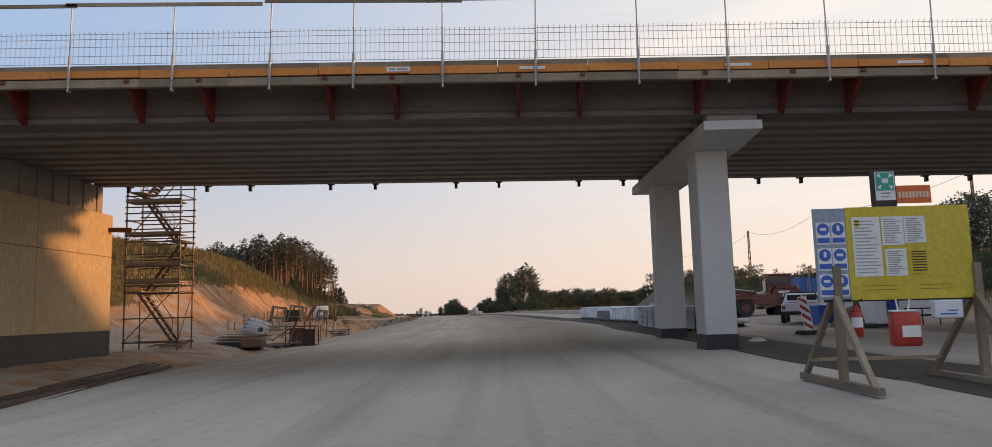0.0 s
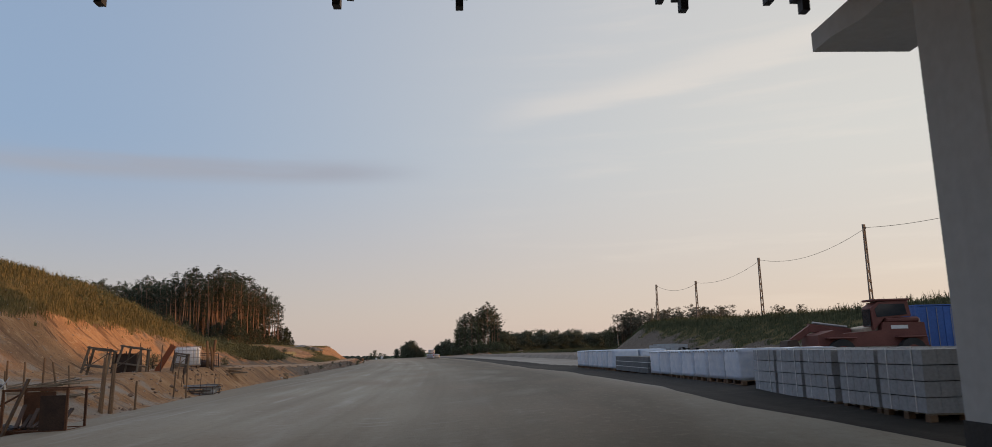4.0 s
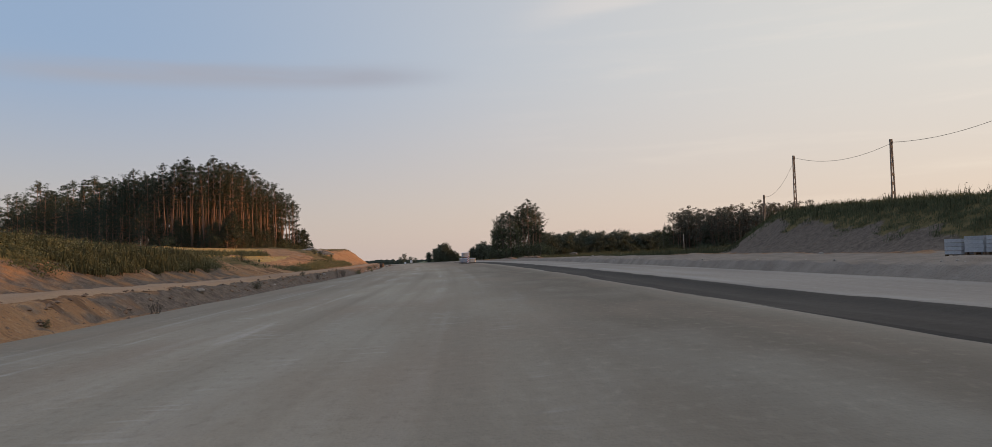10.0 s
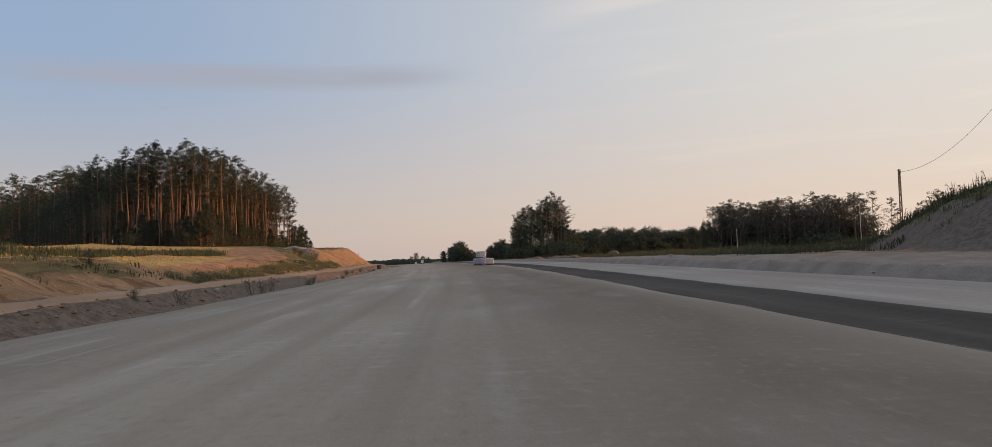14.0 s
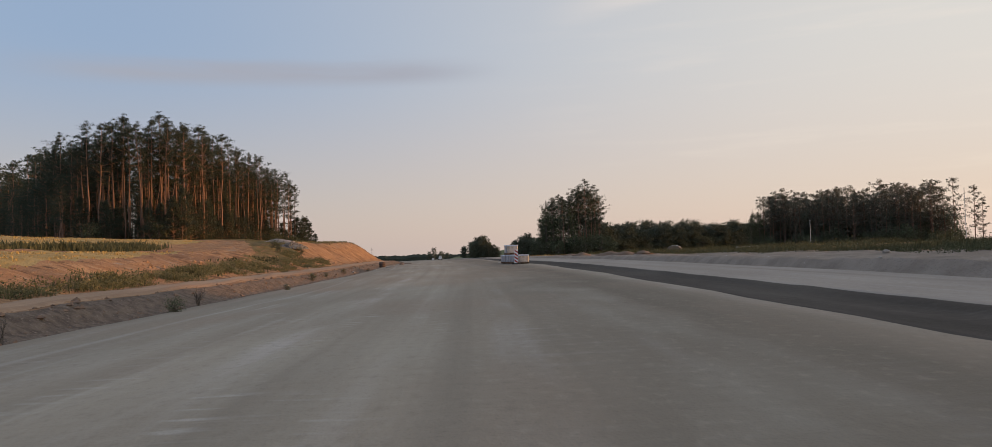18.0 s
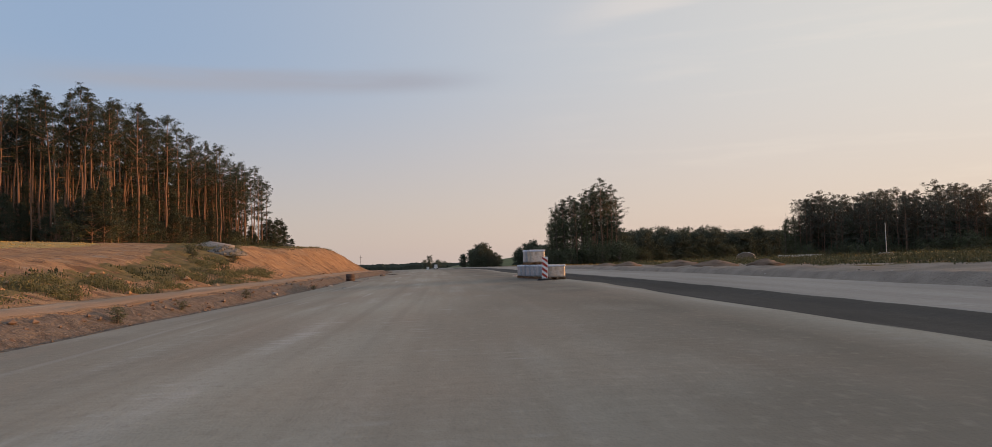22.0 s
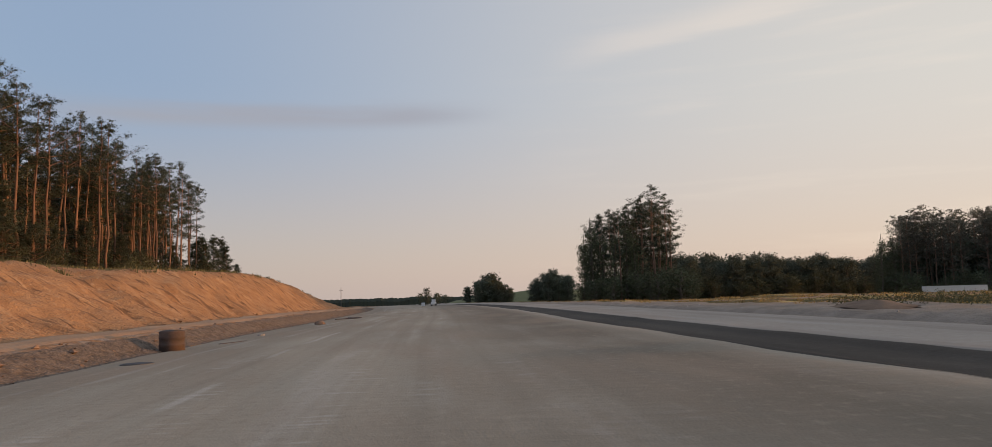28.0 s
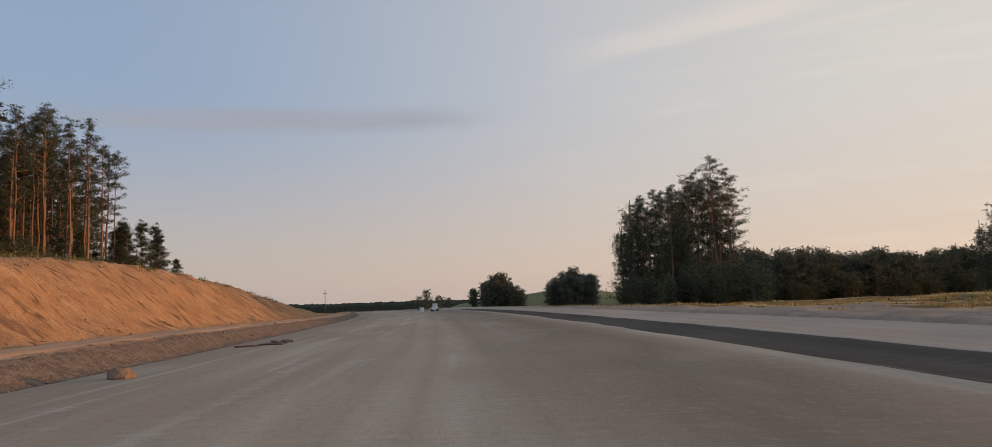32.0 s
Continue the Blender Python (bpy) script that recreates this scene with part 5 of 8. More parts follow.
def rank_patch(u, y):
    """Rank weed patches between the track and the path, thickest before the sand bank."""
    out = 0 * u
    for y0, s0, ry, rs in ((200, 15.4, 4.5, 1.3), (193, 16.2, 5.0, 1.8), (184, 15.6, 5.0, 1.5), (174, 15.0, 6.0, 1.2), (163, 15.0, 5.0, 1.2), (150, 14.6, 6.0, 0.9), (197, 18.6, 5.0, 1.2), (138, 14.4, 6.0, 1.0), (190, 14.6, 9.0, 1.0), (168, 16.2, 7.0, 1.1), (156, 15.4, 7.0, 1.2), (144, 15.0, 5.0, 1.2), (130, 14.8, 5.0, 1.2)):
        out = np.maximum(out, 1 - ((y - y0) / ry) ** 2 - ((-u - s0) / rs) ** 2)
    return np.clip(out * 1.4 + 0.5 * wave(u, y, 2.2, 77) * (out > 0), 0, 1) * smooth(wave(u * 1.5, y, 5, 78), -0.45, 0.15)


tufts("verge_weeds", spots_where(11000, 86, -21, -13.2, 124, 207, rank_patch), 0.1, 0.5, 9, "rank_weeds", "rank dusty green weeds before the sand bank", 0.011)


def weed_clumps(name, spots, low, high, leaves, mat, label):
    """Soft bushy weeds: many low mounds of small leaves, joined."""
    r = np.random.RandomState(len(spots))
    at = np.array(spots)
    z = height(at[:, 0] - curve(at[:, 1]), at[:, 1])
    n = len(at) * leaves
    size = np.repeat(r.uniform(low, high, len(at)), leaves)
    core = np.repeat(np.c_[at, z], leaves, 0) + r.normal(0, 1, (n, 3)) * (size * 0.5)[:, None] * (1, 1, 0.45)
    core[:, 2] = np.maximum(core[:, 2] + size * 0.5, np.repeat(z, leaves) + 0.01)
    a, b = r.normal(0, 1, (n, 3)), r.normal(0, 1, (n, 3))
    a /= np.linalg.norm(a, axis=1)[:, None]
    b = np.cross(a, b)
    b /= np.linalg.norm(b, axis=1)[:, None]
    w = r.uniform(0.025, 0.07, n)[:, None]
    co = np.stack([core + a * w, core + b * w * 0.5, core - a * w, core - b * w * 0.5], 1).reshape(-1, 3)
    me = bpy.data.meshes.new(name)
    me.from_pydata(co.tolist(), [], np.arange(4 * n).reshape(-1, 4).tolist())
    me.materials.append(M[mat])
    return tagged(new(name, me), label, "weeds", kind="stuff")


weed_clumps("verge_weeds", spots_where(9000, 99, -21, -13.2, 124, 207, rank_patch), 0.15, 0.5, 26, "rank_weeds", "soft bushy clumps of dusty green weeds before the sand bank")
weed_clumps("hill_weeds", spots_where(4500, 103, 19.5, 42, 140, 225, lambda u, y: smooth(wave(u, y, 11, 91), -0.4, 0.3)), 0.25, 0.75, 24, "dark_weeds", "low bushy green weeds on the ground past the bank")
weed_clumps("hill_weeds", spots_where(4200, 105, -25, -13.0, 62, 112, lambda u, y: is_grass(u + 0.7, y) * smooth(wave(u, y, 5, 106), -0.3, 0.3)), 0.2, 0.6, 30, "dark_weeds", "bushy green weeds scattered over the sandy bank")
weed_clumps("hill_weeds", spots_where(1500, 100, -21, -15.0, 84, 110, lambda u, y: smooth(wave(u, y, 4, 92), -0.55, 0.1)), 0.3, 0.75, 40, "dark_weeds", "bushy green weeds where the bank runs out")
tufts("hedge_weeds", spots_where(9000, 79, -33, -24, 116, 184, is_hedge), 0.3, 0.8, 9, "dark_weeds", "rank green growth on the step behind the field", 0.025)
tufts("bank_grass", spots_where(3000, 77, -30, -17, 218, 315, lambda u, y: is_grass(u, y) * 0.7), 0.12, 0.35, 5, "weeds", "thin dry grass along the top of the sand bank", 0.03)

tufts("bank_grass", spots_where(9000, 96, -26, -12, 205, 325, lambda u, y: (np.abs(-u - table(late(y), RIDGE_S) - 0.3) < 0.9) * smooth(wave(u, y, 5, 97), -0.25, 0.35)), 0.12, 0.5, 8, "rank_weeds", "ragged grass and roots along the lip of the sand bank", 0.016)


def clods(name, spots, low, high, mat, label):
    """Broken lumps of soil, joined."""
    r = random.Random(len(spots))
    verts, faces = [], []
    sx, sy = np.array(spots).T
    zs = height(sx - curve(sy), sy).tolist()
    shape = ((1, 0, 0), (0, 1, 0), (-1, 0, 0), (0, -1, 0), (0.2, 0.1, 0.8), (0, 0, -0.6))
    for (x, y), z in zip(spots, zs):
        s, a = low + (high - low) * r.random() ** 3, r.uniform(0, 6.28)
        i, c, d = len(verts), math.cos(a), math.sin(a)
        for p, q, h in shape:
            p, q = p * s * r.uniform(0.7, 1.4), q * s * r.uniform(0.7, 1.3)
            verts.append((x + p * c - q * d, y + p * d + q * c, z + h * s * r.uniform(0.6, 1.1)))
        for k in range(4):
            faces += [(i + k, i + (k + 1) % 4, i + 4), (i + (k + 1) % 4, i + k, i + 5)]
    me = bpy.data.meshes.new(name)
    me.from_pydata(verts, [], faces)
    me.materials.append(M[mat])
    return tagged(new(name, me), label, "soil clods", kind="stuff")


M["clod"] = material("brown_clod", (0.15, 0.095, 0.065), (0.3, 0.2, 0.135), 0.95, 2.0, 14, 0.6)
clods("soil_clods", spots_where(5000, 81, -11.5, -7.3, 40, 300, lambda u, y: (-u > left_edge(y) + 0.1) * (-u < left_edge(y) + 1.9) * (1 - 0.75 * smooth(y, 185, 205))), 0.02, 0.14, "clod", "brown clods of soil along the roadside bank")
M["sand_lump"] = material("orange_sand", (0.33, 0.19, 0.1), (0.45, 0.275, 0.15), 0.95, 2.0, 14, 0.6)
clods("soil_clods", spots_where(2600, 98, -18, -11, 200, 330, lambda u, y: np.exp(-((-u - table(late(y), TOE_S) - 0.5) / 0.7) ** 2)), 0.02, 0.17, "sand_lump", "lumps of orange sand fallen to the toe of the bank")
clods("soil_clods", spots_where(700, 101, -20, -13.4, 150, 207, lambda u, y: smooth(wave(u, y, 6, 102), -0.1, 0.3)), 0.04, 0.3, "sand_lump", "pale lumps of sand between the weeds")
clods("soil_clods", spots_where(700, 82, 13.8, 17.0, 55, 300, lambda u, y: (u - right_shift(y) > 15.4) * (u - right_shift(y) < 16.8) * 1.0), 0.015, 0.09, "rubble", "small grey stones along the bank of the second carriageway")
clods("soil_clods", spots_where(1600, 83, -20, -8, 28, 62, lambda u, y: (-u > left_edge(y) + 0.3) * 1.0), 0.01, 0.07, "rubble", "small clods and stones strewn on the sand")
clods("gravel_lumps", spots_where(3500, 84, 7.2, 10.4, 26, 200, lambda u, y: (u - right_shift(y) > 8.5) * (u - right_shift(y) < 10.5) * 1.0), 0.012, 0.07, "block_dark", "loose dark gravel lumps in the median strip")
clods("gravel_lumps", spots_where(3000, 94, 7.6, 10.8, 26, 260, lambda u, y: (np.abs(u - right_shift(y) - 8.45) < 0.22 + 0.2 * wave(u, y, 2.5, 95)) * 1.0), 0.01, 0.06, "rubble", "pale stones strewn along the ragged edge of the median")
for k, (x, y) in enumerate(spots_where(70, 85, -26, -15, 44, 100, lambda u, y: is_grass(u, y) * 0.8)[:14]):
    plant("bush", BUSH[k % 2], x, y, 0.25 + 0.06 * (k % 5), "small shrub among the weeds of the sandy bank", "shrubs on the banks", sink=0.35)

# ---- stair tower of scaffold tubes behind the abutment ----
def place(name, x, y, rz, label, category, group="", lift=0.0, z=None):
    """An Empty standing on the ground at x, y."""
    return blank(name, x, y, (ground_z(x, y) if z is None else z) + lift, rz, label, category, group)


def jitter(seed):
    r = random.Random(seed)
    return lambda a: r.uniform(-a, a)


def stair_tower():
    x0, x1, y0, y1, zb, top = -15.2, -13.05, 31.0, 32.3, 0.15, 7.6
    t = blank("stair_tower", (x0 + x1) / 2, (y0 + y1) / 2, zb, 0, "weathered steel scaffold stair tower on sand beside the abutment", "scaffold")
    w, d, h = (x1 - x0) / 2, (y1 - y0) / 2, top - zb
    for sx in (-w, w):
        for sy in (-d, d):
            standard = part("standard", rod((sx, sy, -0.1), (sx, sy, h), 0.034, sides=8), "scaffold", t)
            part("base_plate", box(sx - 0.08, sx + 0.08, sy - 0.08, sy + 0.08, -0.12, -0.09), "rust", standard)
    rails = [0.35, 1.3, 2.3, 2.6, 2.85, 3.35, 3.6, 3.85, 4.35, 4.6, 4.85, 5.2, 5.5, 5.75, 6.2, 6.65, 7.0]
    for z in rails:
        for sy in (-d, d):
            part("ledger", rod((-w - 0.08, sy, z), (w + 0.08, sy, z), 0.029), "scaffold", t)
    for z in (0.35, 2.3, 3.35, 4.35, 5.2, 6.2, 7.1):
        for sx in (-w, w):
            part("transom", rod((sx, -d - 0.06, z + 0.04), (sx, d + 0.06, z + 0.04), 0.027), "scaffold", t)
    part("brace", rod((w, -d, 0.4), (w, d, 2.3), 0.02), "scaffold", t)
    part("brace", rod((w, d, 2.3), (w, -d, 4.3), 0.02), "scaffold", t)
    for z in (2.72, 3.4, 4.62, 5.95):
        part("toe_board", box(-w - 0.05, w + 0.05, -d - 0.055, -d - 0.03, z, z + 0.13), "plank", t)
        for yy in (-d + 0.2, -d + 0.5):
            part("deck_board", box(-w, w, yy - 0.13, yy + 0.13, z - 0.02, z + 0.02), "plank", t)
    part("brace", rod((-w, -d, 4.4), (w, -d, 6.9), 0.022), "scaffold", t)
    part("brace", rod((-w, -d, 0.4), (w, -d, 2.6), 0.022), "scaffold", t)
    # landings and zigzag flights
    for k, z in enumerate((2.3, 4.3, 6.3)):
        side = w - 0.32 if k % 2 == 1 else -w + 0.32
        for j in range(3):
            yy = -d + 0.22 + 0.42 * j
            part("landing_board", box(side - 0.3, side + 0.3, yy - 0.2, yy + 0.2, z + 0.05, z + 0.09), "plank", t)
    for k in range(4):
        za, zc = 0.35 + 2.0 * k, 2.3 + 2.0 * k
        if k == 3:
            zc = h - 0.1
        xa, xb = (w - 0.25, -w + 0.5) if k % 2 == 0 else (-w + 0.5, w - 0.25)
        if k == 3:
            xb = xa + (xb - xa) * 0.6
        sy = -0.3 if k % 2 == 0 else 0.28
        flight = part("stair_flight", beam((xa, sy - 0.27, za), (xb, sy - 0.27, zc), 0.03, 0.1), "scaffold", t)
        part("stringer", beam((xa, sy + 0.27, za), (xb, sy + 0.27, zc), 0.03, 0.1), "scaffold", flight)
        n = 9
        for j in range(n):
            f = (j + 0.5) / n
            cx, cz = xa + (xb - xa) * f, za + (zc - za) * f
            part("tread", box(cx - 0.11, cx + 0.11, sy - 0.26, sy + 0.26, cz - 0.015, cz + 0.015), "scaffold", flight)
        rail = rod((xa, sy - 0.3, za + 0.95), (xb, sy - 0.3, zc + 0.95), 0.017)
        rod((xa, sy - 0.3, za), (xa, sy - 0.3, za + 0.95), 0.015, bm=rail)
        rod((xb, sy - 0.3, zc), (xb, sy - 0.3, zc + 0.95), 0.015, bm=rail)
        rod((xa, sy - 0.3, za + 0.5), (xb, sy - 0.3, zc + 0.5), 0.013, bm=rail)
        part("handrail", rail, "scaffold", flight)
    part("sole_board", box(-w - 0.3, w + 0.3, -d - 0.14, -d + 0.12, -0.2, -0.12), "plank", t)
    part("sole_board", box(-w - 0.2, w + 0.3, d - 0.12, d + 0.14, -0.2, -0.12), "plank", t)


stair_tower()


# ---- information board on trestles ----
def info_board():
    by, x0, x1, z0, z1 = 12.3, 4.25, 6.5, 1.44, 2.78
    g = float(rise(by) + bank(5.4 - curve(by))) + 0.015
    b = blank("notice_board", (x0 + x1) / 2, by, g, 0, "yellow site notice board with papers on timber trestles", "sign")
    w, h0, h1 = (x1 - x0) / 2, z0 - g, z1 - g
    for sx in (-w + 0.22, w - 0.02):
        tr = part("trestle", beam((sx, -1.15, 0.05), (sx, 1.3, 0.05), 0.1, 0.1), "plank", b)
        part("upright", beam((sx + 0.06, 0.0, 0.05), (sx + 0.06, 0.0, h0 + 0.5), 0.11, 0.09), "plank", tr)
        part("strut", beam((sx, -1.0, 0.08), (sx + 0.02, -0.03, h0 + 0.05), 0.08, 0.07), "plank", tr)
        part("strut", beam((sx, 1.15, 0.08), (sx + 0.02, 0.06, h0 + 0.05), 0.08, 0.07), "plank", tr)
    part("tie_bar", beam((-w + 0.2, 0.9, 0.32), (w - 0.05, 0.9, 0.32), 0.05, 0.05), "plank", b)
    part("cross_bar", beam((-w + 0.1, 0.03, h0 + 0.02), (w - 0.05, 0.03, h0 + 0.02), 0.05, 0.08), "dark_steel", b)
    panel = part("panel", box(-w + 0.47, w, -0.012, 0.012, h0, h1, 0.003), "yellow", b, "yellow sheet")
    left = part("side_panel", box(-w, -w + 0.466, -0.012, 0.012, h0 + 0.02, h1 - 0.01, 0.003), "grey_sheet", b, "blue-grey sheet with blue safety pictograms")
    for r in range(3):
        for c in range(2):
            cx, cz = -w + 0.135 + 0.215 * c, h1 - 0.36 - 0.375 * r
            card = part("pictogram", box(cx - 0.1, cx + 0.1, -0.019, -0.015, cz - 0.17, cz + 0.15), "paper", left)
            disc = bmesh.new()
            bmesh.ops.create_cone(disc, cap_ends=True, segments=20, radius1=0.088, radius2=0.088, depth=0.004, matrix=Matrix.Translation((cx, -0.022, cz + 0.05)) @ Matrix.Rotation(math.pi / 2, 4, "X"))
            part("disc", disc, "blue", card, "blue round safety mark")
            part("bar", box(cx - 0.088, cx + 0.088, -0.024, -0.019, cz - 0.145, cz - 0.075), "blue", card)
            shape = box(cx - 0.02, cx + 0.02, -0.028, -0.025, cz + 0.02, cz + 0.1) if (r + c) % 2 else box(cx - 0.045, cx + 0.045, -0.028, -0.025, cz + 0.03, cz + 0.07)
            part("mark", shape, "paper", card)

    def paper(u0, u1, v0, v1, lines, mat="paper", ink="ink", head=None):
        """A sheet pinned to the board, given as fractions of the board from its top left corner."""
        a0, a1 = -w + u0 * 2 * w, -w + u1 * 2 * w
        c1, c0 = h1 - v0 * (h1 - h0), h1 - v1 * (h1 - h0)
        s = part("sheet", box(a0, a1, -0.019, -0.015, c0, c1), mat, panel)
        n = lines
        rr = random.Random(int(u0 * 1000 + v0 * 77))
        bars = bmesh.new()
        for k in range(n):
            zc = c1 - (k + 1.2) / (n + 1.4) * (c1 - c0)
            box(a0 + 0.03, a1 - 0.03 - rr.uniform(0, 0.35) * (a1 - a0) * (ink == "ink"), -0.0215, -0.0195, zc - 0.008, zc + 0.008, bm=bars)
        part("text_block", bars, ink, s)
        if head:
            part("heading", box(a0 + 0.04, a0 + 0.11, -0.0215, -0.0195, c1 - 0.14, c1 - 0.04), head, s)

    paper(0.245, 0.425, 0.11, 0.75, 16, head="yellow")
    paper(0.435, 0.575, 0.11, 0.42, 11)
    paper(0.58, 0.715, 0.11, 0.4, 11)
    paper(0.445, 0.58, 0.46, 0.75, 11)
    t2 = (0.6, 0.72, 0.46, 0.73)
    paper(*t2, 8, mat="yellow", ink="rubber")
    for k in range(2):
        bars = bmesh.new()
        for j in range(2):
            box(-w + 0.65 + 0.8 * k, -w + 1.15 + 0.8 * k, -0.0165, -0.0135, h0 + 0.2 - 0.06 * j, h0 + 0.205 - 0.06 * j, bm=bars)
        part("text_block", bars, "rust", panel)
    a0 = -w + 0.39 * 2 * w
    post = part("assembly_sign", box(a0, a0 + 0.36, -0.02, 0.012, h1 + 0.003, h1 + 0.53), "dark_steel", b, "green and white assembly point sign on a dark backing")
    part("sign_face", box(a0 + 0.06, a0 + 0.345, -0.026, -0.021, h1 + 0.09, h1 + 0.51), "paper", post)
    part("green_field", box(a0 + 0.075, a0 + 0.33, -0.031, -0.027, h1 + 0.235, h1 + 0.5), "green_sign", post)
    arrows = bmesh.new()
    cx, cz = a0 + 0.2025, h1 + 0.3675
    for k in range(4):
        a = math.pi / 4 + k * math.pi / 2
        prism([(cx + math.cos(a + e) * r, cz + math.sin(a + e) * r * 1.02) for e, r in ((-0.22, 0.145), (0.22, 0.145), (0, 0.07))], "y", -0.036, -0.032, arrows)
    box(cx - 0.045, cx + 0.045, -0.036, -0.032, cz - 0.03, cz + 0.04, bm=arrows)
    part("arrows", arrows, "paper", post)
    bars = box(a0 + 0.13, a0 + 0.27, -0.03, -0.0265, h1 + 0.185, h1 + 0.205)
    box(a0 + 0.13, a0 + 0.27, -0.03, -0.0265, h1 + 0.135, h1 + 0.15, bm=bars)
    part("text_block", bars, "ink", post)
    o = part("orange_sign", box(a0 + 0.365, a0 + 0.86, -0.02, -0.006, h1 + 0.04, h1 + 0.3), "orange_sheet", b, "orange plate with white lettering bars")
    letters = bmesh.new()
    for k in range(9):
        box(a0 + 0.39 + 0.05 * k, a0 + 0.425 + 0.05 * k, -0.0255, -0.0205, h1 + 0.12, h1 + 0.21, bm=letters)
    part("lettering", letters, "pale_print", o)
    # what hangs below the board
    def hang(x, name, label, category):
        return blank(name, x, by - 0.06, g + h0, 0, label, category)
    e = hang(4.25 + 0.5, "fire_extinguisher", "red fire extinguisher with a pale label hanging from the board", "extinguisher")
    body = bmesh.new()
    for za, zc, ra, rc in ((-0.52, -0.5, 0.06, 0.072), (-0.5, -0.16, 0.072, 0.072), (-0.16, -0.1, 0.072, 0.03), (-0.1, -0.06, 0.03, 0.03)):
        rod((0, 0, za), (0, 0, zc), ra, rc, 14, body)
    part("cylinder", body, "red", e, "", True)
    lab = bmesh.new()
    rod((0, 0, -0.38), (0, 0, -0.24), 0.074, sides=14, bm=lab)
    part("label_band", lab, "paper", e, "pale label")
    part("valve", box(-0.03, 0.03, -0.03, 0.03, -0.07, -0.03, 0.006), "dark_steel", e)
    part("lever", beam((-0.02, 0, -0.035), (0.1, 0, 0.02), 0.02, 0.015), "dark_steel", e)
    part("hose", rod((0.03, -0.02, -0.05), (0.09, -0.02, -0.32), 0.011), "rubber", e)
    c = hang(5.42, "canister", "red plastic canister with a white label hanging by a cord", "canister")
    can = box(-0.2, 0.2, -0.09, 0.09, -0.66, -0.18, 0.03)
    part("body", can, "red", c, "", True)
    part("label_plate", box(-0.09, 0.17, -0.097, -0.091, -0.53, -0.37), "paper", c)
    part("lid", box(-0.19, 0.17, -0.07, 0.07, -0.18, -0.15, 0.01), "paper", c)
    part("cord", rod((-0.08, 0, -0.16), (-0.1, 0, 0.0), 0.012), "paper", c)
    part("cord", rod((0.06, 0, -0.16), (0.1, 0, 0.0), 0.012), "paper", c)
    f = hang(6.03, "first_aid_box", "small pale blue box hanging under the board", "box")
    part("body", box(-0.2, 0.2, -0.07, 0.05, -0.28, -0.03, 0.015), "plastic", f)
    pr = box(-0.13, 0.1, -0.076, -0.071, -0.23, -0.21)
    box(-0.02, 0.12, -0.076, -0.071, -0.18, -0.165, bm=pr)
    part("text_block", pr, "blue", f)


M["orange_sheet"] = material("orange_print", (0.62, 0.13, 0.03), (0.68, 0.16, 0.04), 0.6, 2, 20, 0.0)
M["pale_print"] = material("pale_print", (0.72, 0.5, 0.38), (0.76, 0.54, 0.42), 0.6, 2, 20, 0.0)
M["orange_steel"] = material("faded_orange_steel", (0.26, 0.07, 0.025), (0.36, 0.11, 0.04), 0.7, 2, 18, 0.2)
M["cover"] = material("dark_tarpaulin", (0.025, 0.025, 0.027), (0.05, 0.048, 0.045), 0.6, 2, 12, 0.5)
M["sack"] = material("white_sack", (0.6, 0.6, 0.58), (0.7, 0.7, 0.68), 0.8, 3, 18, 0.4)
M["dusty_plastic"] = material("dusty_plastic", (0.33, 0.33, 0.32), (0.47, 0.46, 0.44), 0.6, 2, 15, 0.2)
M["heap"] = material("brown_spoil", (0.13, 0.085, 0.055), (0.2, 0.13, 0.085), 0.95, 2, 14, 0.8)
M["mat_far_tree"] = leaf_material("far_foliage", (0.05, 0.06, 0.045), (0.075, 0.085, 0.06), 0.1)
info_board()


def bars_bundle(name, p, q, n, seed, mat, label, radius=0.012, width=0.5, high=0.1):
    """A loose bundle of long reinforcing bars lying on the ground."""
    r = random.Random(seed)
    p, q = Vector(p), Vector(q)
    mid = (p + q) / 2
    t = place(name, mid.x, mid.y, 0, label, "steel bars", "rebar bundles at the road's edge")
    side = (q - p).cross(Vector((0, 0, 1))).normalized()
    for k in range(n):
        o0, o1 = r.uniform(-width, width), r.uniform(-width, width)
        f0, f1 = r.uniform(0, 0.12), r.uniform(0.86, 1)
        a, b = p.lerp(q, f0) + side * o0, p.lerp(q, f1) + side * (o0 * 0.6 + o1 * 0.4)
        za, zb2 = ground_z(a.x, a.y) + 0.03 + r.uniform(0, high), ground_z(b.x, b.y) + 0.03 + r.uniform(0, high)
        part("bar", rod((a.x - mid.x, a.y - mid.y, za - t.location.z), (b.x - mid.x, b.y - mid.y, zb2 - t.location.z), radius * r.uniform(0.8, 1.3), sides=5), mat, t)


M["rust_dark"] = material("dark_rusty_bar", (0.05, 0.035, 0.028), (0.11, 0.065, 0.045), 0.8, 3, 30, 0.3, spread=0.3)
bars_bundle("rebar_bundle", (-9.6, 14.5, 0), (-10.6, 21.5, 0), 28, 1, "rust_dark", "rusty reinforcing bars lying in a bundle beside the road", 0.018, 0.6)
bars_bundle("rebar_bundle", (-10.3, 18.5, 0), (-11.3, 26.0, 0), 24, 2, "rust_dark", "rusty reinforcing bars lying in a bundle beside the road", 0.018, 0.55)


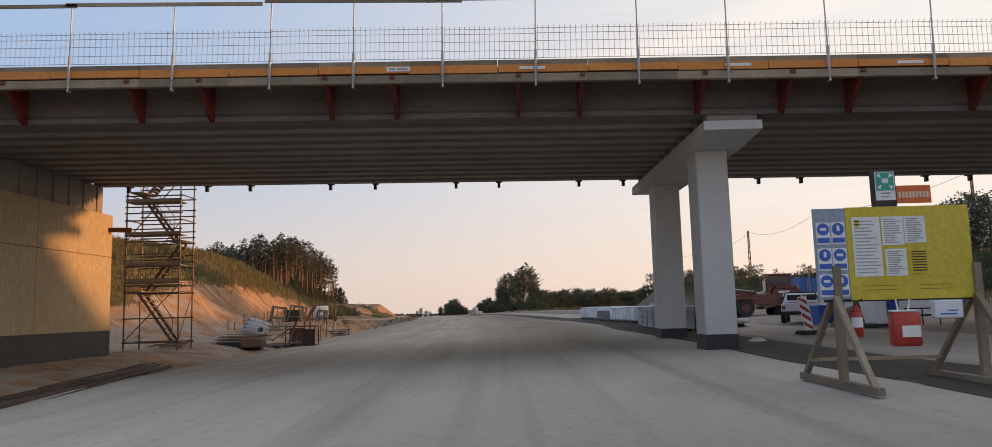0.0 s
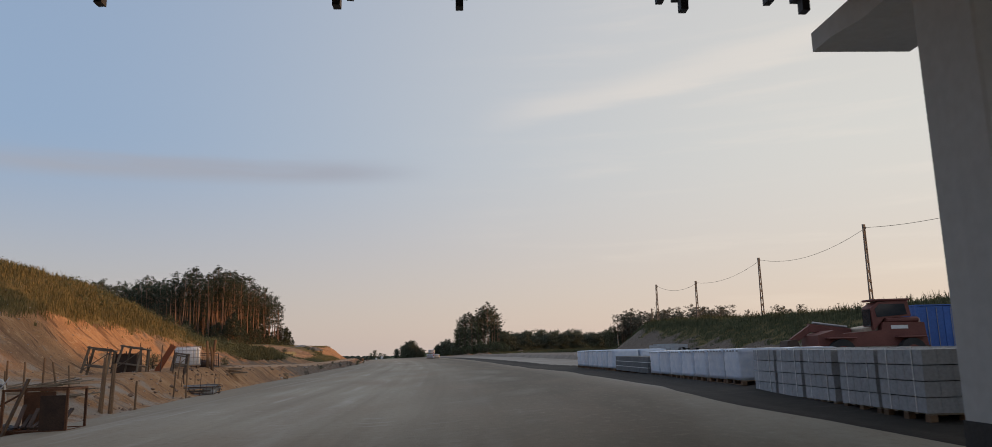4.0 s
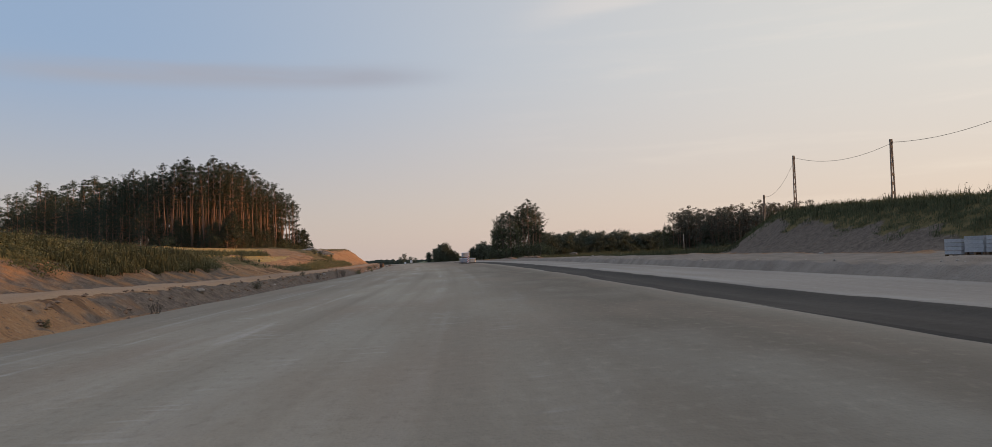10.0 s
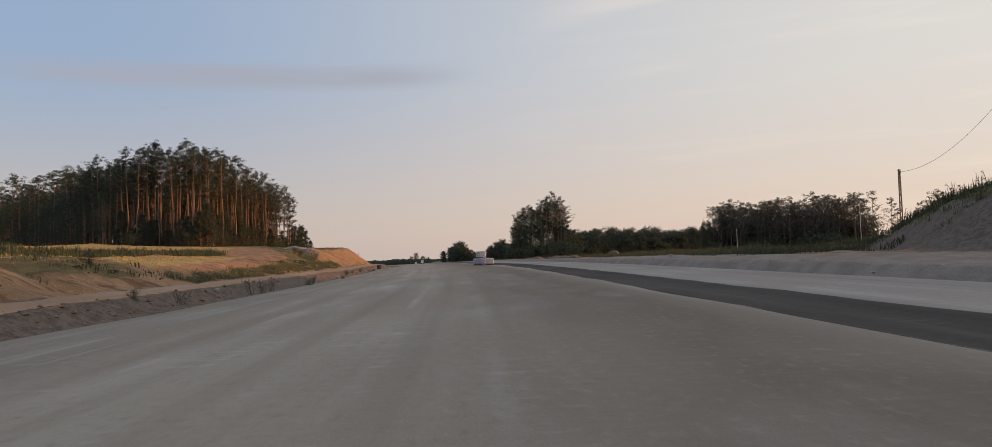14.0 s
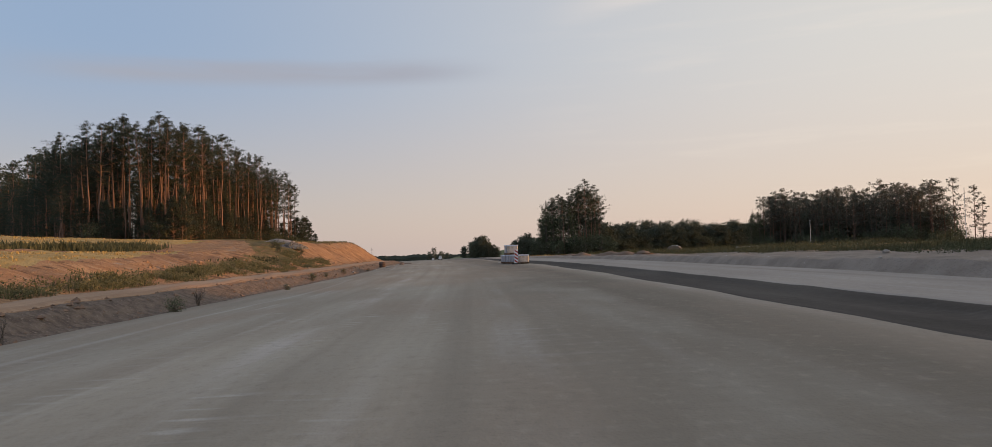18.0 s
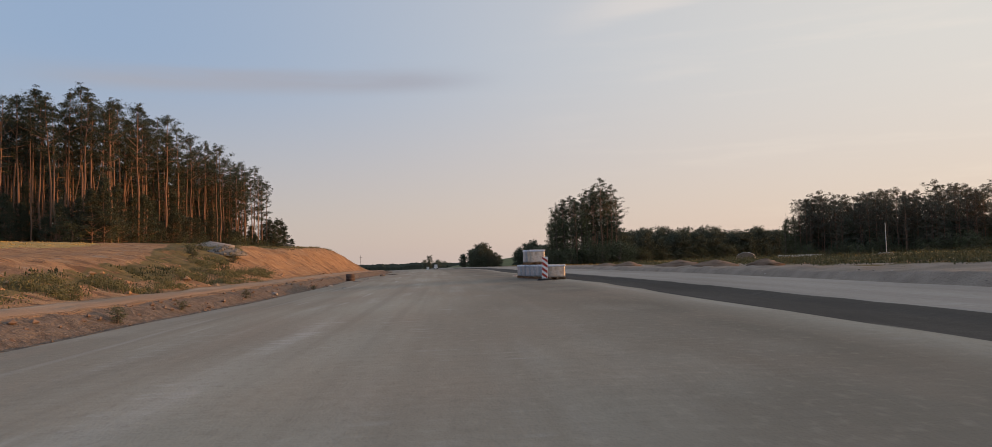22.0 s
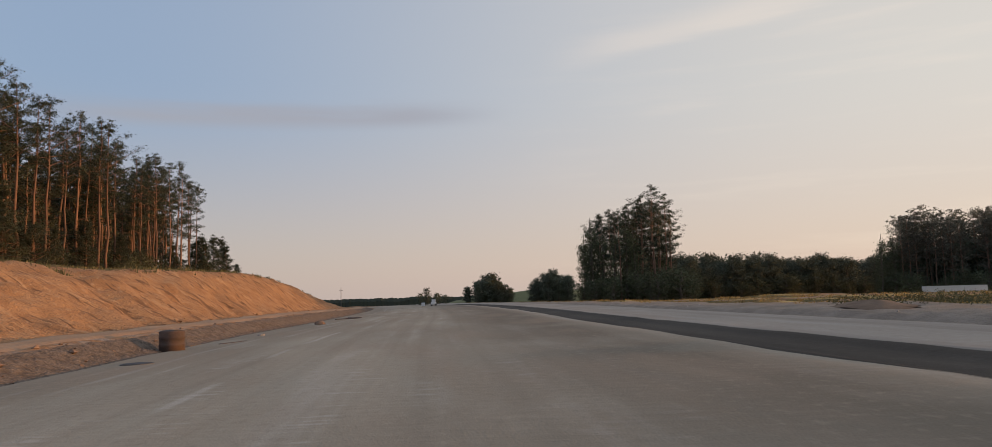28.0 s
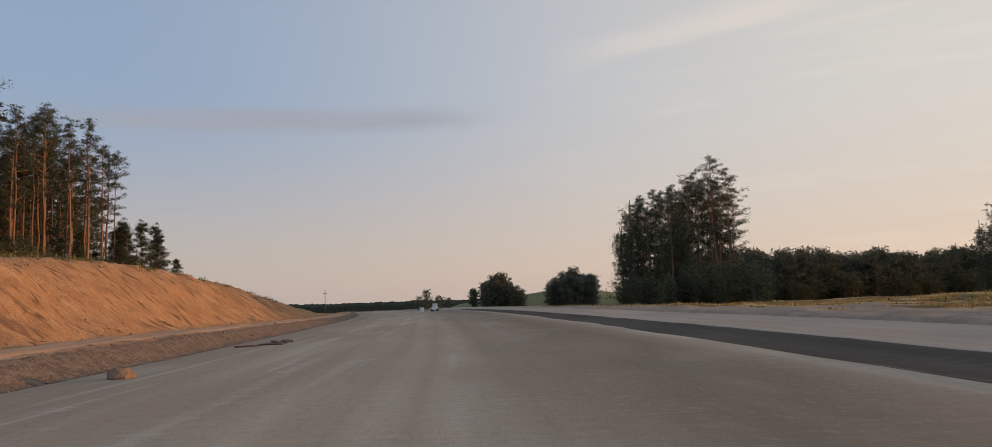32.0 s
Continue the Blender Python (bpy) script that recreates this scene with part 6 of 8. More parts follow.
# ---- clutter on the sand on the left ----
def plank_pile():
    t = place("plank_pile", -12.0, 35.3, 8, "low pile of grey planks with a dark cover", "planks")
    r = random.Random(4)
    part("cover", box(-1.0, 0.95, -0.7, 0.7, -0.1, 0.22, 0.04), "cover", t, "dark tarpaulin")
    for k in range(14):
        a, z = r.uniform(-14, 14), 0.24 + 0.05 * (k % 4) + 0.012 * k
        y = -0.6 + 0.09 * k
        l = r.uniform(0.8, 1.3)
        dx, dy = math.cos(radians(a)) * l, math.sin(radians(a)) * l
        cx = r.uniform(-0.25, 0.25)
        part("plank", beam((cx - dx, y - dy, z), (cx + dx, y + dy, z + r.uniform(-0.05, 0.05)), 0.13, 0.03), "plank", t)
    part("board", box(0.15, 1.05, -0.98, -0.92, -0.02, 0.34), "timber", t, "brown board leaning on the pile")
    part("plank", beam((0.3, -1.1, 0.06), (2.7, -1.0, 0.14), 0.14, 0.06), "plank", t)


plank_pile()
r60 = random.Random(60)


def loose_plank(x, y, length, ang, mat="plank", tip=0.0, label="weathered grey plank lying on the sand"):
    t = place("plank", x, y, ang, label, "plank", "loose planks on the sand")
    part("board", beam((-length / 2, 0, 0.05), (length / 2, 0, 0.06 + tip), 0.14, 0.035), mat, t)


for k in range(16):
    loose_plank(-13.4 + r60.uniform(-0.9, 1.8), 43.2 + r60.uniform(-1.5, 1.7), r60.uniform(1.2, 2.6), r60.uniform(-30, 30), tip=r60.uniform(0, 0.3))
for k in range(9):
    loose_plank(-13.6 + r60.uniform(-1.2, 0.6), 33.4 + r60.uniform(-1.0, 1.6), r60.uniform(0.8, 1.8), r60.uniform(-60, 60), tip=r60.uniform(0, 0.15))
for k in range(10):
    loose_plank(-13.1 + r60.uniform(-0.35, 0.45), 61.9 + r60.uniform(-0.7, 0.9), r60.uniform(1.0, 1.8), r60.uniform(-18, 18), "timber" if k % 3 == 0 else "plank", label="plank of a loose heap on the sandy shelf")


def tipped_tank():
    t = place("tipped_tank", -12.9, 39.4, 25, "dusty milky plastic tank lying tipped on its side in the sand", "tank", lift=-0.12)
    m = Matrix.Rotation(radians(-38), 4, "X") @ Matrix.Rotation(radians(24), 4, "Y")
    body = box(-0.58, 0.58, -0.5, 0.5, 0.0, 1.0, 0.14)
    bmesh.ops.transform(body, matrix=m, verts=body.verts)
    part("shell", body, "dusty_plastic", t, "", True)
    for z in (0.25, 0.5, 0.75):
        rib = box(-0.6, 0.6, -0.52, 0.52, z - 0.02, z + 0.02, 0.015)
        bmesh.ops.transform(rib, matrix=m, verts=rib.verts)
        part("rib", rib, "steel", t)
    for sx in (-0.6, -0.2, 0.2, 0.6):
        rib = rod((sx, -0.53, 0.02), (sx, -0.53, 1.0), 0.015)
        bmesh.ops.transform(rib, matrix=m, verts=rib.verts)
        part("cage_bar", rib, "steel", t)
    cap = bmesh.new()
    rod((0.25, -0.54, 0.3), (0.25, -0.6, 0.3), 0.12, sides=14, bm=cap)
    bmesh.ops.transform(cap, matrix=m, verts=cap.verts)
    part("cap", cap, "rubber", t, "dark round opening")


tipped_tank()


def rusty_crate():
    t = place("steel_crate", -9.9, 37.6, 4, "rusty open steel crate with a plank leaning on it", "crate")
    w, d, h = 0.68, 0.5, 1.02
    for sx in (-w, w):
        for sy in (-d, d):
            part("corner_post", beam((sx, sy, 0), (sx, sy, h), 0.05, 0.05), "rust", t)
    for z in (0.08, h - 0.02):
        for sy in (-d, d):
            part("rail", beam((-w, sy, z), (w, sy, z), 0.05, 0.05), "rust", t)
        for sx in (-w, w):
            part("rail", beam((sx, -d, z), (sx, d, z), 0.05, 0.05), "rust", t)
    part("floor_plate", box(-w, w, -d, d, 0.03, 0.06), "rust", t)
    part("back_sheet", box(-w, 0.0, d - 0.02, d, 0.06, h - 0.1), "rust", t)
    part("side_sheet", box(0.1, w, -d + 0.01, -d + 0.03, 0.1, h - 0.15), "rust_dark", t)
    for k in range(8):
        part("scrap", beam((-w + 0.2 + 0.13 * k, -0.3 + r60.uniform(-0.1, 0.1), 0.15), (-w + 0.1 + 0.15 * k, 0.3, 0.3 + r60.uniform(0, 0.4)), 0.08, 0.05), "rust_dark", t)
    part("plank", beam((-0.55, -0.72, 0.0), (-0.2, -0.45, 1.25), 0.2, 0.04), "timber", t, "brown leaning plank")
    part("bar", rod((-w - 0.7, -0.3, 0.35), (-w + 0.05, 0.2, 0.9), 0.025), "rust", t)


rusty_crate()
pit = place("rubble_patch", -11.2, 37.6, 0, "dark wet rubble and scrap between tank and crate", "rubble")
bm = bmesh.new()
for k in range(45):
    x, y, s = r60.uniform(-0.75, 0.6), r60.uniform(-0.8, 0.8), r60.uniform(0.05, 0.16)
    bmesh.ops.create_icosphere(bm, subdivisions=1, radius=s, matrix=Matrix.Translation((x, y, 0.04)) @ Matrix.Rotation(r60.uniform(0, 3), 4, "Z") @ Matrix.Diagonal((1.4, 0.8, 0.6, 1)))
part("lumps", bm, "cover", pit)


def stake(x, y, h, lean=0.0, mat="timber", label="rough wooden stake driven into the sand", group="stakes", r=0.035):
    t = place("stake", x, y, r60.uniform(0, 360), label, "stake", group)
    part("shaft", rod((0, 0, -0.2), (lean * h, 0, h), r, r * 0.85, 6), mat, t)


for k, x in enumerate((-16.2, -15.95, -15.5, -15.2, -14.75, -14.3, -13.5, -13.25)):
    stake(x, 45.0 + 0.3 * (k % 3), (0.75, 0.5, 0.85, 0.55, 0.8, 0.95, 0.85, 0.7)[k], (0.02, -0.05, 0.03, 0.0, 0.04, -0.02, 0.22, 0.3)[k])
stake(-11.3, 43.3, 1.62, 0.13, label="tall brown timber post leaning at the road's edge", r=0.075)
stake(-11.05, 43.4, 1.55, -0.04, label="tall brown timber post at the road's edge", r=0.07)
stake(-10.65, 44.2, 0.95, 0.1)
stake(-11.7, 50.2, 1.0, 0.05)
stake(-11.35, 50.6, 1.35, 0.06)


def steel_basket():
    t = place("steel_basket", -11.55, 52.9, 14, "low basket of bent steel bars holding grey bars and plastic", "basket")
    t.matrix_world = t.matrix_world @ Matrix.Diagonal((0.78, 1, 1, 1))
    for k in range(7):
        x = -1.0 + 0.33 * k
        for sy in (-0.3, 0.35):
            part("upright", rod((x, sy, -0.05), (x + r60.uniform(-0.06, 0.1), sy, 0.35 + (0.55 if (k + (sy > 0)) % 3 == 0 else r60.uniform(0, 0.15))), 0.016), "rust_dark", t)
    for z in (0.1, 0.34):
        for sy in (-0.3, 0.35):
            part("rail", rod((-1.05, sy, z), (1.05, sy, z), 0.014), "rust_dark", t)
    hoop = bmesh.new()
    for k in range(8):
        a, b2 = math.pi * k / 8, math.pi * (k + 1) / 8
        rod((1.0 + 0.18 * math.cos(a), -0.3, 0.34 + 0.1 * math.sin(a)), (1.0 + 0.18 * math.cos(b2), -0.3, 0.34 + 0.1 * math.sin(b2)), 0.014, bm=hoop)
    part("hoop", hoop, "rust_dark", t)
    for k in range(16):
        y, z = -0.2 + 0.11 * (k % 4) + r60.uniform(-0.02, 0.02), 0.06 + 0.12 * (k // 4)
        part("bar", beam((-0.95 + r60.uniform(0, 0.25), y, z), (0.75 + r60.uniform(-0.3, 0.3), y + r60.uniform(-0.04, 0.04), z + r60.uniform(-0.02, 0.04)), 0.07, 0.06), ("block", "scaffold", "steel")[k % 3], t)
    part("bag", box(0.12, 0.8, -0.2, 0.25, 0.02, 0.34, 0.08), "dusty_plastic", t)


steel_basket()


def steel_rack(x, y, rz, w=0.95, h=1.05):
    t = place("steel_rack", x, y, rz, "weathered tilted steel rack frame standing on the sandy shelf", "rack", "steel racks")
    t.matrix_world = t.matrix_world @ Matrix.Rotation(radians(8), 4, "Y") @ Matrix.Rotation(radians(-6), 4, "X")
    for sx in (-w / 2, w / 2):
        for sy in (-0.4, 0.4):
            part("leg", beam((sx, sy, -0.05), (sx * 0.85, sy * 0.8, h), 0.075, 0.075), "scaffold", t)
    for z in (0.3, h - 0.05):
        for sy in (-0.38, 0.38):
            part("rail", beam((-w / 2, sy, z), (w / 2, sy, z), 0.06, 0.06), "scaffold", t)
        part("side_rail", rod((-w / 2, -0.38, z), (-w / 2, 0.38, z), 0.024), "scaffold", t)
        part("side_rail", rod((w / 2, -0.38, z), (w / 2, 0.38, z), 0.024), "scaffold", t)
    part("brace", rod((-w / 2, -0.4, 0.05), (w / 2, -0.36, h - 0.1), 0.018), "scaffold", t)
    return t


steel_rack(-15.2, 51.2, 10)
steel_rack(-14.1, 51.8, -6)
steel_rack(-13.0, 54.2, 25, 0.6, 0.8)
for k in range(14):
    stake(-16.6 + 0.33 * k, 53.0 + r60.uniform(-0.7, 0.8), r60.uniform(0.7, 1.3), r60.uniform(-0.2, 0.2), "rust_dark" if k % 3 else "timber", "thin bar standing in a heap of scrap", "scrap bars", 0.025)
ob = place("leaning_board", -14.0, 55.0, -20, "orange board leaning among the scrap", "board")
part("board", beam((-0.35, 0, 0.0), (0.35, 0.2, 1.2), 0.05, 0.26), "orange_steel", ob)
ob = place("dark_bin", -14.6, 52.6, 5, "dark wooden box among the steel racks", "box")
part("body", box(-0.5, 0.5, -0.35, 0.35, 0, 0.75, 0.03), "rust_dark", ob)
part("lid", box(-0.54, 0.54, -0.39, 0.39, 0.755, 0.8, 0.01), "rust_dark", ob)


def cage_tank():
    t = place("cage_tank", -14.1, 58.3, 22, "white plastic liquid tank in a galvanised cage on a pallet", "tank", lift=0.02)
    w, d, z0, z1 = 0.61, 0.5, 0.16, 1.05
    part("bottle", box(-w + 0.03, w - 0.03, -d + 0.03, d - 0.03, z0, z1 - 0.03, 0.07), "plastic", t, "milky plastic bottle", True)
    cap = bmesh.new()
    rod((0, 0, z1 - 0.04), (0, 0, z1 + 0.03), 0.11, sides=14, bm=cap)
    part("cap", cap, "rubber", t)
    for k in range(8):
        x = -w + 2 * w * k / 7
        for sy in (-d, d):
            part("cage_bar", rod((x, sy, z0), (x, sy, z1), 0.011), "steel", t)
    for k in range(6):
        z = z0 + (z1 - z0) * k / 5
        for sy in (-d, d):
            part("cage_hoop", rod((-w, sy - 0.012, z), (w, sy - 0.012, z), 0.011), "steel", t)
        for sx in (-w, w):
            part("cage_hoop", rod((sx, -d, z), (sx, d, z), 0.011), "steel", t)
    for sx in (-0.5, 0, 0.5):
        part("pallet_runner", box(sx - 0.06, sx + 0.06, -d, d, 0, 0.11), "timber", t)
    part("pallet_deck", box(-w, w, -d, d, 0.11, 0.15), "plank", t)


cage_tank()
for x, h, ln in ((-13.1, 1.5, -0.12), (-13.25, 1.35, 0.1), (-13.0, 1.2, -0.2)):
    stake(x, 58.9, h, ln, "timber", "brown board standing on end beside the tank", "boards beside the tank", 0.07)


def wire_crate():
    t = place("wire_crate", -13.98, 60.6, 3, "dark wire mesh crate on the sandy shelf", "crate")
    w, d, h = 0.58, 0.45, 0.75
    for sx in (-w, w):
        for sy in (-d, d):
            part("post", beam((sx, sy, 0), (sx, sy, h), 0.04, 0.04), "dark_steel", t)
    for z in (0.05, h):
        for sy in (-d, d):
            part("rail", beam((-w, sy, z), (w, sy, z), 0.035, 0.035), "dark_steel", t)
        for sx in (-w, w):
            part("rail", beam((sx, -d, z), (sx, d, z), 0.035, 0.035), "dark_steel", t)
    for sy in (-d, d):
        mesh = bmesh.new()
        for k in range(1, 12):
            rod((-w + 2 * w * k / 12, sy, 0.05), (-w + 2 * w * k / 12, sy, h), 0.006, sides=4, bm=mesh)
        for k in range(1, 8):
            rod((-w, sy, h * k / 8), (w, sy, h * k / 8), 0.006, sides=4, bm=mesh)
        part("mesh_panel", mesh, "dark_steel", t)
    part("scrap", box(-0.4, 0.35, -0.3, 0.3, 0.06, 0.42, 0.1), "rust_dark", t)


wire_crate()


# ---- pallets of paving stone ----
def wrapped_mesh(w, d, h, seed, flutes=10):
    """A film-wrapped load: slightly bulging sides, rounded corners, folds, a puckered top."""
    r = random.Random(seed)
    bm = bmesh.new()
    bmesh.ops.create_cube(bm, size=1.0)
    bmesh.ops.subdivide_edges(bm, edges=bm.edges[:], cuts=7, use_grid_fill=True)
    ph = [r.uniform(0, 6.28) for _ in range(6)]
    for v in bm.verts:
        x, y, z = v.co * 2
        k = 1 - 0.03 * (abs(x) ** 6) * (abs(y) ** 6)
        ridge = 0.012 * math.sin(x * 7 + ph[0] + z * 2) + 0.012 * math.sin(y * 8 + ph[1] - z * 2)
        layer = -0.012 * math.cos(z * 3 * math.pi)
        sway = 1 + (ridge + layer) / 0.5 * 0.6
        top = 0.014 * math.sin(x * 5 + ph[2]) * math.sin(y * 5 + ph[3]) if z > 0.95 else 0
        v.co = Vector((x * w / 2 * k * sway, y * d / 2 * k * sway, h * (z + 1) / 2 + top - 0.02 * (abs(x) > 0.95 and z > 0.9)))
    return mesh_of("film_wrap", bm, "wrap", True)


def block_layer(w, d, h, nx, ny, mat):
    """One layer of tightly packed blocks, with a notch in its outline at every joint."""
    def side(p, q, n):
        out, e = [], 0.012
        inward = Vector((-(q - p).y, (q - p).x)).normalized() * 0.008
        for k in range(n):
            a, b = p.lerp(q, k / n), p.lerp(q, (k + 1) / n)
            along_ = (b - a).normalized() * e
            out += [tuple(a + (along_ if k else along_ * 0)), tuple(b - along_), tuple(b + inward)] if k < n - 1 else [tuple(a + along_), tuple(b)]
        return out
    c = [Vector((-w / 2, -d / 2)), Vector((w / 2, -d / 2)), Vector((w / 2, d / 2)), Vector((-w / 2, d / 2))]
    outline = []
    for k, n_ in enumerate((nx, ny, nx, ny)):
        outline += side(c[k], c[(k + 1) % 4], n_)[:-1]
    return mesh_of("block_layer", prism(outline, "z", 0, h - 0.014), mat)


def cube_mesh(name, x, y, z, mat, bevel=0.004):
    return mesh_of(name, box(-x / 2, x / 2, -y / 2, y / 2, 0, z, bevel), mat)


RUNNER, PALLET_BLOCK, DECK = cube_mesh("pallet_runner", 0.1, 1.1, 0.022, "timber"), cube_mesh("pallet_block", 0.1, 0.12, 0.09, "timber"), cube_mesh("deck_board", 1.02, 0.1, 0.022, "plank")
WRAPS = [wrapped_mesh(1.06, 1.04, 0.86, k) for k in range(4)]
LOW_WRAPS = [wrapped_mesh(1.0, 1.04, 0.62, 20 + k) for k in range(3)]
for me in LOW_WRAPS:
    me.materials[0] = M["film_grey"]
GREY_LAYER = block_layer(1.06, 1.06, 0.21, 5, 5, "block")
DARK_LAYER = block_layer(1.04, 1.2, 0.2, 5, 6, "block_dark")
FAR_LAYER = block_layer(1.06, 1.02, 0.155, 4, 5, "block")


def strap_y(w, d, h, at_y, mat="paper"):
    bm = bmesh.new()
    box(-w / 2 - 0.006, -w / 2 - 0.002, at_y - 0.011, at_y + 0.011, 0, h, bm=bm)
    box(w / 2 + 0.002, w / 2 + 0.006, at_y - 0.011, at_y + 0.011, 0, h, bm=bm)
    box(-w / 2 - 0.006, w / 2 + 0.006, at_y - 0.011, at_y + 0.011, h + 0.002, h + 0.006, bm=bm)
    return mesh_of("strap", bm, mat)


STRAPS = [strap_y(1.06, 1.06, 0.84, v) for v in (-0.3, 0.3)]
PRINT = mesh_of("print_mark", box(-0.536, -0.532, -0.06, 0.06, 0.775, 0.82), "ink")


def pallet_under(t):
    for x in (-0.46, 0, 0.46):
        put("pallet_runner", RUNNER, t, Matrix.Translation((x, 0, 0)))
        for y in (-0.48, 0, 0.48):
            put("pallet_block", PALLET_BLOCK, t, Matrix.Translation((x, y, 0.022)))
    for k in range(5):
        put("deck_board", DECK, t, Matrix.Translation((0, -0.48 + 0.24 * k, 0.112)))


def pallet(kind, x, y, rz, z=None, seed=0, group="", tall=1.0):
    r = random.Random(seed * 7 + int(y * 10))
    labels = {"wrap": ("pallet_of_stone", "white film-wrapped paving stones on a wooden pallet"),
              "grey": ("pallet_of_blocks", "four layers of grey paving blocks strapped on a wooden pallet"),
              "dark": ("stack_of_slabs", "low strapped stack of dark grey concrete slabs"),
              "low": ("pallet_of_stone", "film-wrapped stone pallet standing on the carriageway"),
              "beige": ("pallet_of_stone", "half-wrapped beige stone pallet on top of other pallets"),
              "far": ("pallet_of_blocks", "small grey paving blocks strapped on a wooden pallet")}
    name, label = labels[kind]
    t = blank(name, x, y, ground_z(x, y) + 0.03 if z is None else z, rz + r.uniform(-1.5, 1.5), label, "pallet", group)
    t.matrix_world = t.matrix_world @ Matrix.Diagonal((1, 1, tall, 1))
    if kind != "dark":
        pallet_under(t)
    if kind == "wrap":
        put("film_wrap", WRAPS[seed % 4], t, Matrix.Translation((0, 0, 0.14)))
        for k in range(5):
            put("print_mark", PRINT, t, Matrix.Translation((-0.012, -0.4 + 0.2 * k + r.uniform(-0.02, 0.02), 0.14)))
    elif kind in ("low", "beige"):
        put("film_wrap" if kind == "low" else "stone_load", LOW_WRAPS[seed % 3] if kind == "low" else BEIGE, t, Matrix.Translation((0, 0, 0.14)))
        put("top_cap", CAP, t, Matrix.Translation((0, 0, 0.66)))
    elif kind == "dark":
        for k in range(3):
            put("slab_layer", DARK_LAYER, t, Matrix.Translation((r.uniform(-0.01, 0.01), r.uniform(-0.015, 0.015), 0.08 + 0.2 * k)))
        for z2 in (0.26, 0.46):
            put("band", BAND, t, Matrix.Translation((0, 0, z2)))
        for yy in (-0.4, 0.4):
            put("bearer", BEARER, t, Matrix.Translation((0, yy, 0)))
    else:
        layer, h = (GREY_LAYER, 0.21) if kind == "grey" else (FAR_LAYER, 0.155)
        for k in range(4):
            put("block_layer", layer, t, Matrix.Translation((r.uniform(-0.008, 0.008), r.uniform(-0.008, 0.008), 0.136 + h * k)) @ Matrix.Rotation(radians(r.uniform(-0.7, 0.7)), 4, "Z"))
        if kind == "grey":
            for me in STRAPS:
                put("strap", me, t, Matrix.Translation((0, 0, 0.136)))
    return t


CAP = cube_mesh("top_cap", 1.04, 1.08, 0.1, "wrap", 0.03)
BEIGE = wrapped_mesh(1.0, 1.04, 0.62, 31)
BEIGE.materials[0] = M["film_stone"]
BEARER = cube_mesh("bearer", 1.0, 0.1, 0.08, "timber")
bm = bmesh.new()
for a in ((-0.528, 0.528, -0.608, -0.604), (-0.528, 0.528, 0.604, 0.608), (-0.528, -0.524, -0.608, 0.608), (0.524, 0.528, -0.608, 0.608)):
    box(*a, 0, 0.02, bm=bm)
BAND = mesh_of("band", bm, "paper")

ROW_GROUP = "pallets in the median"
n = 0
for row in (0, 1):
    for k in range(5):
        y = 29.75 + 1.14 * k + (0.12 if k > 1 else 0)
        pallet("grey", 6.32 + 1.12 * row, y, 0, z=0.43, seed=n, group=ROW_GROUP, tall=1.0)
        n += 1
    for k in range(7):
        pallet("wrap", 6.32 + 1.12 * row, 36.2 + 1.13 * k, 0, z=0.64 - 0.008 * k, seed=n, group=ROW_GROUP, tall=0.79)
        n += 1
    for k in range(8):
        pallet("wrap", 6.30 + 1.12 * row, 49.85 + 1.15 * k, 0, z=0.59 - 0.006 * k, seed=n, group=ROW_GROUP, tall=0.85)
        n += 1
for k in range(4):
    pallet("dark", 6.3, 44.35 + 1.27 * k, 0, z=0.6, seed=n + k, group=ROW_GROUP, tall=0.88)
for k in range(6):
    pallet("far", 17.3 - 0.04 * k, 79.15 + 1.22 * k, 3, seed=50 + k, group="pallets on the berm")
for k, (x, y) in enumerate(((17.0, 77.4), (17.15, 76.6), (17.5, 75.6))):
    t = place("drain_pipe", x, y, 80, "black plastic drain pipe lying on the berm", "pipe", "drain pipes")
    bm = bmesh.new()
    rod((-0.9, 0, 0.2), (0.9, 0, 0.2), 0.2, sides=16, bm=bm, caps=False)
    rod((-0.9, 0, 0.2), (0.9, 0, 0.2), 0.17, sides=16, bm=bm, caps=False)
    part("tube", bm, "rubber", t, "", True)
# the row of pallets standing on the carriageway
def row_spot(y):
    x = -5.35 - 0.28 * (y - 182.0)
    return x, float(rise(y) + bank(x - curve(y))) + 0.015


for k in range(7):
    y = 182.1 + 1.12 * k
    x, z = row_spot(y)
    pallet("low" if k else "beige", x, y, 12, z=z, seed=80 + k, group="pallets on the carriageway", tall=1.17)
for k, (kind, y) in enumerate((("beige", 186.3), ("low", 187.4))):
    x, z = row_spot(y)
    pallet(kind, x + 0.03, y, 12, z=z + 0.91, seed=95 + k, group="pallets on the carriageway", tall=1.3)


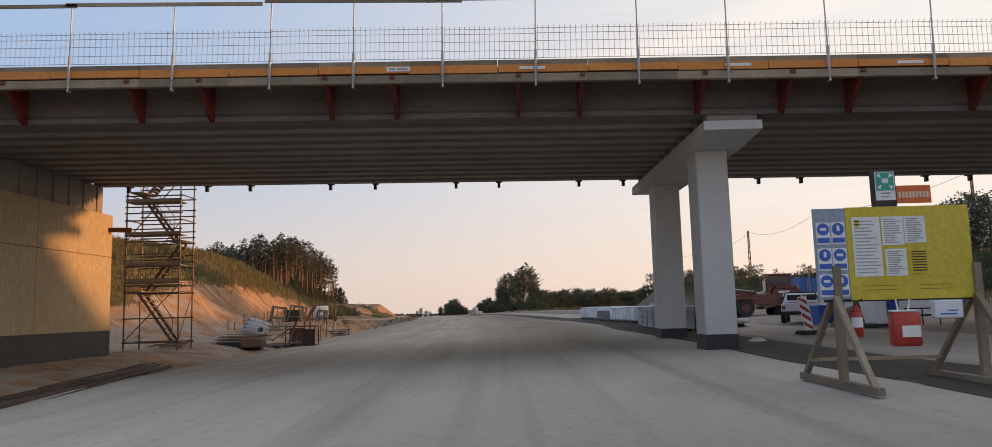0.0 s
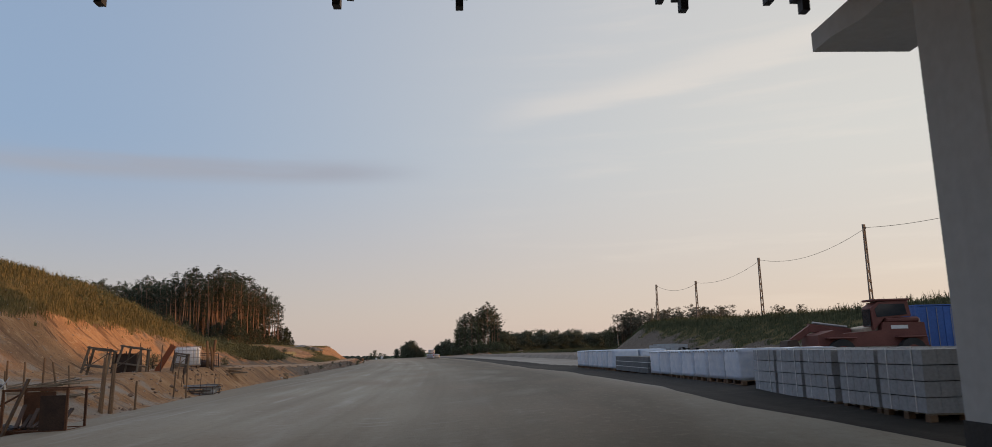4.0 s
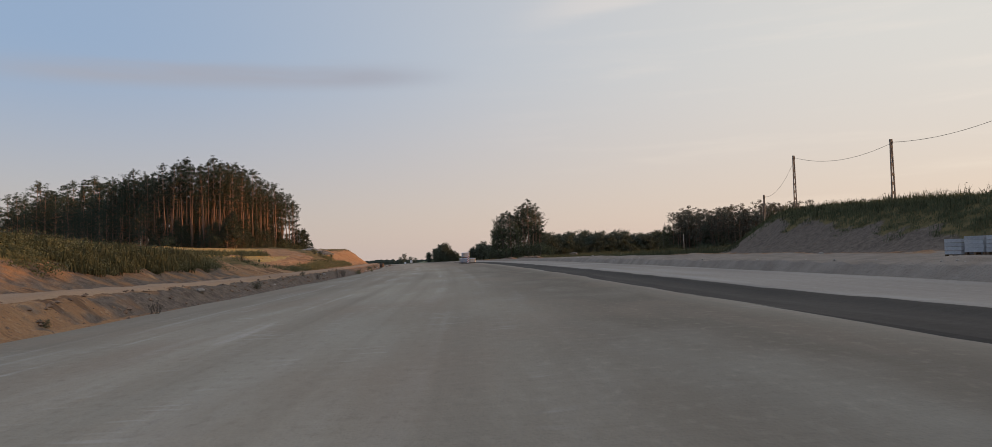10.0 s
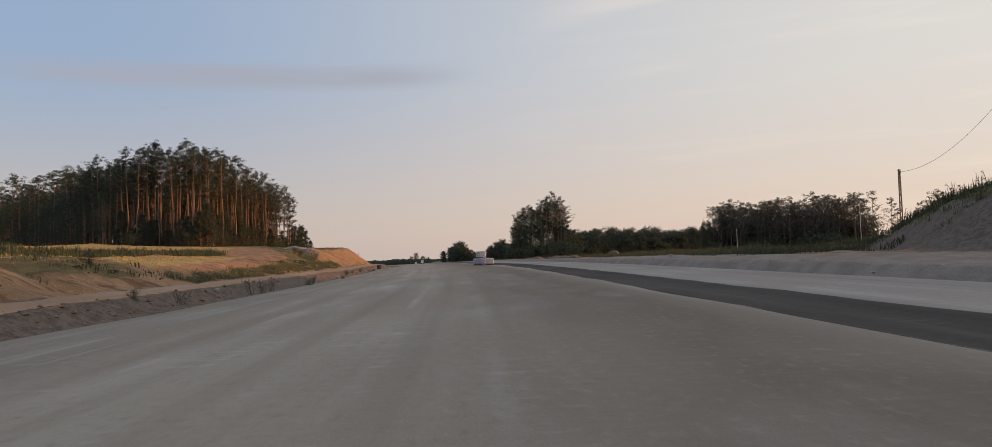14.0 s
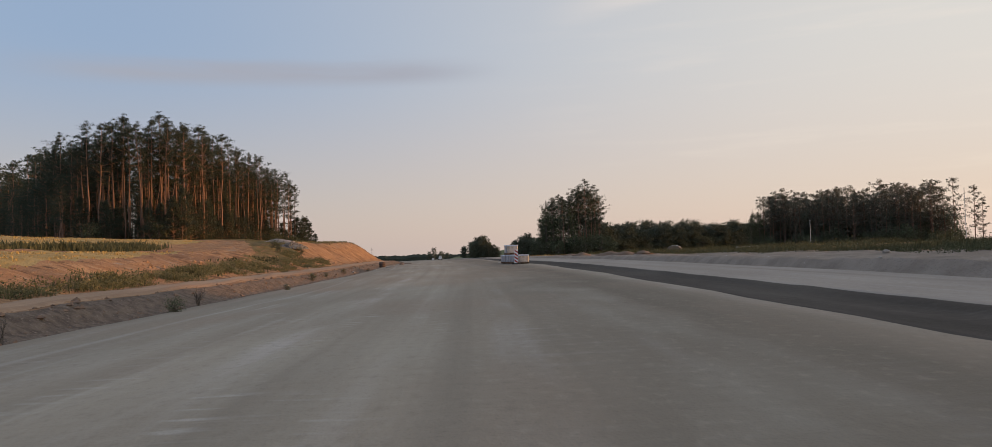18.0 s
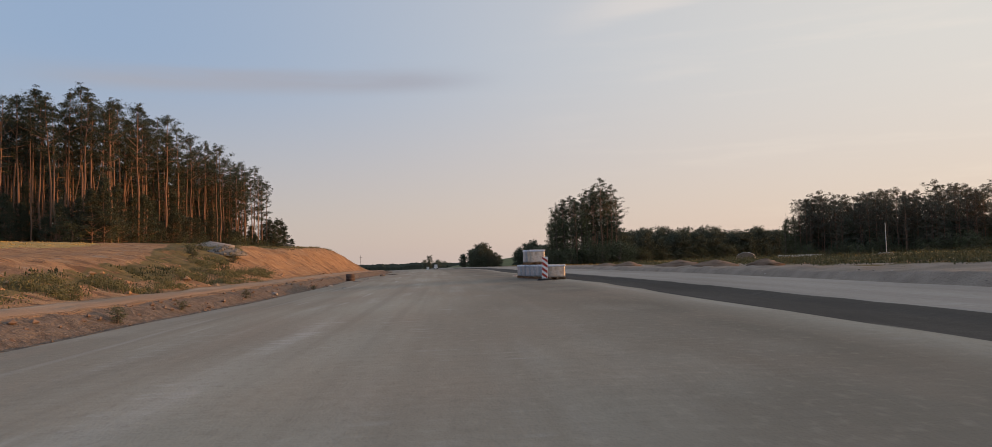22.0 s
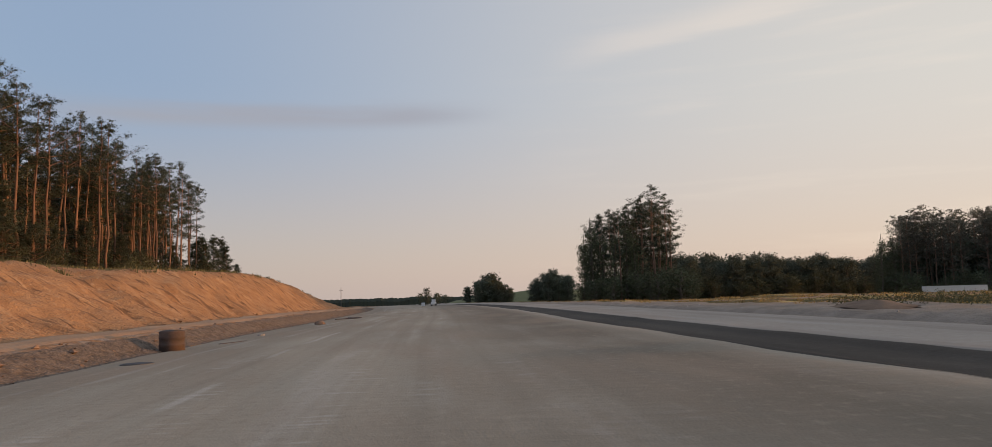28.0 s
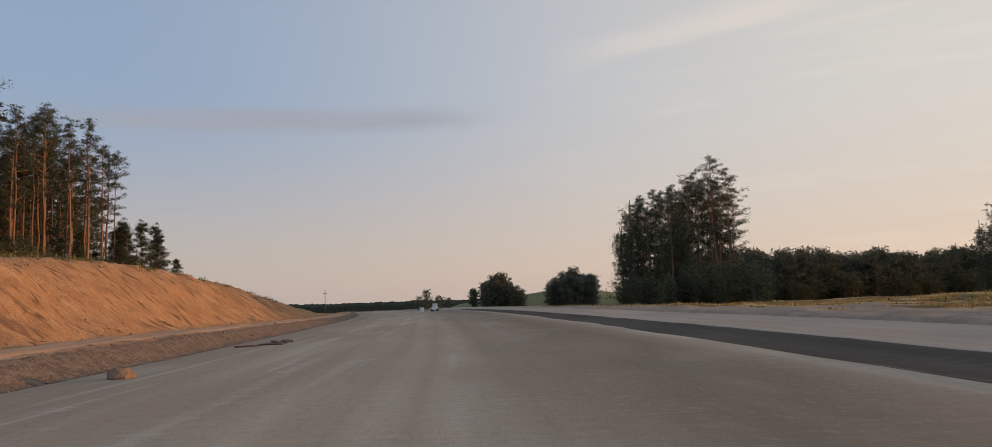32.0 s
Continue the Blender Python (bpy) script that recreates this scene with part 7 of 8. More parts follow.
# ---- striped barrier boards ----
def barrier_board(x, y, rz, lean, z=None, tall=1.0, wide=0.27):
    t = blank("barrier_board", x, y, (ground_z(x, y) + 0.04) if z is None else z, rz, "red and white striped barrier board in a dark rubber foot", "barrier", "striped barriers")
    foot = bmesh.new()
    bmesh.ops.create_cone(foot, cap_ends=True, segments=24, radius1=0.46, radius2=0.4, depth=0.11, matrix=Matrix.Translation((0, 0, 0.055)) @ Matrix.Diagonal((1, 0.55, 1, 1)))
    part("foot", foot, "rubber", t)
    m = Matrix.Translation((0, 0, 0.1)) @ Matrix.Rotation(radians(lean), 4, "Y")
    b = box(-wide / 2, wide / 2, -0.012, 0.012, 0, tall, 0.005)
    bmesh.ops.transform(b, matrix=m, verts=b.verts)
    panel = part("panel", b, "white", t)
    n = 4
    for k in range(n):
        z0 = tall * (k + 0.1) / n
        hi = tall * 0.5 / n
        pts = [(-wide / 2 + 0.02, z0 + 0.17), (wide / 2 - 0.02, z0 - 0.05), (wide / 2 - 0.02, z0 - 0.05 + hi), (-wide / 2 + 0.02, z0 + 0.17 + hi)]
        pts = [(a, min(max(c, 0.01), tall - 0.01)) for a, c in pts]
        s = prism(pts, "y", -0.017, -0.013)
        bmesh.ops.transform(s, matrix=m, verts=s.verts)
        part("stripe", s, "red", panel)
    lamp = bmesh.new()
    rod((0, 0.0, tall), (0, 0.0, tall + 0.1), 0.02, sides=8, bm=lamp)
    bmesh.ops.transform(lamp, matrix=m, verts=lamp.verts)
    part("lug", lamp, "white", panel)
    return t


barrier_board(9.45, 25.3, -20, -9, z=float(rise(25.3) + bank(9.45 - curve(25.3))) + 0.07, tall=1.1, wide=0.27)
fallen = blank("barrier_board", -7.3, 190.9, float(rise(190.9) + bank(-7.55 - curve(190.9))) + 0.02, 30, "striped barrier board lying flat beside its dark rubber foot", "barrier", "striped barriers")
plate = part("panel", box(-1.0, 0.25, -0.17, 0.17, 0.1, 0.125, 0.005), "white", fallen)
for k in range(4):
    part("stripe", prism([(-0.95 + 0.3 * k, -0.15), (-0.8 + 0.3 * k, -0.15), (-0.7 + 0.3 * k, 0.15), (-0.85 + 0.3 * k, 0.15)], "z", 0.127, 0.131), "red", plate)
foot = bmesh.new()
bmesh.ops.create_cone(foot, cap_ends=True, segments=24, radius1=0.5, radius2=0.42, depth=0.12, matrix=Matrix.Translation((0.3, -0.05, 0.06)) @ Matrix.Diagonal((1, 0.6, 1, 1)))
part("foot", foot, "rubber", fallen)
barrier_board(-6.05, 181.3, 6, 2, z=float(rise(181.3) + bank(-6.05 - curve(181.3))) + 0.01, tall=1.3, wide=0.36)


# ---- the yard on the right ----
def ribbed_container(x, y, rz, l, w, h, mat, label, doors=True):
    """A steel container with ribbed walls, corner posts and rails; its door end faces local -y."""
    t = place("container", x, y, rz, label, "container", "yard containers")
    for sx in (-w / 2, w / 2):
        for sy in (-l / 2, l / 2):
            part("corner_post", box(sx - 0.06, sx + 0.06, sy - 0.06, sy + 0.06, 0.05, h, 0.01), mat, t)
    for side in (-1, 1):
        n = int(l / 0.28)
        prof = []
        for k in range(n + 1):
            yy = -l / 2 + 0.08 + (l - 0.16) * k / n
            prof.append((side * (w / 2 - (0.0 if k % 2 else 0.035)), yy))
        prof += [(side * (w / 2 - 0.06), l / 2 - 0.08), (side * (w / 2 - 0.06), -l / 2 + 0.08)]
        part("side_wall", prism(prof, "z", 0.1, h - 0.06), mat, t)
    part("end_wall", box(-w / 2 + 0.07, w / 2 - 0.07, l / 2 - 0.05, l / 2 - 0.01, 0.1, h - 0.06), mat, t)
    part("roof_panel", box(-w / 2 - 0.02, w / 2 + 0.02, -l / 2 - 0.02, l / 2 + 0.02, h - 0.055, h, 0.01), mat, t)
    part("floor_frame", box(-w / 2, w / 2, -l / 2, l / 2, 0.0, 0.1), "dark_steel", t)
    for sx in (-1, 1):
        d = part("door", box(min(sx * 0.01, sx * (w / 2 - 0.08)), max(sx * 0.01, sx * (w / 2 - 0.08)), -l / 2 - 0.01, -l / 2 + 0.03, 0.12, h - 0.08, 0.006), mat, t)
        for k in (0.3, 0.7):
            part("lock_bar", rod((sx * w * 0.45 * k, -l / 2 - 0.035, 0.15), (sx * w * 0.45 * k, -l / 2 - 0.035, h - 0.12), 0.015), "steel", d)
    return t


M["container_blue"] = material("container_blue", (0.03, 0.1, 0.35), (0.05, 0.14, 0.42), 0.5, 1, 15, 0.08, spread=0.1)
M["cabin_white"] = material("cabin_wall", (0.56, 0.58, 0.6), (0.66, 0.67, 0.68), 0.5, 0.6, 10, 0.08)
M["beige_box"] = material("beige_box_body", (0.42, 0.33, 0.24), (0.5, 0.4, 0.3), 0.6, 1, 12, 0.1)
ribbed_container(21.0, 52.9, 0, 3.0, 2.4, 2.5, "container_blue", "blue ribbed steel container with lock bars in the yard")


def site_cabin():
    x0, y0 = 16.7, 38.7
    t = place("site_cabin", x0 + 3.0, y0 + 1.2, 0, "white site office cabin with a window and an end door", "cabin", lift=0.02)
    w, d, h = 3.0, 1.2, 2.15
    for sx in (-w, w):
        for sy in (-d, d):
            part("corner_post", box(sx - 0.05, sx + 0.05, sy - 0.05, sy + 0.05, 0, h + 0.03), "blue", t)
    part("wall", box(-w + 0.05, -0.75, -d + 0.0, -d + 0.06, 0.1, h), "cabin_white", t)
    part("wall", box(0.25, w - 0.05, -d + 0.0, -d + 0.06, 0.1, h), "cabin_white", t)
    part("wall", box(-0.75, 0.25, -d + 0.0, -d + 0.06, 0.1, 0.88), "cabin_white", t)
    part("wall", box(-0.75, 0.25, -d + 0.0, -d + 0.06, 1.85, h), "cabin_white", t)
    part("end_wall", box(-w, -w + 0.06, -d + 0.05, d - 0.05, 0.1, h), "cabin_white", t)
    part("end_wall", box(w - 0.06, w, -d + 0.05, d - 0.05, 0.1, h), "cabin_white", t)
    part("back_wall", box(-w + 0.05, w - 0.05, d - 0.06, d, 0.1, h), "cabin_white", t)
    part("roof", box(-w - 0.06, w + 0.06, -d - 0.06, d + 0.06, h + 0.005, h + 0.13, 0.02), "grey_sheet", t)
    part("plinth", box(-w, w, -d, d, 0.0, 0.1), "dark_steel", t)
    win = part("window", box(-0.73, 0.23, -d + 0.02, -d + 0.04, 0.9, 1.83), "glass", t, "dark window with a grey frame")
    for a in ((-0.76, 0.26, 0.86, 0.92), (-0.76, 0.26, 1.81, 1.87), (-0.76, -0.69, 0.92, 1.81), (0.19, 0.26, 0.92, 1.81), (-0.29, -0.23, 0.92, 1.81)):
        part("frame", box(a[0], a[1], -d - 0.03, -d + 0.045, a[2], a[3]), "grey_sheet", win)
    part("shutter", box(-0.69, -0.32, -d - 0.005, -d + 0.018, 0.92, 1.81), "cabin_white", win)
    door = part("door", box(-w - 0.035, -w - 0.003, -0.95, -0.1, 0.12, 1.95, 0.006), "white", t, "white door")
    part("pane", box(-w - 0.041, -w - 0.037, -0.75, -0.3, 1.2, 1.75), "plastic", door)
    part("handle", box(-w - 0.08, -w - 0.037, -0.9, -0.82, 1.0, 1.04), "dark_steel", door)
    part("lamp", box(-w - 0.12, -w - 0.003, 0.2, 0.36, 1.7, 1.95, 0.02), "dark_steel", t)


site_cabin()


def chemical_toilet():
    t = place("portable_toilet", 13.5, 28.6, 4, "white portable toilet cabin with a blue door", "cabin")
    w, h = 0.58, 1.35
    part("body", box(-w, w, -0.55, 0.55, 0.08, h, 0.03), "white", t)
    part("roof", box(-w - 0.03, w + 0.03, -0.58, 0.58, h + 0.003, h + 0.16, 0.07), "plastic", t, "rounded translucent roof")
    d = part("door", box(-0.2, 0.17, -0.585, -0.553, 0.15, h - 0.15, 0.01), "blue", t, "blue door")
    part("latch", box(-0.22, -0.14, -0.61, -0.587, 0.68, 0.76), "dark_steel", d)
    for x in (-0.4, 0.37):
        part("label_plate", box(x - 0.09, x + 0.09, -0.56, -0.553, 0.88, 1.08), "ink", t)
    part("skid", box(-w - 0.15, w + 0.1, -0.6, 0.6, 0, 0.08), "dark_steel", t)
    for z in (0.35, 0.6):
        part("guard_rail", rod((0.3, -0.8, z), (1.5, -0.9, z), 0.025), "dark_steel", t)
    for x in (0.3, 0.9, 1.5):
        part("guard_post", rod((x, -0.8 - 0.08 * (x - 0.3), 0), (x, -0.8 - 0.08 * (x - 0.3), 0.62), 0.025), "dark_steel", t)


chemical_toilet()


def tool_bin():
    t = place("waste_bin", 12.55, 31.2, 3, "blue plastic waste bin with a lid in the yard", "bin")
    bm = prism([(-0.36, 0.08), (0.36, 0.08), (0.46, 0.72), (-0.46, 0.72)], "y", -0.36, 0.36)
    part("body", bm, "blue", t)
    part("lid", box(-0.49, 0.49, -0.4, 0.4, 0.725, 0.8, 0.02), "blue", t)
    for x in (-0.3, 0.3):
        part("wheel", rod((x - 0.03, -0.3, 0.07), (x + 0.03, -0.3, 0.07), 0.07, sides=12), "rubber", t)


tool_bin()


def pickup():
    t = place("pickup_truck", 13.2, 35.0, -24, "small white pickup truck with a tubular bar, seen from behind", "car")
    prof = [(-2.1, 0.45), (-2.1, 0.85), (-0.4, 0.88), (-0.2, 1.28), (0.75, 1.3), (1.2, 0.95), (2.05, 0.85), (2.1, 0.45)]
    part("body", prism([(a, b) for a, b in prof], "x", -0.78, 0.78), "white", t)
    part("tailgate", box(-0.72, 0.72, -2.14, -2.103, 0.5, 0.86, 0.01), "white", t)
    part("bed", box(-0.68, 0.68, -2.0, -0.5, 0.87, 0.89), "dark_steel", t)
    part("rear_window", box(-0.6, 0.6, -0.36, -0.3, 0.98, 1.22), "glass", t)
    part("bumper", box(-0.8, 0.8, -2.22, -2.145, 0.4, 0.52, 0.02), "dark_steel", t)
    for x in (-0.68, 0.68):
        part("tail_light", box(x - 0.07, x + 0.07, -2.155, -2.141, 0.6, 0.75), "red", t)
        for y in (-1.45, 1.35):
            w = part("wheel", rod((x * 1.08 - 0.1, y, 0.32), (x * 1.08 + 0.1, y, 0.32), 0.32, sides=20), "rubber", t)
            part("rim", rod((x * 1.08 - 0.105, y, 0.32), (x * 1.08 + 0.105, y, 0.32), 0.18, sides=14), "steel", w)
    hoop = rod((-0.75, -2.0, 0.85), (-0.58, -2.0, 1.3), 0.03)
    rod((-0.58, -2.0, 1.3), (0.58, -2.0, 1.3), 0.03, bm=hoop)
    rod((0.58, -2.0, 1.3), (0.75, -2.0, 0.85), 0.03, bm=hoop)
    part("roll_bar", hoop, "dark_steel", t)


pickup()


def heap(name, x, y, wx, wy, h, mat, label, category, seed, lumpy=0.12):
    t = place(name, x, y, 0, label, category)
    n, m, r = 18, 8, jitter(seed)
    bm = bmesh.new()
    rings = []
    for i in range(m):
        f = 1 - i / (m - 1) * 0.97
        rings.append([bm.verts.new((math.cos(6.283 * k / n) * wx * f * (1 + r(lumpy)), math.sin(6.283 * k / n) * wy * f * (1 + r(lumpy)), h * (1 - f ** 1.25) * (1 + r(lumpy * 0.6)) - 0.15 * (i == 0))) for k in range(n)])
    for i in range(m - 1):
        for k in range(n):
            bm.faces.new((rings[i][k], rings[i][(k + 1) % n], rings[i + 1][(k + 1) % n], rings[i + 1][k]))
    bm.faces.new(rings[-1])
    part("mound", bm, mat, t, "", True)
    return t


heap("spoil_heap", 13.6, 30.2, 1.3, 1.0, 0.95, "heap", "brown heap of spoil in the yard", "heap", 5)
dark = heap("scrap_heap", 9.7, 33.3, 0.85, 0.6, 0.5, "cover", "dark heap of scrap and sacks beside the piers", "heap", 6, 0.25)
t = place("sack", 9.75, 33.0, 20, "crumpled white sack on the scrap heap", "sack", lift=0.4)
part("bag", box(-0.45, 0.35, -0.2, 0.2, 0, 0.2, 0.08), "sack", t, "", True)
heap("sand_sack_pile", 7.2, 23.6, 0.6, 0.35, 0.3, "sack", "pale sack lying at the pier's foot", "sack", 7)
t = place("trailer", 18.4, 51.5, -4, "tilted beige box trailer with unreadable lettering", "trailer")
b = box(-1.25, 1.25, -1.0, 1.0, 0.7, 1.75, 0.03)
bmesh.ops.transform(b, matrix=Matrix.Rotation(radians(-9), 4, "Y"), verts=b.verts)
bodyt = part("box_body", b, "beige_box", t)
bars = bmesh.new()
for k in range(10):
    box(-0.95 + 0.19 * k, -0.82 + 0.19 * k, -1.012, -1.003, 1.12, 1.12 + (0.32 if k in (0, 4, 5, 9) else 0.22), bm=bars)
bmesh.ops.transform(bars, matrix=Matrix.Rotation(radians(-9), 4, "Y"), verts=bars.verts)
part("lettering", bars, "heap", bodyt)
part("chassis", beam((-1.5, 0, 0.5), (1.6, 0, 0.72), 0.9, 0.12), "rust_dark", t)
for x in (-0.4, 0.5):
    for y in (-0.9, 0.9):
        part("wheel", rod((x, y - 0.1, 0.3), (x, y + 0.1, 0.3), 0.3, sides=18), "rubber", t)


def excavator():
    t = place("wheeled_excavator", 17.4, 54.6 - 3.5, -4, "dusty red wheeled loading machine with a glazed cab", "machine")
    prof = [(-2.6, 0.75), (-2.6, 1.25), (-1.9, 1.45), (-1.5, 1.3), (0.1, 1.4), (0.2, 1.75), (1.9, 1.7), (2.0, 0.75)]
    part("hull", prism(prof, "y", -0.9, 0.9), "red_machine", t)
    part("engine_cover", box(0.35, 1.8, -0.8, 0.8, 1.7, 1.95, 0.08), "red_machine", t)
    cab = part("cab", prism([(-0.15, 1.4), (-0.2, 2.35), (0.1, 2.6), (1.35, 2.62), (1.45, 1.98), (0.3, 1.9)], "y", -0.78, 0.1), "red_machine", t, "red glazed cab")
    part("cab_roof", box(-0.15, 1.45, -0.84, 0.15, 2.63, 2.72, 0.03), "red_machine", cab)
    part("side_window", prism([(0.0, 1.95), (-0.05, 2.3), (0.15, 2.5), (1.2, 2.5), (1.28, 2.05)], "y", -0.8, -0.785), "glass", cab)
    part("front_window", box(-0.235, -0.215, -0.68, 0.0, 1.6, 2.3), "glass", cab)
    part("letter_bar", box(0.5, 1.2, -0.915, -0.903, 1.45, 1.6), "paper", t)
    for x in (-1.7, 1.2):
        for y in (-1.0, 1.0):
            w = part("wheel", rod((x, y - 0.2, 0.52), (x, y + 0.2, 0.52), 0.54, sides=22), "rubber", t)
            part("rim", rod((x, y - 0.21, 0.52), (x, y + 0.21, 0.52), 0.27, sides=14), "red_machine", w)
    arm = part("boom", beam((-0.6, 0.55, 1.35), (-2.4, 0.55, 1.6), 0.3, 0.35), "red_machine", t)
    part("stick", beam((-2.3, 0.55, 1.6), (-3.2, 0.55, 1.0), 0.22, 0.26), "red_machine", arm)
    part("bucket", prism([(-3.6, 0.5), (-3.5, 1.05), (-3.1, 1.1), (-2.9, 0.6), (-3.2, 0.35)], "y", 0.1, 1.0), "rust_dark", arm)
    part("ram", rod((-0.7, 0.55, 1.6), (-2.2, 0.55, 1.82), 0.05, sides=8), "steel", arm)
    part("mudguard", box(-2.3, -1.1, -1.2, -0.85, 1.08, 1.14, 0.02), "red_machine", t)
    part("mudguard", box(0.6, 1.8, -1.2, -0.85, 1.08, 1.14, 0.02), "red_machine", t)


excavator()
t = place("swing_barrier", 13.2, 27.6, 0, "thin white barrier arm across the yard", "barrier")
part("arm", rod((-1.6, 0, 1.32), (0.4, 0.2, 1.02), 0.03, sides=8), "white", t)
part("post", rod((0.4, 0.2, 0), (0.4, 0.2, 1.1), 0.05, sides=8), "dark_steel", t)
stake(15.0, 38.4, 2.6, 0.0, "plank", "tall thin wooden post in the yard", "yard posts", 0.05)
for k in range(4):
    stake(15.7 + 0.16 * k, 38.2, 0.9, 0.2, "rust_dark", "bar leaning against the cabin's end", "bars by the cabin", 0.02)


# ---- power line on the hill ----
def ladder_pole(x, y, top, label="tall concrete ladder-type power pole on the grassy bank"):
    z0 = ground_z(x, y) - 0.4
    t = blank("power_pole", x, y, z0, 25, label, "pole", "poles of the power line")
    h = top - z0
    for s in (-1, 1):
        part("rail", beam((s * 0.19, 0, 0), (s * 0.09, 0, h), 0.09, 0.09), "concrete_dark", t)
    n = int(h / 0.75)
    for k in range(n):
        z = 0.5 + k * 0.75
        f = 0.19 - 0.1 * z / h
        part("rung", box(-f, f, -0.04, 0.04, z - 0.12, z + 0.12), "concrete_dark", t)
    part("pole_head", box(-0.12, 0.12, -0.07, 0.07, h, h + 0.25), "concrete_dark", t)
    part("insulator", rod((0.2, 0, h - 0.1), (0.2, 0, h + 0.08), 0.04, sides=8), "dark_steel", t)
    return Vector((x, y, top))


M["concrete_dark"] = material("weathered_pole_concrete", (0.11, 0.1, 0.09), (0.18, 0.165, 0.15), 0.85, 2, 16, 0.3)
tops = [ladder_pole(*p) for p in ((37, 59.3, 11.4), (31.6, 75.6, 10.4), (32.4, 98.4, 10.6), (30.8, 115.5, 9.7), (30.6, 134.4, 10.9), (35.5, 156.8, 8.35))]
tops = [Vector((42.0, 40.0, 12.2))] + tops
ladder_pole(42.0, 40.0, 12.2)
def cable(a, b, sag, r=0.016, n=18):
    """One sagging tube between two poles."""
    bm, rings = bmesh.new(), []
    side = (b - a).cross(Vector((0, 0, 1))).normalized()
    for k in range(n + 1):
        c = a.lerp(b, k / n) + Vector((0.2, 0, -sag * 4 * (k / n) * (1 - k / n)))
        rings.append([bm.verts.new(c + side * (r * math.cos(v)) + Vector((0, 0, r * math.sin(v)))) for v in (0, 1.57, 3.14, 4.71)])
    for p, q in zip(rings, rings[1:]):
        for k in range(4):
            bm.faces.new((p[k], p[(k + 1) % 4], q[(k + 1) % 4], q[k]))
    return mesh_of("power_cable", bm, "rubber", True)


for a, b in zip(tops, tops[1:]):
    tagged(new("power_cable", cable(a, b, 0.045 * (b - a).length)), "dark sagging cable between the power poles", "cable", "cables of the power line")
for x, y, h in ((51, 261, 5.5), (75, 250, 9.7)):
    t = place("far_post", x, y, 0, "thin pale post in the meadow", "post", "far posts")
    part("shaft", rod((0, 0, -0.3), (0, 0, h), 0.065, 0.05, 8), "concrete", t)
    part("cap_plate", box(-0.09, 0.09, -0.09, 0.09, h, h + 0.06), "concrete", t)
    part("base_collar", rod((0, 0, 0), (0, 0, 0.4), 0.14, 0.13, 8), "concrete", t)


# ---- along the later part of the road ----
def drum(x, y):
    t = place("oil_drum", x, y, 0, "dark steel drum standing at the road's edge", "drum")
    bm, rings, n = bmesh.new(), [], 22
    for z, r in ((0, 0.4), (0.02, 0.43), (0.2, 0.42), (0.24, 0.45), (0.28, 0.42), (0.46, 0.42), (0.5, 0.45), (0.54, 0.42), (0.7, 0.43), (0.74, 0.38)):
        rings.append([bm.verts.new((math.cos(6.2832 * k / n) * r, math.sin(6.2832 * k / n) * r, z)) for k in range(n)])
    for p, q in zip(rings, rings[1:]):
        for k in range(n):
            bm.faces.new((p[k], p[(k + 1) % n], q[(k + 1) % n], q[k]))
    bm.faces.new(rings[0][::-1])
    bm.faces.new(rings[-1])
    part("shell", bm, "rust_dark", t, "", True)
    part("lid", rod((0, 0, 0.735), (0, 0, 0.76), 0.33, sides=20), "dark_steel", t)


drum(-25.0, 210.0)
r70 = random.Random(70)


def stone(x, y, s, mat="rubble", label="loose grey-brown stone at the road's edge", name="stone", group="loose stones"):
    t = place(name, x, y, r70.uniform(0, 360), label, "stone", group)
    bm = bmesh.new()
    bmesh.ops.create_icosphere(bm, subdivisions=2, radius=s)
    for v in bm.verts:
        v.co = Vector((v.co.x * 1.35, v.co.y, v.co.z * 0.75)) * (1 + r70.uniform(-0.16, 0.16)) + Vector((0, 0, s * 0.35))
    part("lump", bm, mat, t)


for x, y, s in ((-26.5, 233.0, 0.3), (-25.2, 219, 0.14), (-19.2, 185, 0.12), (-15.8, 118, 0.13), (-14.2, 88, 0.14), (-14.6, 100, 0.12), (-12.6, 72, 0.12), (-17.9, 150, 0.14), (-20.6, 176, 0.16), (-22.0, 192, 0.15), (17.0, 98, 0.13), (9.6, 140, 0.12)):
    stone(x, y, s, "clod" if s > 0.2 else "rubble")
for k in range(7):
    t = place("debris", -28.0 + r70.uniform(-0.8, 0.8), 248 + r70.uniform(-3, 3), r70.uniform(0, 180), "dark board fragment lying at the road's edge", "debris", "road debris")
    part("piece", box(-0.5, 0.5, -0.15, 0.15, 0, 0.12, 0.02), "rust_dark", t)
M["crushed"] = material("crushed_stone", (0.15, 0.132, 0.108), (0.25, 0.22, 0.18), 0.95, 1.5, 12, 0.6)
t = heap("rubble_heap", -36.3, 206.5, 2.2, 1.7, 0.8, "crushed", "grey heap of broken stone before the pine wood", "heap", 9, 0.08)
bm = bmesh.new()
for k in range(150):
    a, f = r70.uniform(0, 6.28), math.sqrt(r70.random())
    bmesh.ops.create_icosphere(bm, subdivisions=1, radius=r70.uniform(0.07, 0.19), matrix=Matrix.Translation((math.cos(a) * 2.0 * f, math.sin(a) * 1.7 * f, 0.85 * (1 - f ** 1.25))) @ Matrix.Rotation(a * 3, 4, "X"))
tagged(part("broken_stone", bm, "crushed", t), kind="stuff")
heap("sand_heap", -40.5, 213.0, 2.6, 1.2, 0.55, "rubble", "low grey heap of crushed stone on the sand", "heap", 11)


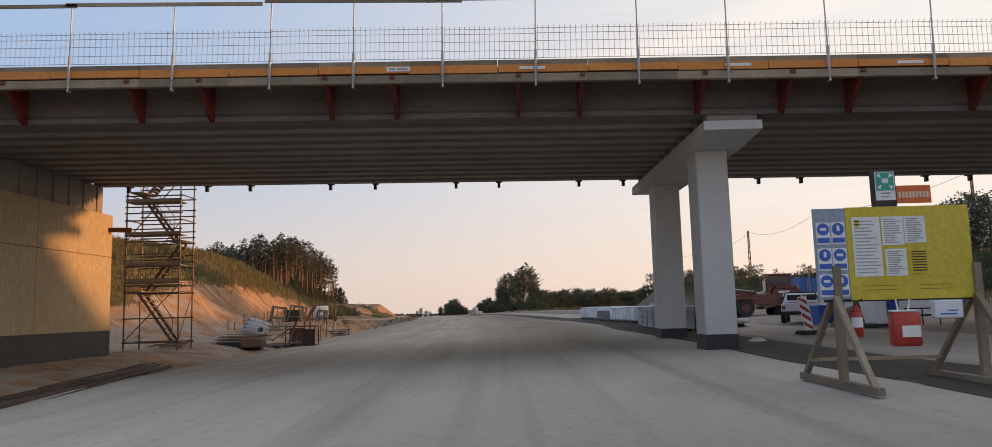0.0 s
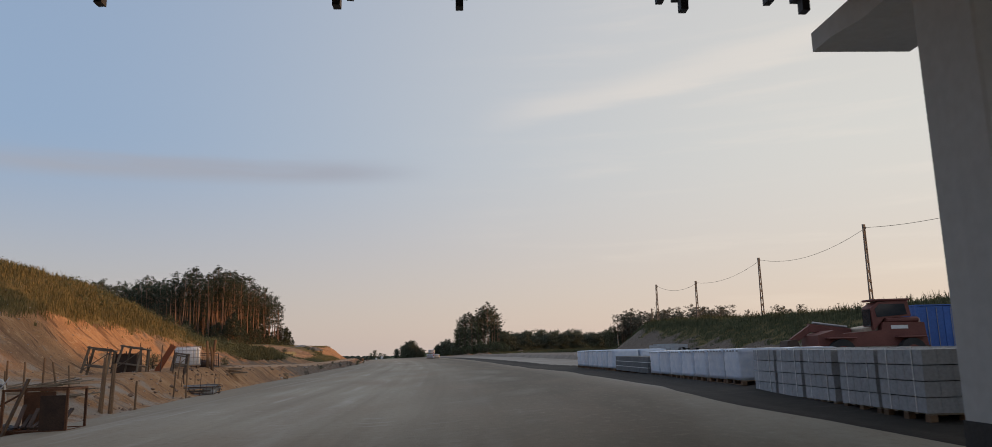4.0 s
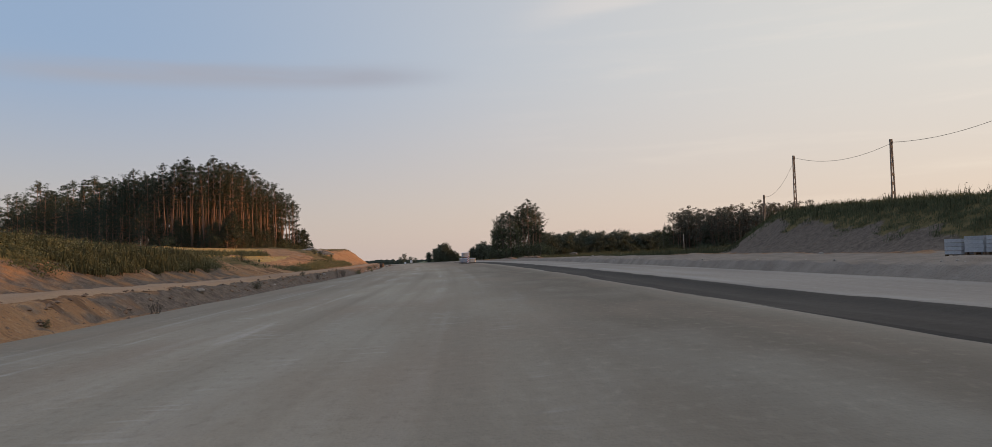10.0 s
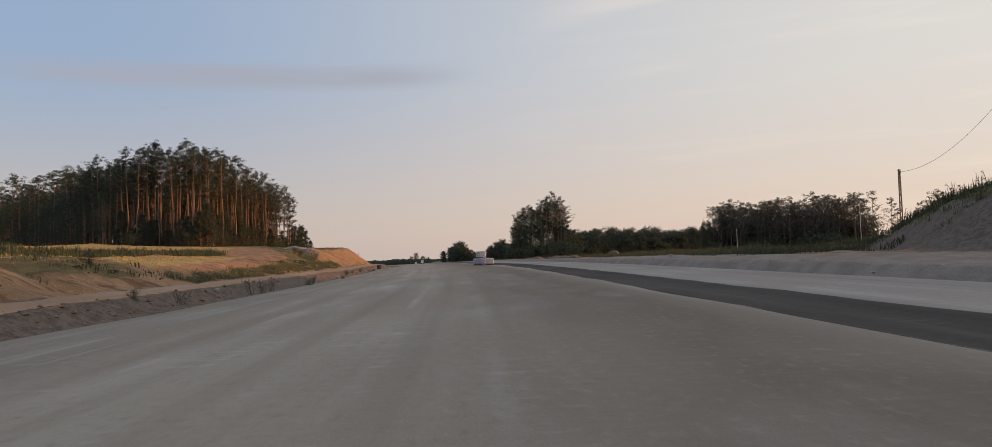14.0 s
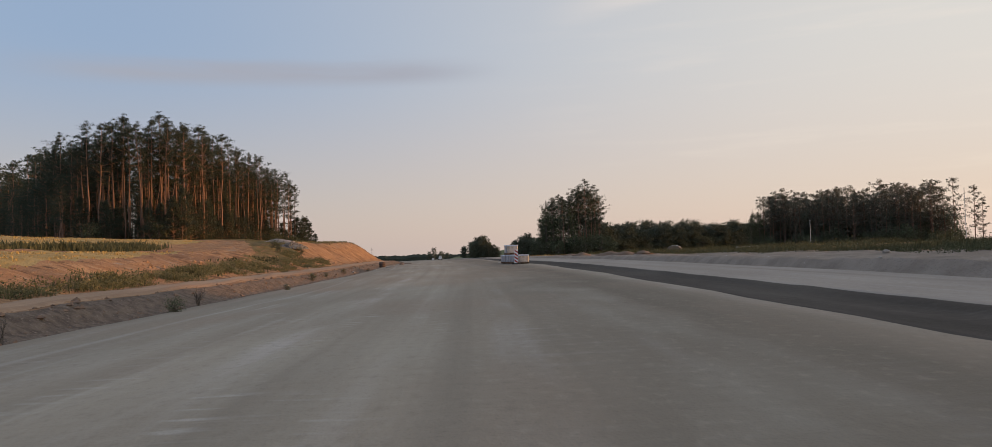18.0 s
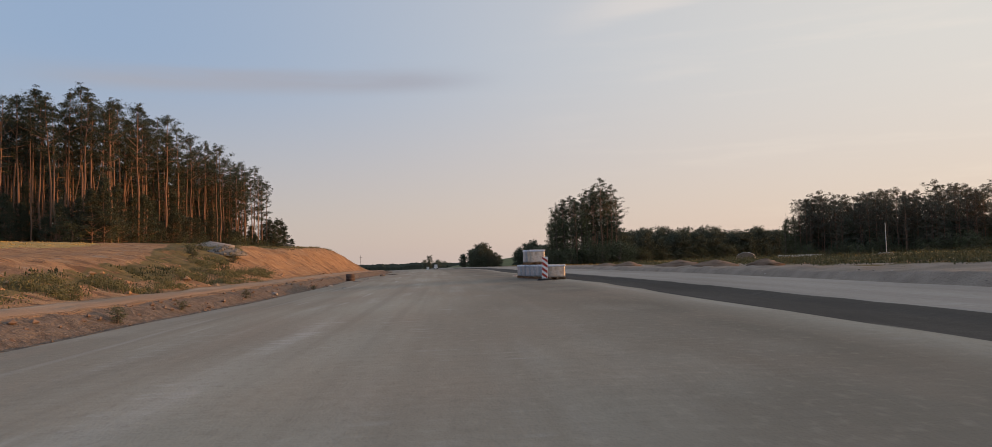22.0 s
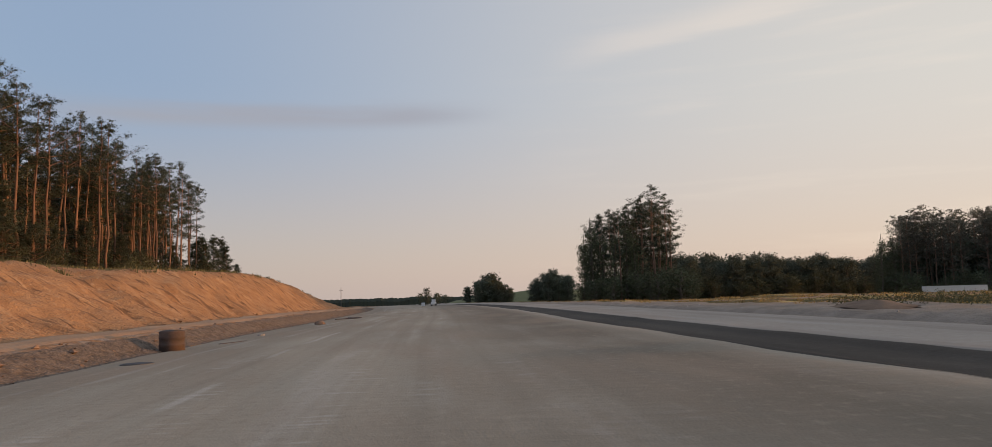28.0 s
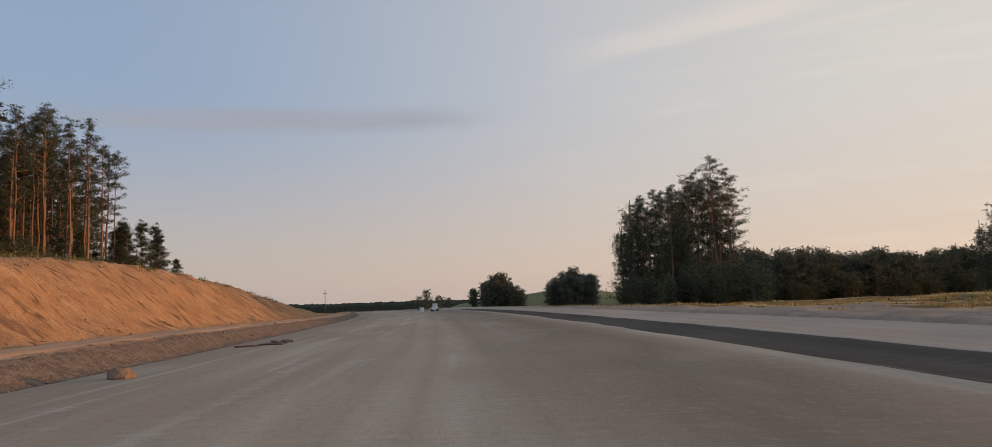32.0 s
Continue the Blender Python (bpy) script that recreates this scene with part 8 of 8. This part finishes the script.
for k, (u, y, w, h) in enumerate(((17.4, 176, 1.6, 0.35), (17.8, 184, 2.6, 0.4), (18.6, 193, 3.2, 0.45), (17.5, 203, 2.2, 0.4), (18.2, 214, 3.0, 0.35))):
    tagged(heap("earth_heap", float(u + curve(y)), y, w * 0.6, w, h, "heap", "low dark heap of earth on the berm", "heap", 20 + k, 0.2), group="earth heaps on the berm")


def manhole(x, y):
    t = place("manhole_cover", x, y, 0, "dark round manhole cover at the road's edge", "manhole", lift=0.03)
    part("frame_ring", rod((0, 0, -0.05), (0, 0, 0.05), 0.42, sides=28), "concrete_dark", t)
    part("lid", rod((0, 0, 0.03), (0, 0, 0.058), 0.36, sides=28), "dark_steel", t)


manhole(-22.9, 203.9)
loose_plank(-24.3, 213.6, 1.6, 75, "rust_dark", label="dark board lying at the road's edge")


def straw_bale(x, y):
    t = place("straw_bale", x, y, -20, "slumped weathered round straw bale lying beside the second carriageway", "bale")
    t.matrix_world = t.matrix_world @ Matrix.Diagonal((0.9, 0.9, 0.86, 1))
    bm = bmesh.new()
    n, r = 28, jitter(3)
    rings = []
    for yy, f in ((-0.62, 0.9), (-0.57, 1.0), (-0.2, 1.03), (0.2, 1.03), (0.57, 1.0), (0.62, 0.9)):
        rings.append([bm.verts.new((math.cos(6.283 * k / n) * 1.0 * f * (1 + r(0.04)), yy + r(0.02), 0.58 + math.sin(6.283 * k / n) * 0.6 * f * (1 + r(0.02)))) for k in range(n)])
    for a, b in zip(rings, rings[1:]):
        for k in range(n):
            bm.faces.new((a[k], a[(k + 1) % n], b[(k + 1) % n], b[k]))
    bm.faces.new(rings[0])
    bm.faces.new(rings[-1][::-1])
    bmesh.ops.recalc_face_normals(bm, faces=bm.faces[:])
    part("roll", bm, "gold", t)
    net = bmesh.new()
    for yy in (-0.4, -0.1, 0.2, 0.45):
        for k in range(n):
            p = [(math.cos(6.283 * j / n) * 1.035, yy, 0.58 + math.sin(6.283 * j / n) * 0.63) for j in (k, k + 1)]
            rod(p[0], p[1], 0.006, sides=3, bm=net, caps=False)
    part("twine", net, "sack", t)


straw_bale(15.5, 215.5)


def concrete_beam(x, y, rz, l, h=0.55):
    t = place("concrete_beam", x, y, rz, "long white precast concrete trough lying in the meadow", "concrete beam", "concrete beams")
    bm = prism([(-0.5, 0), (0.5, 0), (0.5, h), (0.36, h), (0.36, 0.15), (-0.36, 0.15), (-0.36, h), (-0.5, h)], "x", -l / 2, l / 2)
    part("trough", bm, "concrete", t)
    part("bearer", box(-l / 2 + 0.3, -l / 2 + 0.42, -0.6, 0.6, -0.1, 0.002), "timber", t)
    part("bearer", box(l / 2 - 0.42, l / 2 - 0.3, -0.6, 0.6, -0.1, 0.002), "timber", t)


concrete_beam(51.0, 300.0, 8, 9.8, 1.3)
concrete_beam(71.0, 297.0, 8, 10.0, 1.2)


# roadside plants
def roadside_plant(x, y, s):
    plant("weed_bush", BUSH[int(abs(y)) % 2], x, y, s, "small green weed bush on the sandy berm", "plants on the berm", sink=0.05)


for x, y, s in ((-16.4, 57.3, 0.34), (-15.9, 58.6, 0.28), (-15.3, 63.8, 0.24), (-15.9, 65.8, 0.2), (-15.4, 68.6, 0.22), (-14.3, 95.8, 0.17), (-15.5, 110, 0.12), (-13.0, 75, 0.1), (-15.7, 133, 0.22), (-20.2, 171, 0.18), (-19.4, 163, 0.14), (-18.9, 158, 0.16), (-16.5, 146, 0.13), (-21.5, 186, 0.12), (-34.5, 196, 0.32), (-34.0, 203, 0.38), (-24.0, 122, 0.3), (-25.8, 117, 0.28), (-36.2, 199, 0.36), (-38.0, 205, 0.36)):
    roadside_plant(x, y, s)


def bare_shrub(x, y, h, seed):
    """A thin leafless shrub: stems that fork twice."""
    rng = random.Random(seed)
    t = place("bare_shrub", x, y, 0, "bare brown twiggy shrub on the soil bank", "shrub", "bare shrubs")
    bm = bmesh.new()
    for k in range(9):
        a, tilt = rng.uniform(0, 6.28), rng.uniform(0.1, 0.6)
        p = Vector((rng.uniform(-0.12, 0.12), rng.uniform(-0.12, 0.12), -0.05))
        q = p + Vector((math.cos(a) * tilt, math.sin(a) * tilt, 1)) * h * rng.uniform(0.55, 0.95)
        rod(p, q, 0.012, 0.005, 4, bm, caps=False)
        for j in range(5):
            m = p.lerp(q, rng.uniform(0.3, 0.95))
            e = m + Vector((rng.uniform(-0.5, 0.5), rng.uniform(-0.5, 0.5), rng.uniform(0.3, 0.8))) * h * 0.35
            rod(m, e, 0.006, 0.003, 3, bm, caps=False)
            for i in range(2):
                o = m.lerp(e, rng.uniform(0.4, 1))
                rod(o, o + Vector((rng.uniform(-0.4, 0.4), rng.uniform(-0.4, 0.4), rng.uniform(0.1, 0.5))) * h * 0.22, 0.004, 0.002, 3, bm, caps=False)
    part("branchwork", bm, "bark_grey", t)


for k, (x, y, h) in enumerate(((-15.2, 120.9, 0.95), (-15.1, 122.1, 0.8), (-15.6, 125.0, 0.7), (-16.1, 135.5, 0.75), (-15.0, 112.5, 0.6), (-12.5, 80.0, 0.6), (-11.9, 70.5, 0.4))):
    bare_shrub(x, y, h, 40 + k)

# ---- the far end ----
t = place("road_roller", -33.0, 335, 0, "small white machine standing on the far road", "machine")
t.matrix_world = t.matrix_world @ Matrix.Diagonal((0.6, 0.6, 0.6, 1))
part("body", box(-0.8, 0.8, -1.2, 1.2, 0.5, 1.3, 0.08), "white", t)
part("cab", box(-0.6, 0.6, -0.6, 0.6, 1.3, 2.3, 0.06), "white", t)
part("roof", box(-0.7, 0.7, -0.75, 0.75, 2.3, 2.4, 0.03), "dark_steel", t)
for x in (-0.7, 0.7):
    for y in (-0.9, 0.9):
        part("wheel", rod((x - 0.15, y, 0.45), (x + 0.15, y, 0.45), 0.45, sides=16), "rubber", t)
t = place("white_bin", -35.6, 338, 0, "white box standing beside the far road", "box")
t.matrix_world = t.matrix_world @ Matrix.Diagonal((0.55, 0.55, 0.55, 1))
part("body", box(-0.6, 0.6, -0.5, 0.5, 0, 1.3, 0.05), "white", t)
part("lid", box(-0.65, 0.65, -0.55, 0.55, 1.305, 1.4, 0.03), "white", t)
for x, y, s in ((-41, 380, 0.46), (-38.6, 382, 0.38), (-43.2, 383, 0.33), (-36.6, 384, 0.28)):
    plant("broadleaf_tree", FAR[int(abs(y)) % 3], x, y, s, "lone tree at the far end of the road", "lone far trees")
for x, y, h in ((-64, 380, 5.0), (-90, 300, 8.5), (-85, 318, 8.0)):
    t = place("far_pole", x, y, 0, "thin far utility pole with a cross arm", "pole", "far poles")
    part("shaft", rod((0, 0, -0.5), (0, 0, h), 0.1, 0.06, 8), "concrete_dark", t)
    part("cross_arm", box(-0.5, 0.5, -0.04, 0.04, h - 0.6, h - 0.52), "concrete_dark", t)
    part("insulator", rod((0, 0, h), (0, 0, h + 0.25), 0.05, sides=6), "concrete_dark", t)


M["knoll"] = material("meadow_green", (0.1, 0.115, 0.045), (0.16, 0.165, 0.07), 0.95, 0.12, 1.5, 0.3)
heap("grassy_knoll", -6.0, 492.0, 52.0, 30.0, 6.2, "knoll", "low green meadow knoll beyond the far road", "hill", 40, 0.05)


def far_forest(y0, x0, x1, top, seed, name="backdrop"):
    """A distant wooded ridge with an uneven tree line, in several receding rows."""
    r = np.random.RandomState(seed)
    verts, faces = [], []
    for row in range(3):
        xs = np.arange(x0, x1, 3.0)
        hs = top - row * 0.4 + 1.3 * wave(xs, 0 * xs, 60, seed + row) + r.uniform(-0.9, 0.9, len(xs)) + 0.9 * wave(xs, 0 * xs, 9, seed + 5 + row)
        y = y0 + 25 * row
        i = len(verts)
        for x, h in zip(xs.tolist(), hs.tolist()):
            verts += [(x, y - 9, -30.0), (x, y - 5 + r.uniform(-1, 1), h - 4), (x, y, h), (x, y + 12, -30.0)]
        for k in range(len(xs) - 1):
            a = i + 4 * k
            faces += [(a + j, a + 4 + j, a + 5 + j, a + 1 + j) for j in range(3)]
    me = bpy.data.meshes.new(name)
    me.from_pydata(verts, [], faces)
    me.materials.append(M["mat_far_tree"])
    return tagged(new(name, me), "long wooded ridge on the horizon", "forest", kind="structure")


far_forest(1300, -1500, 900, -3.0, 91)
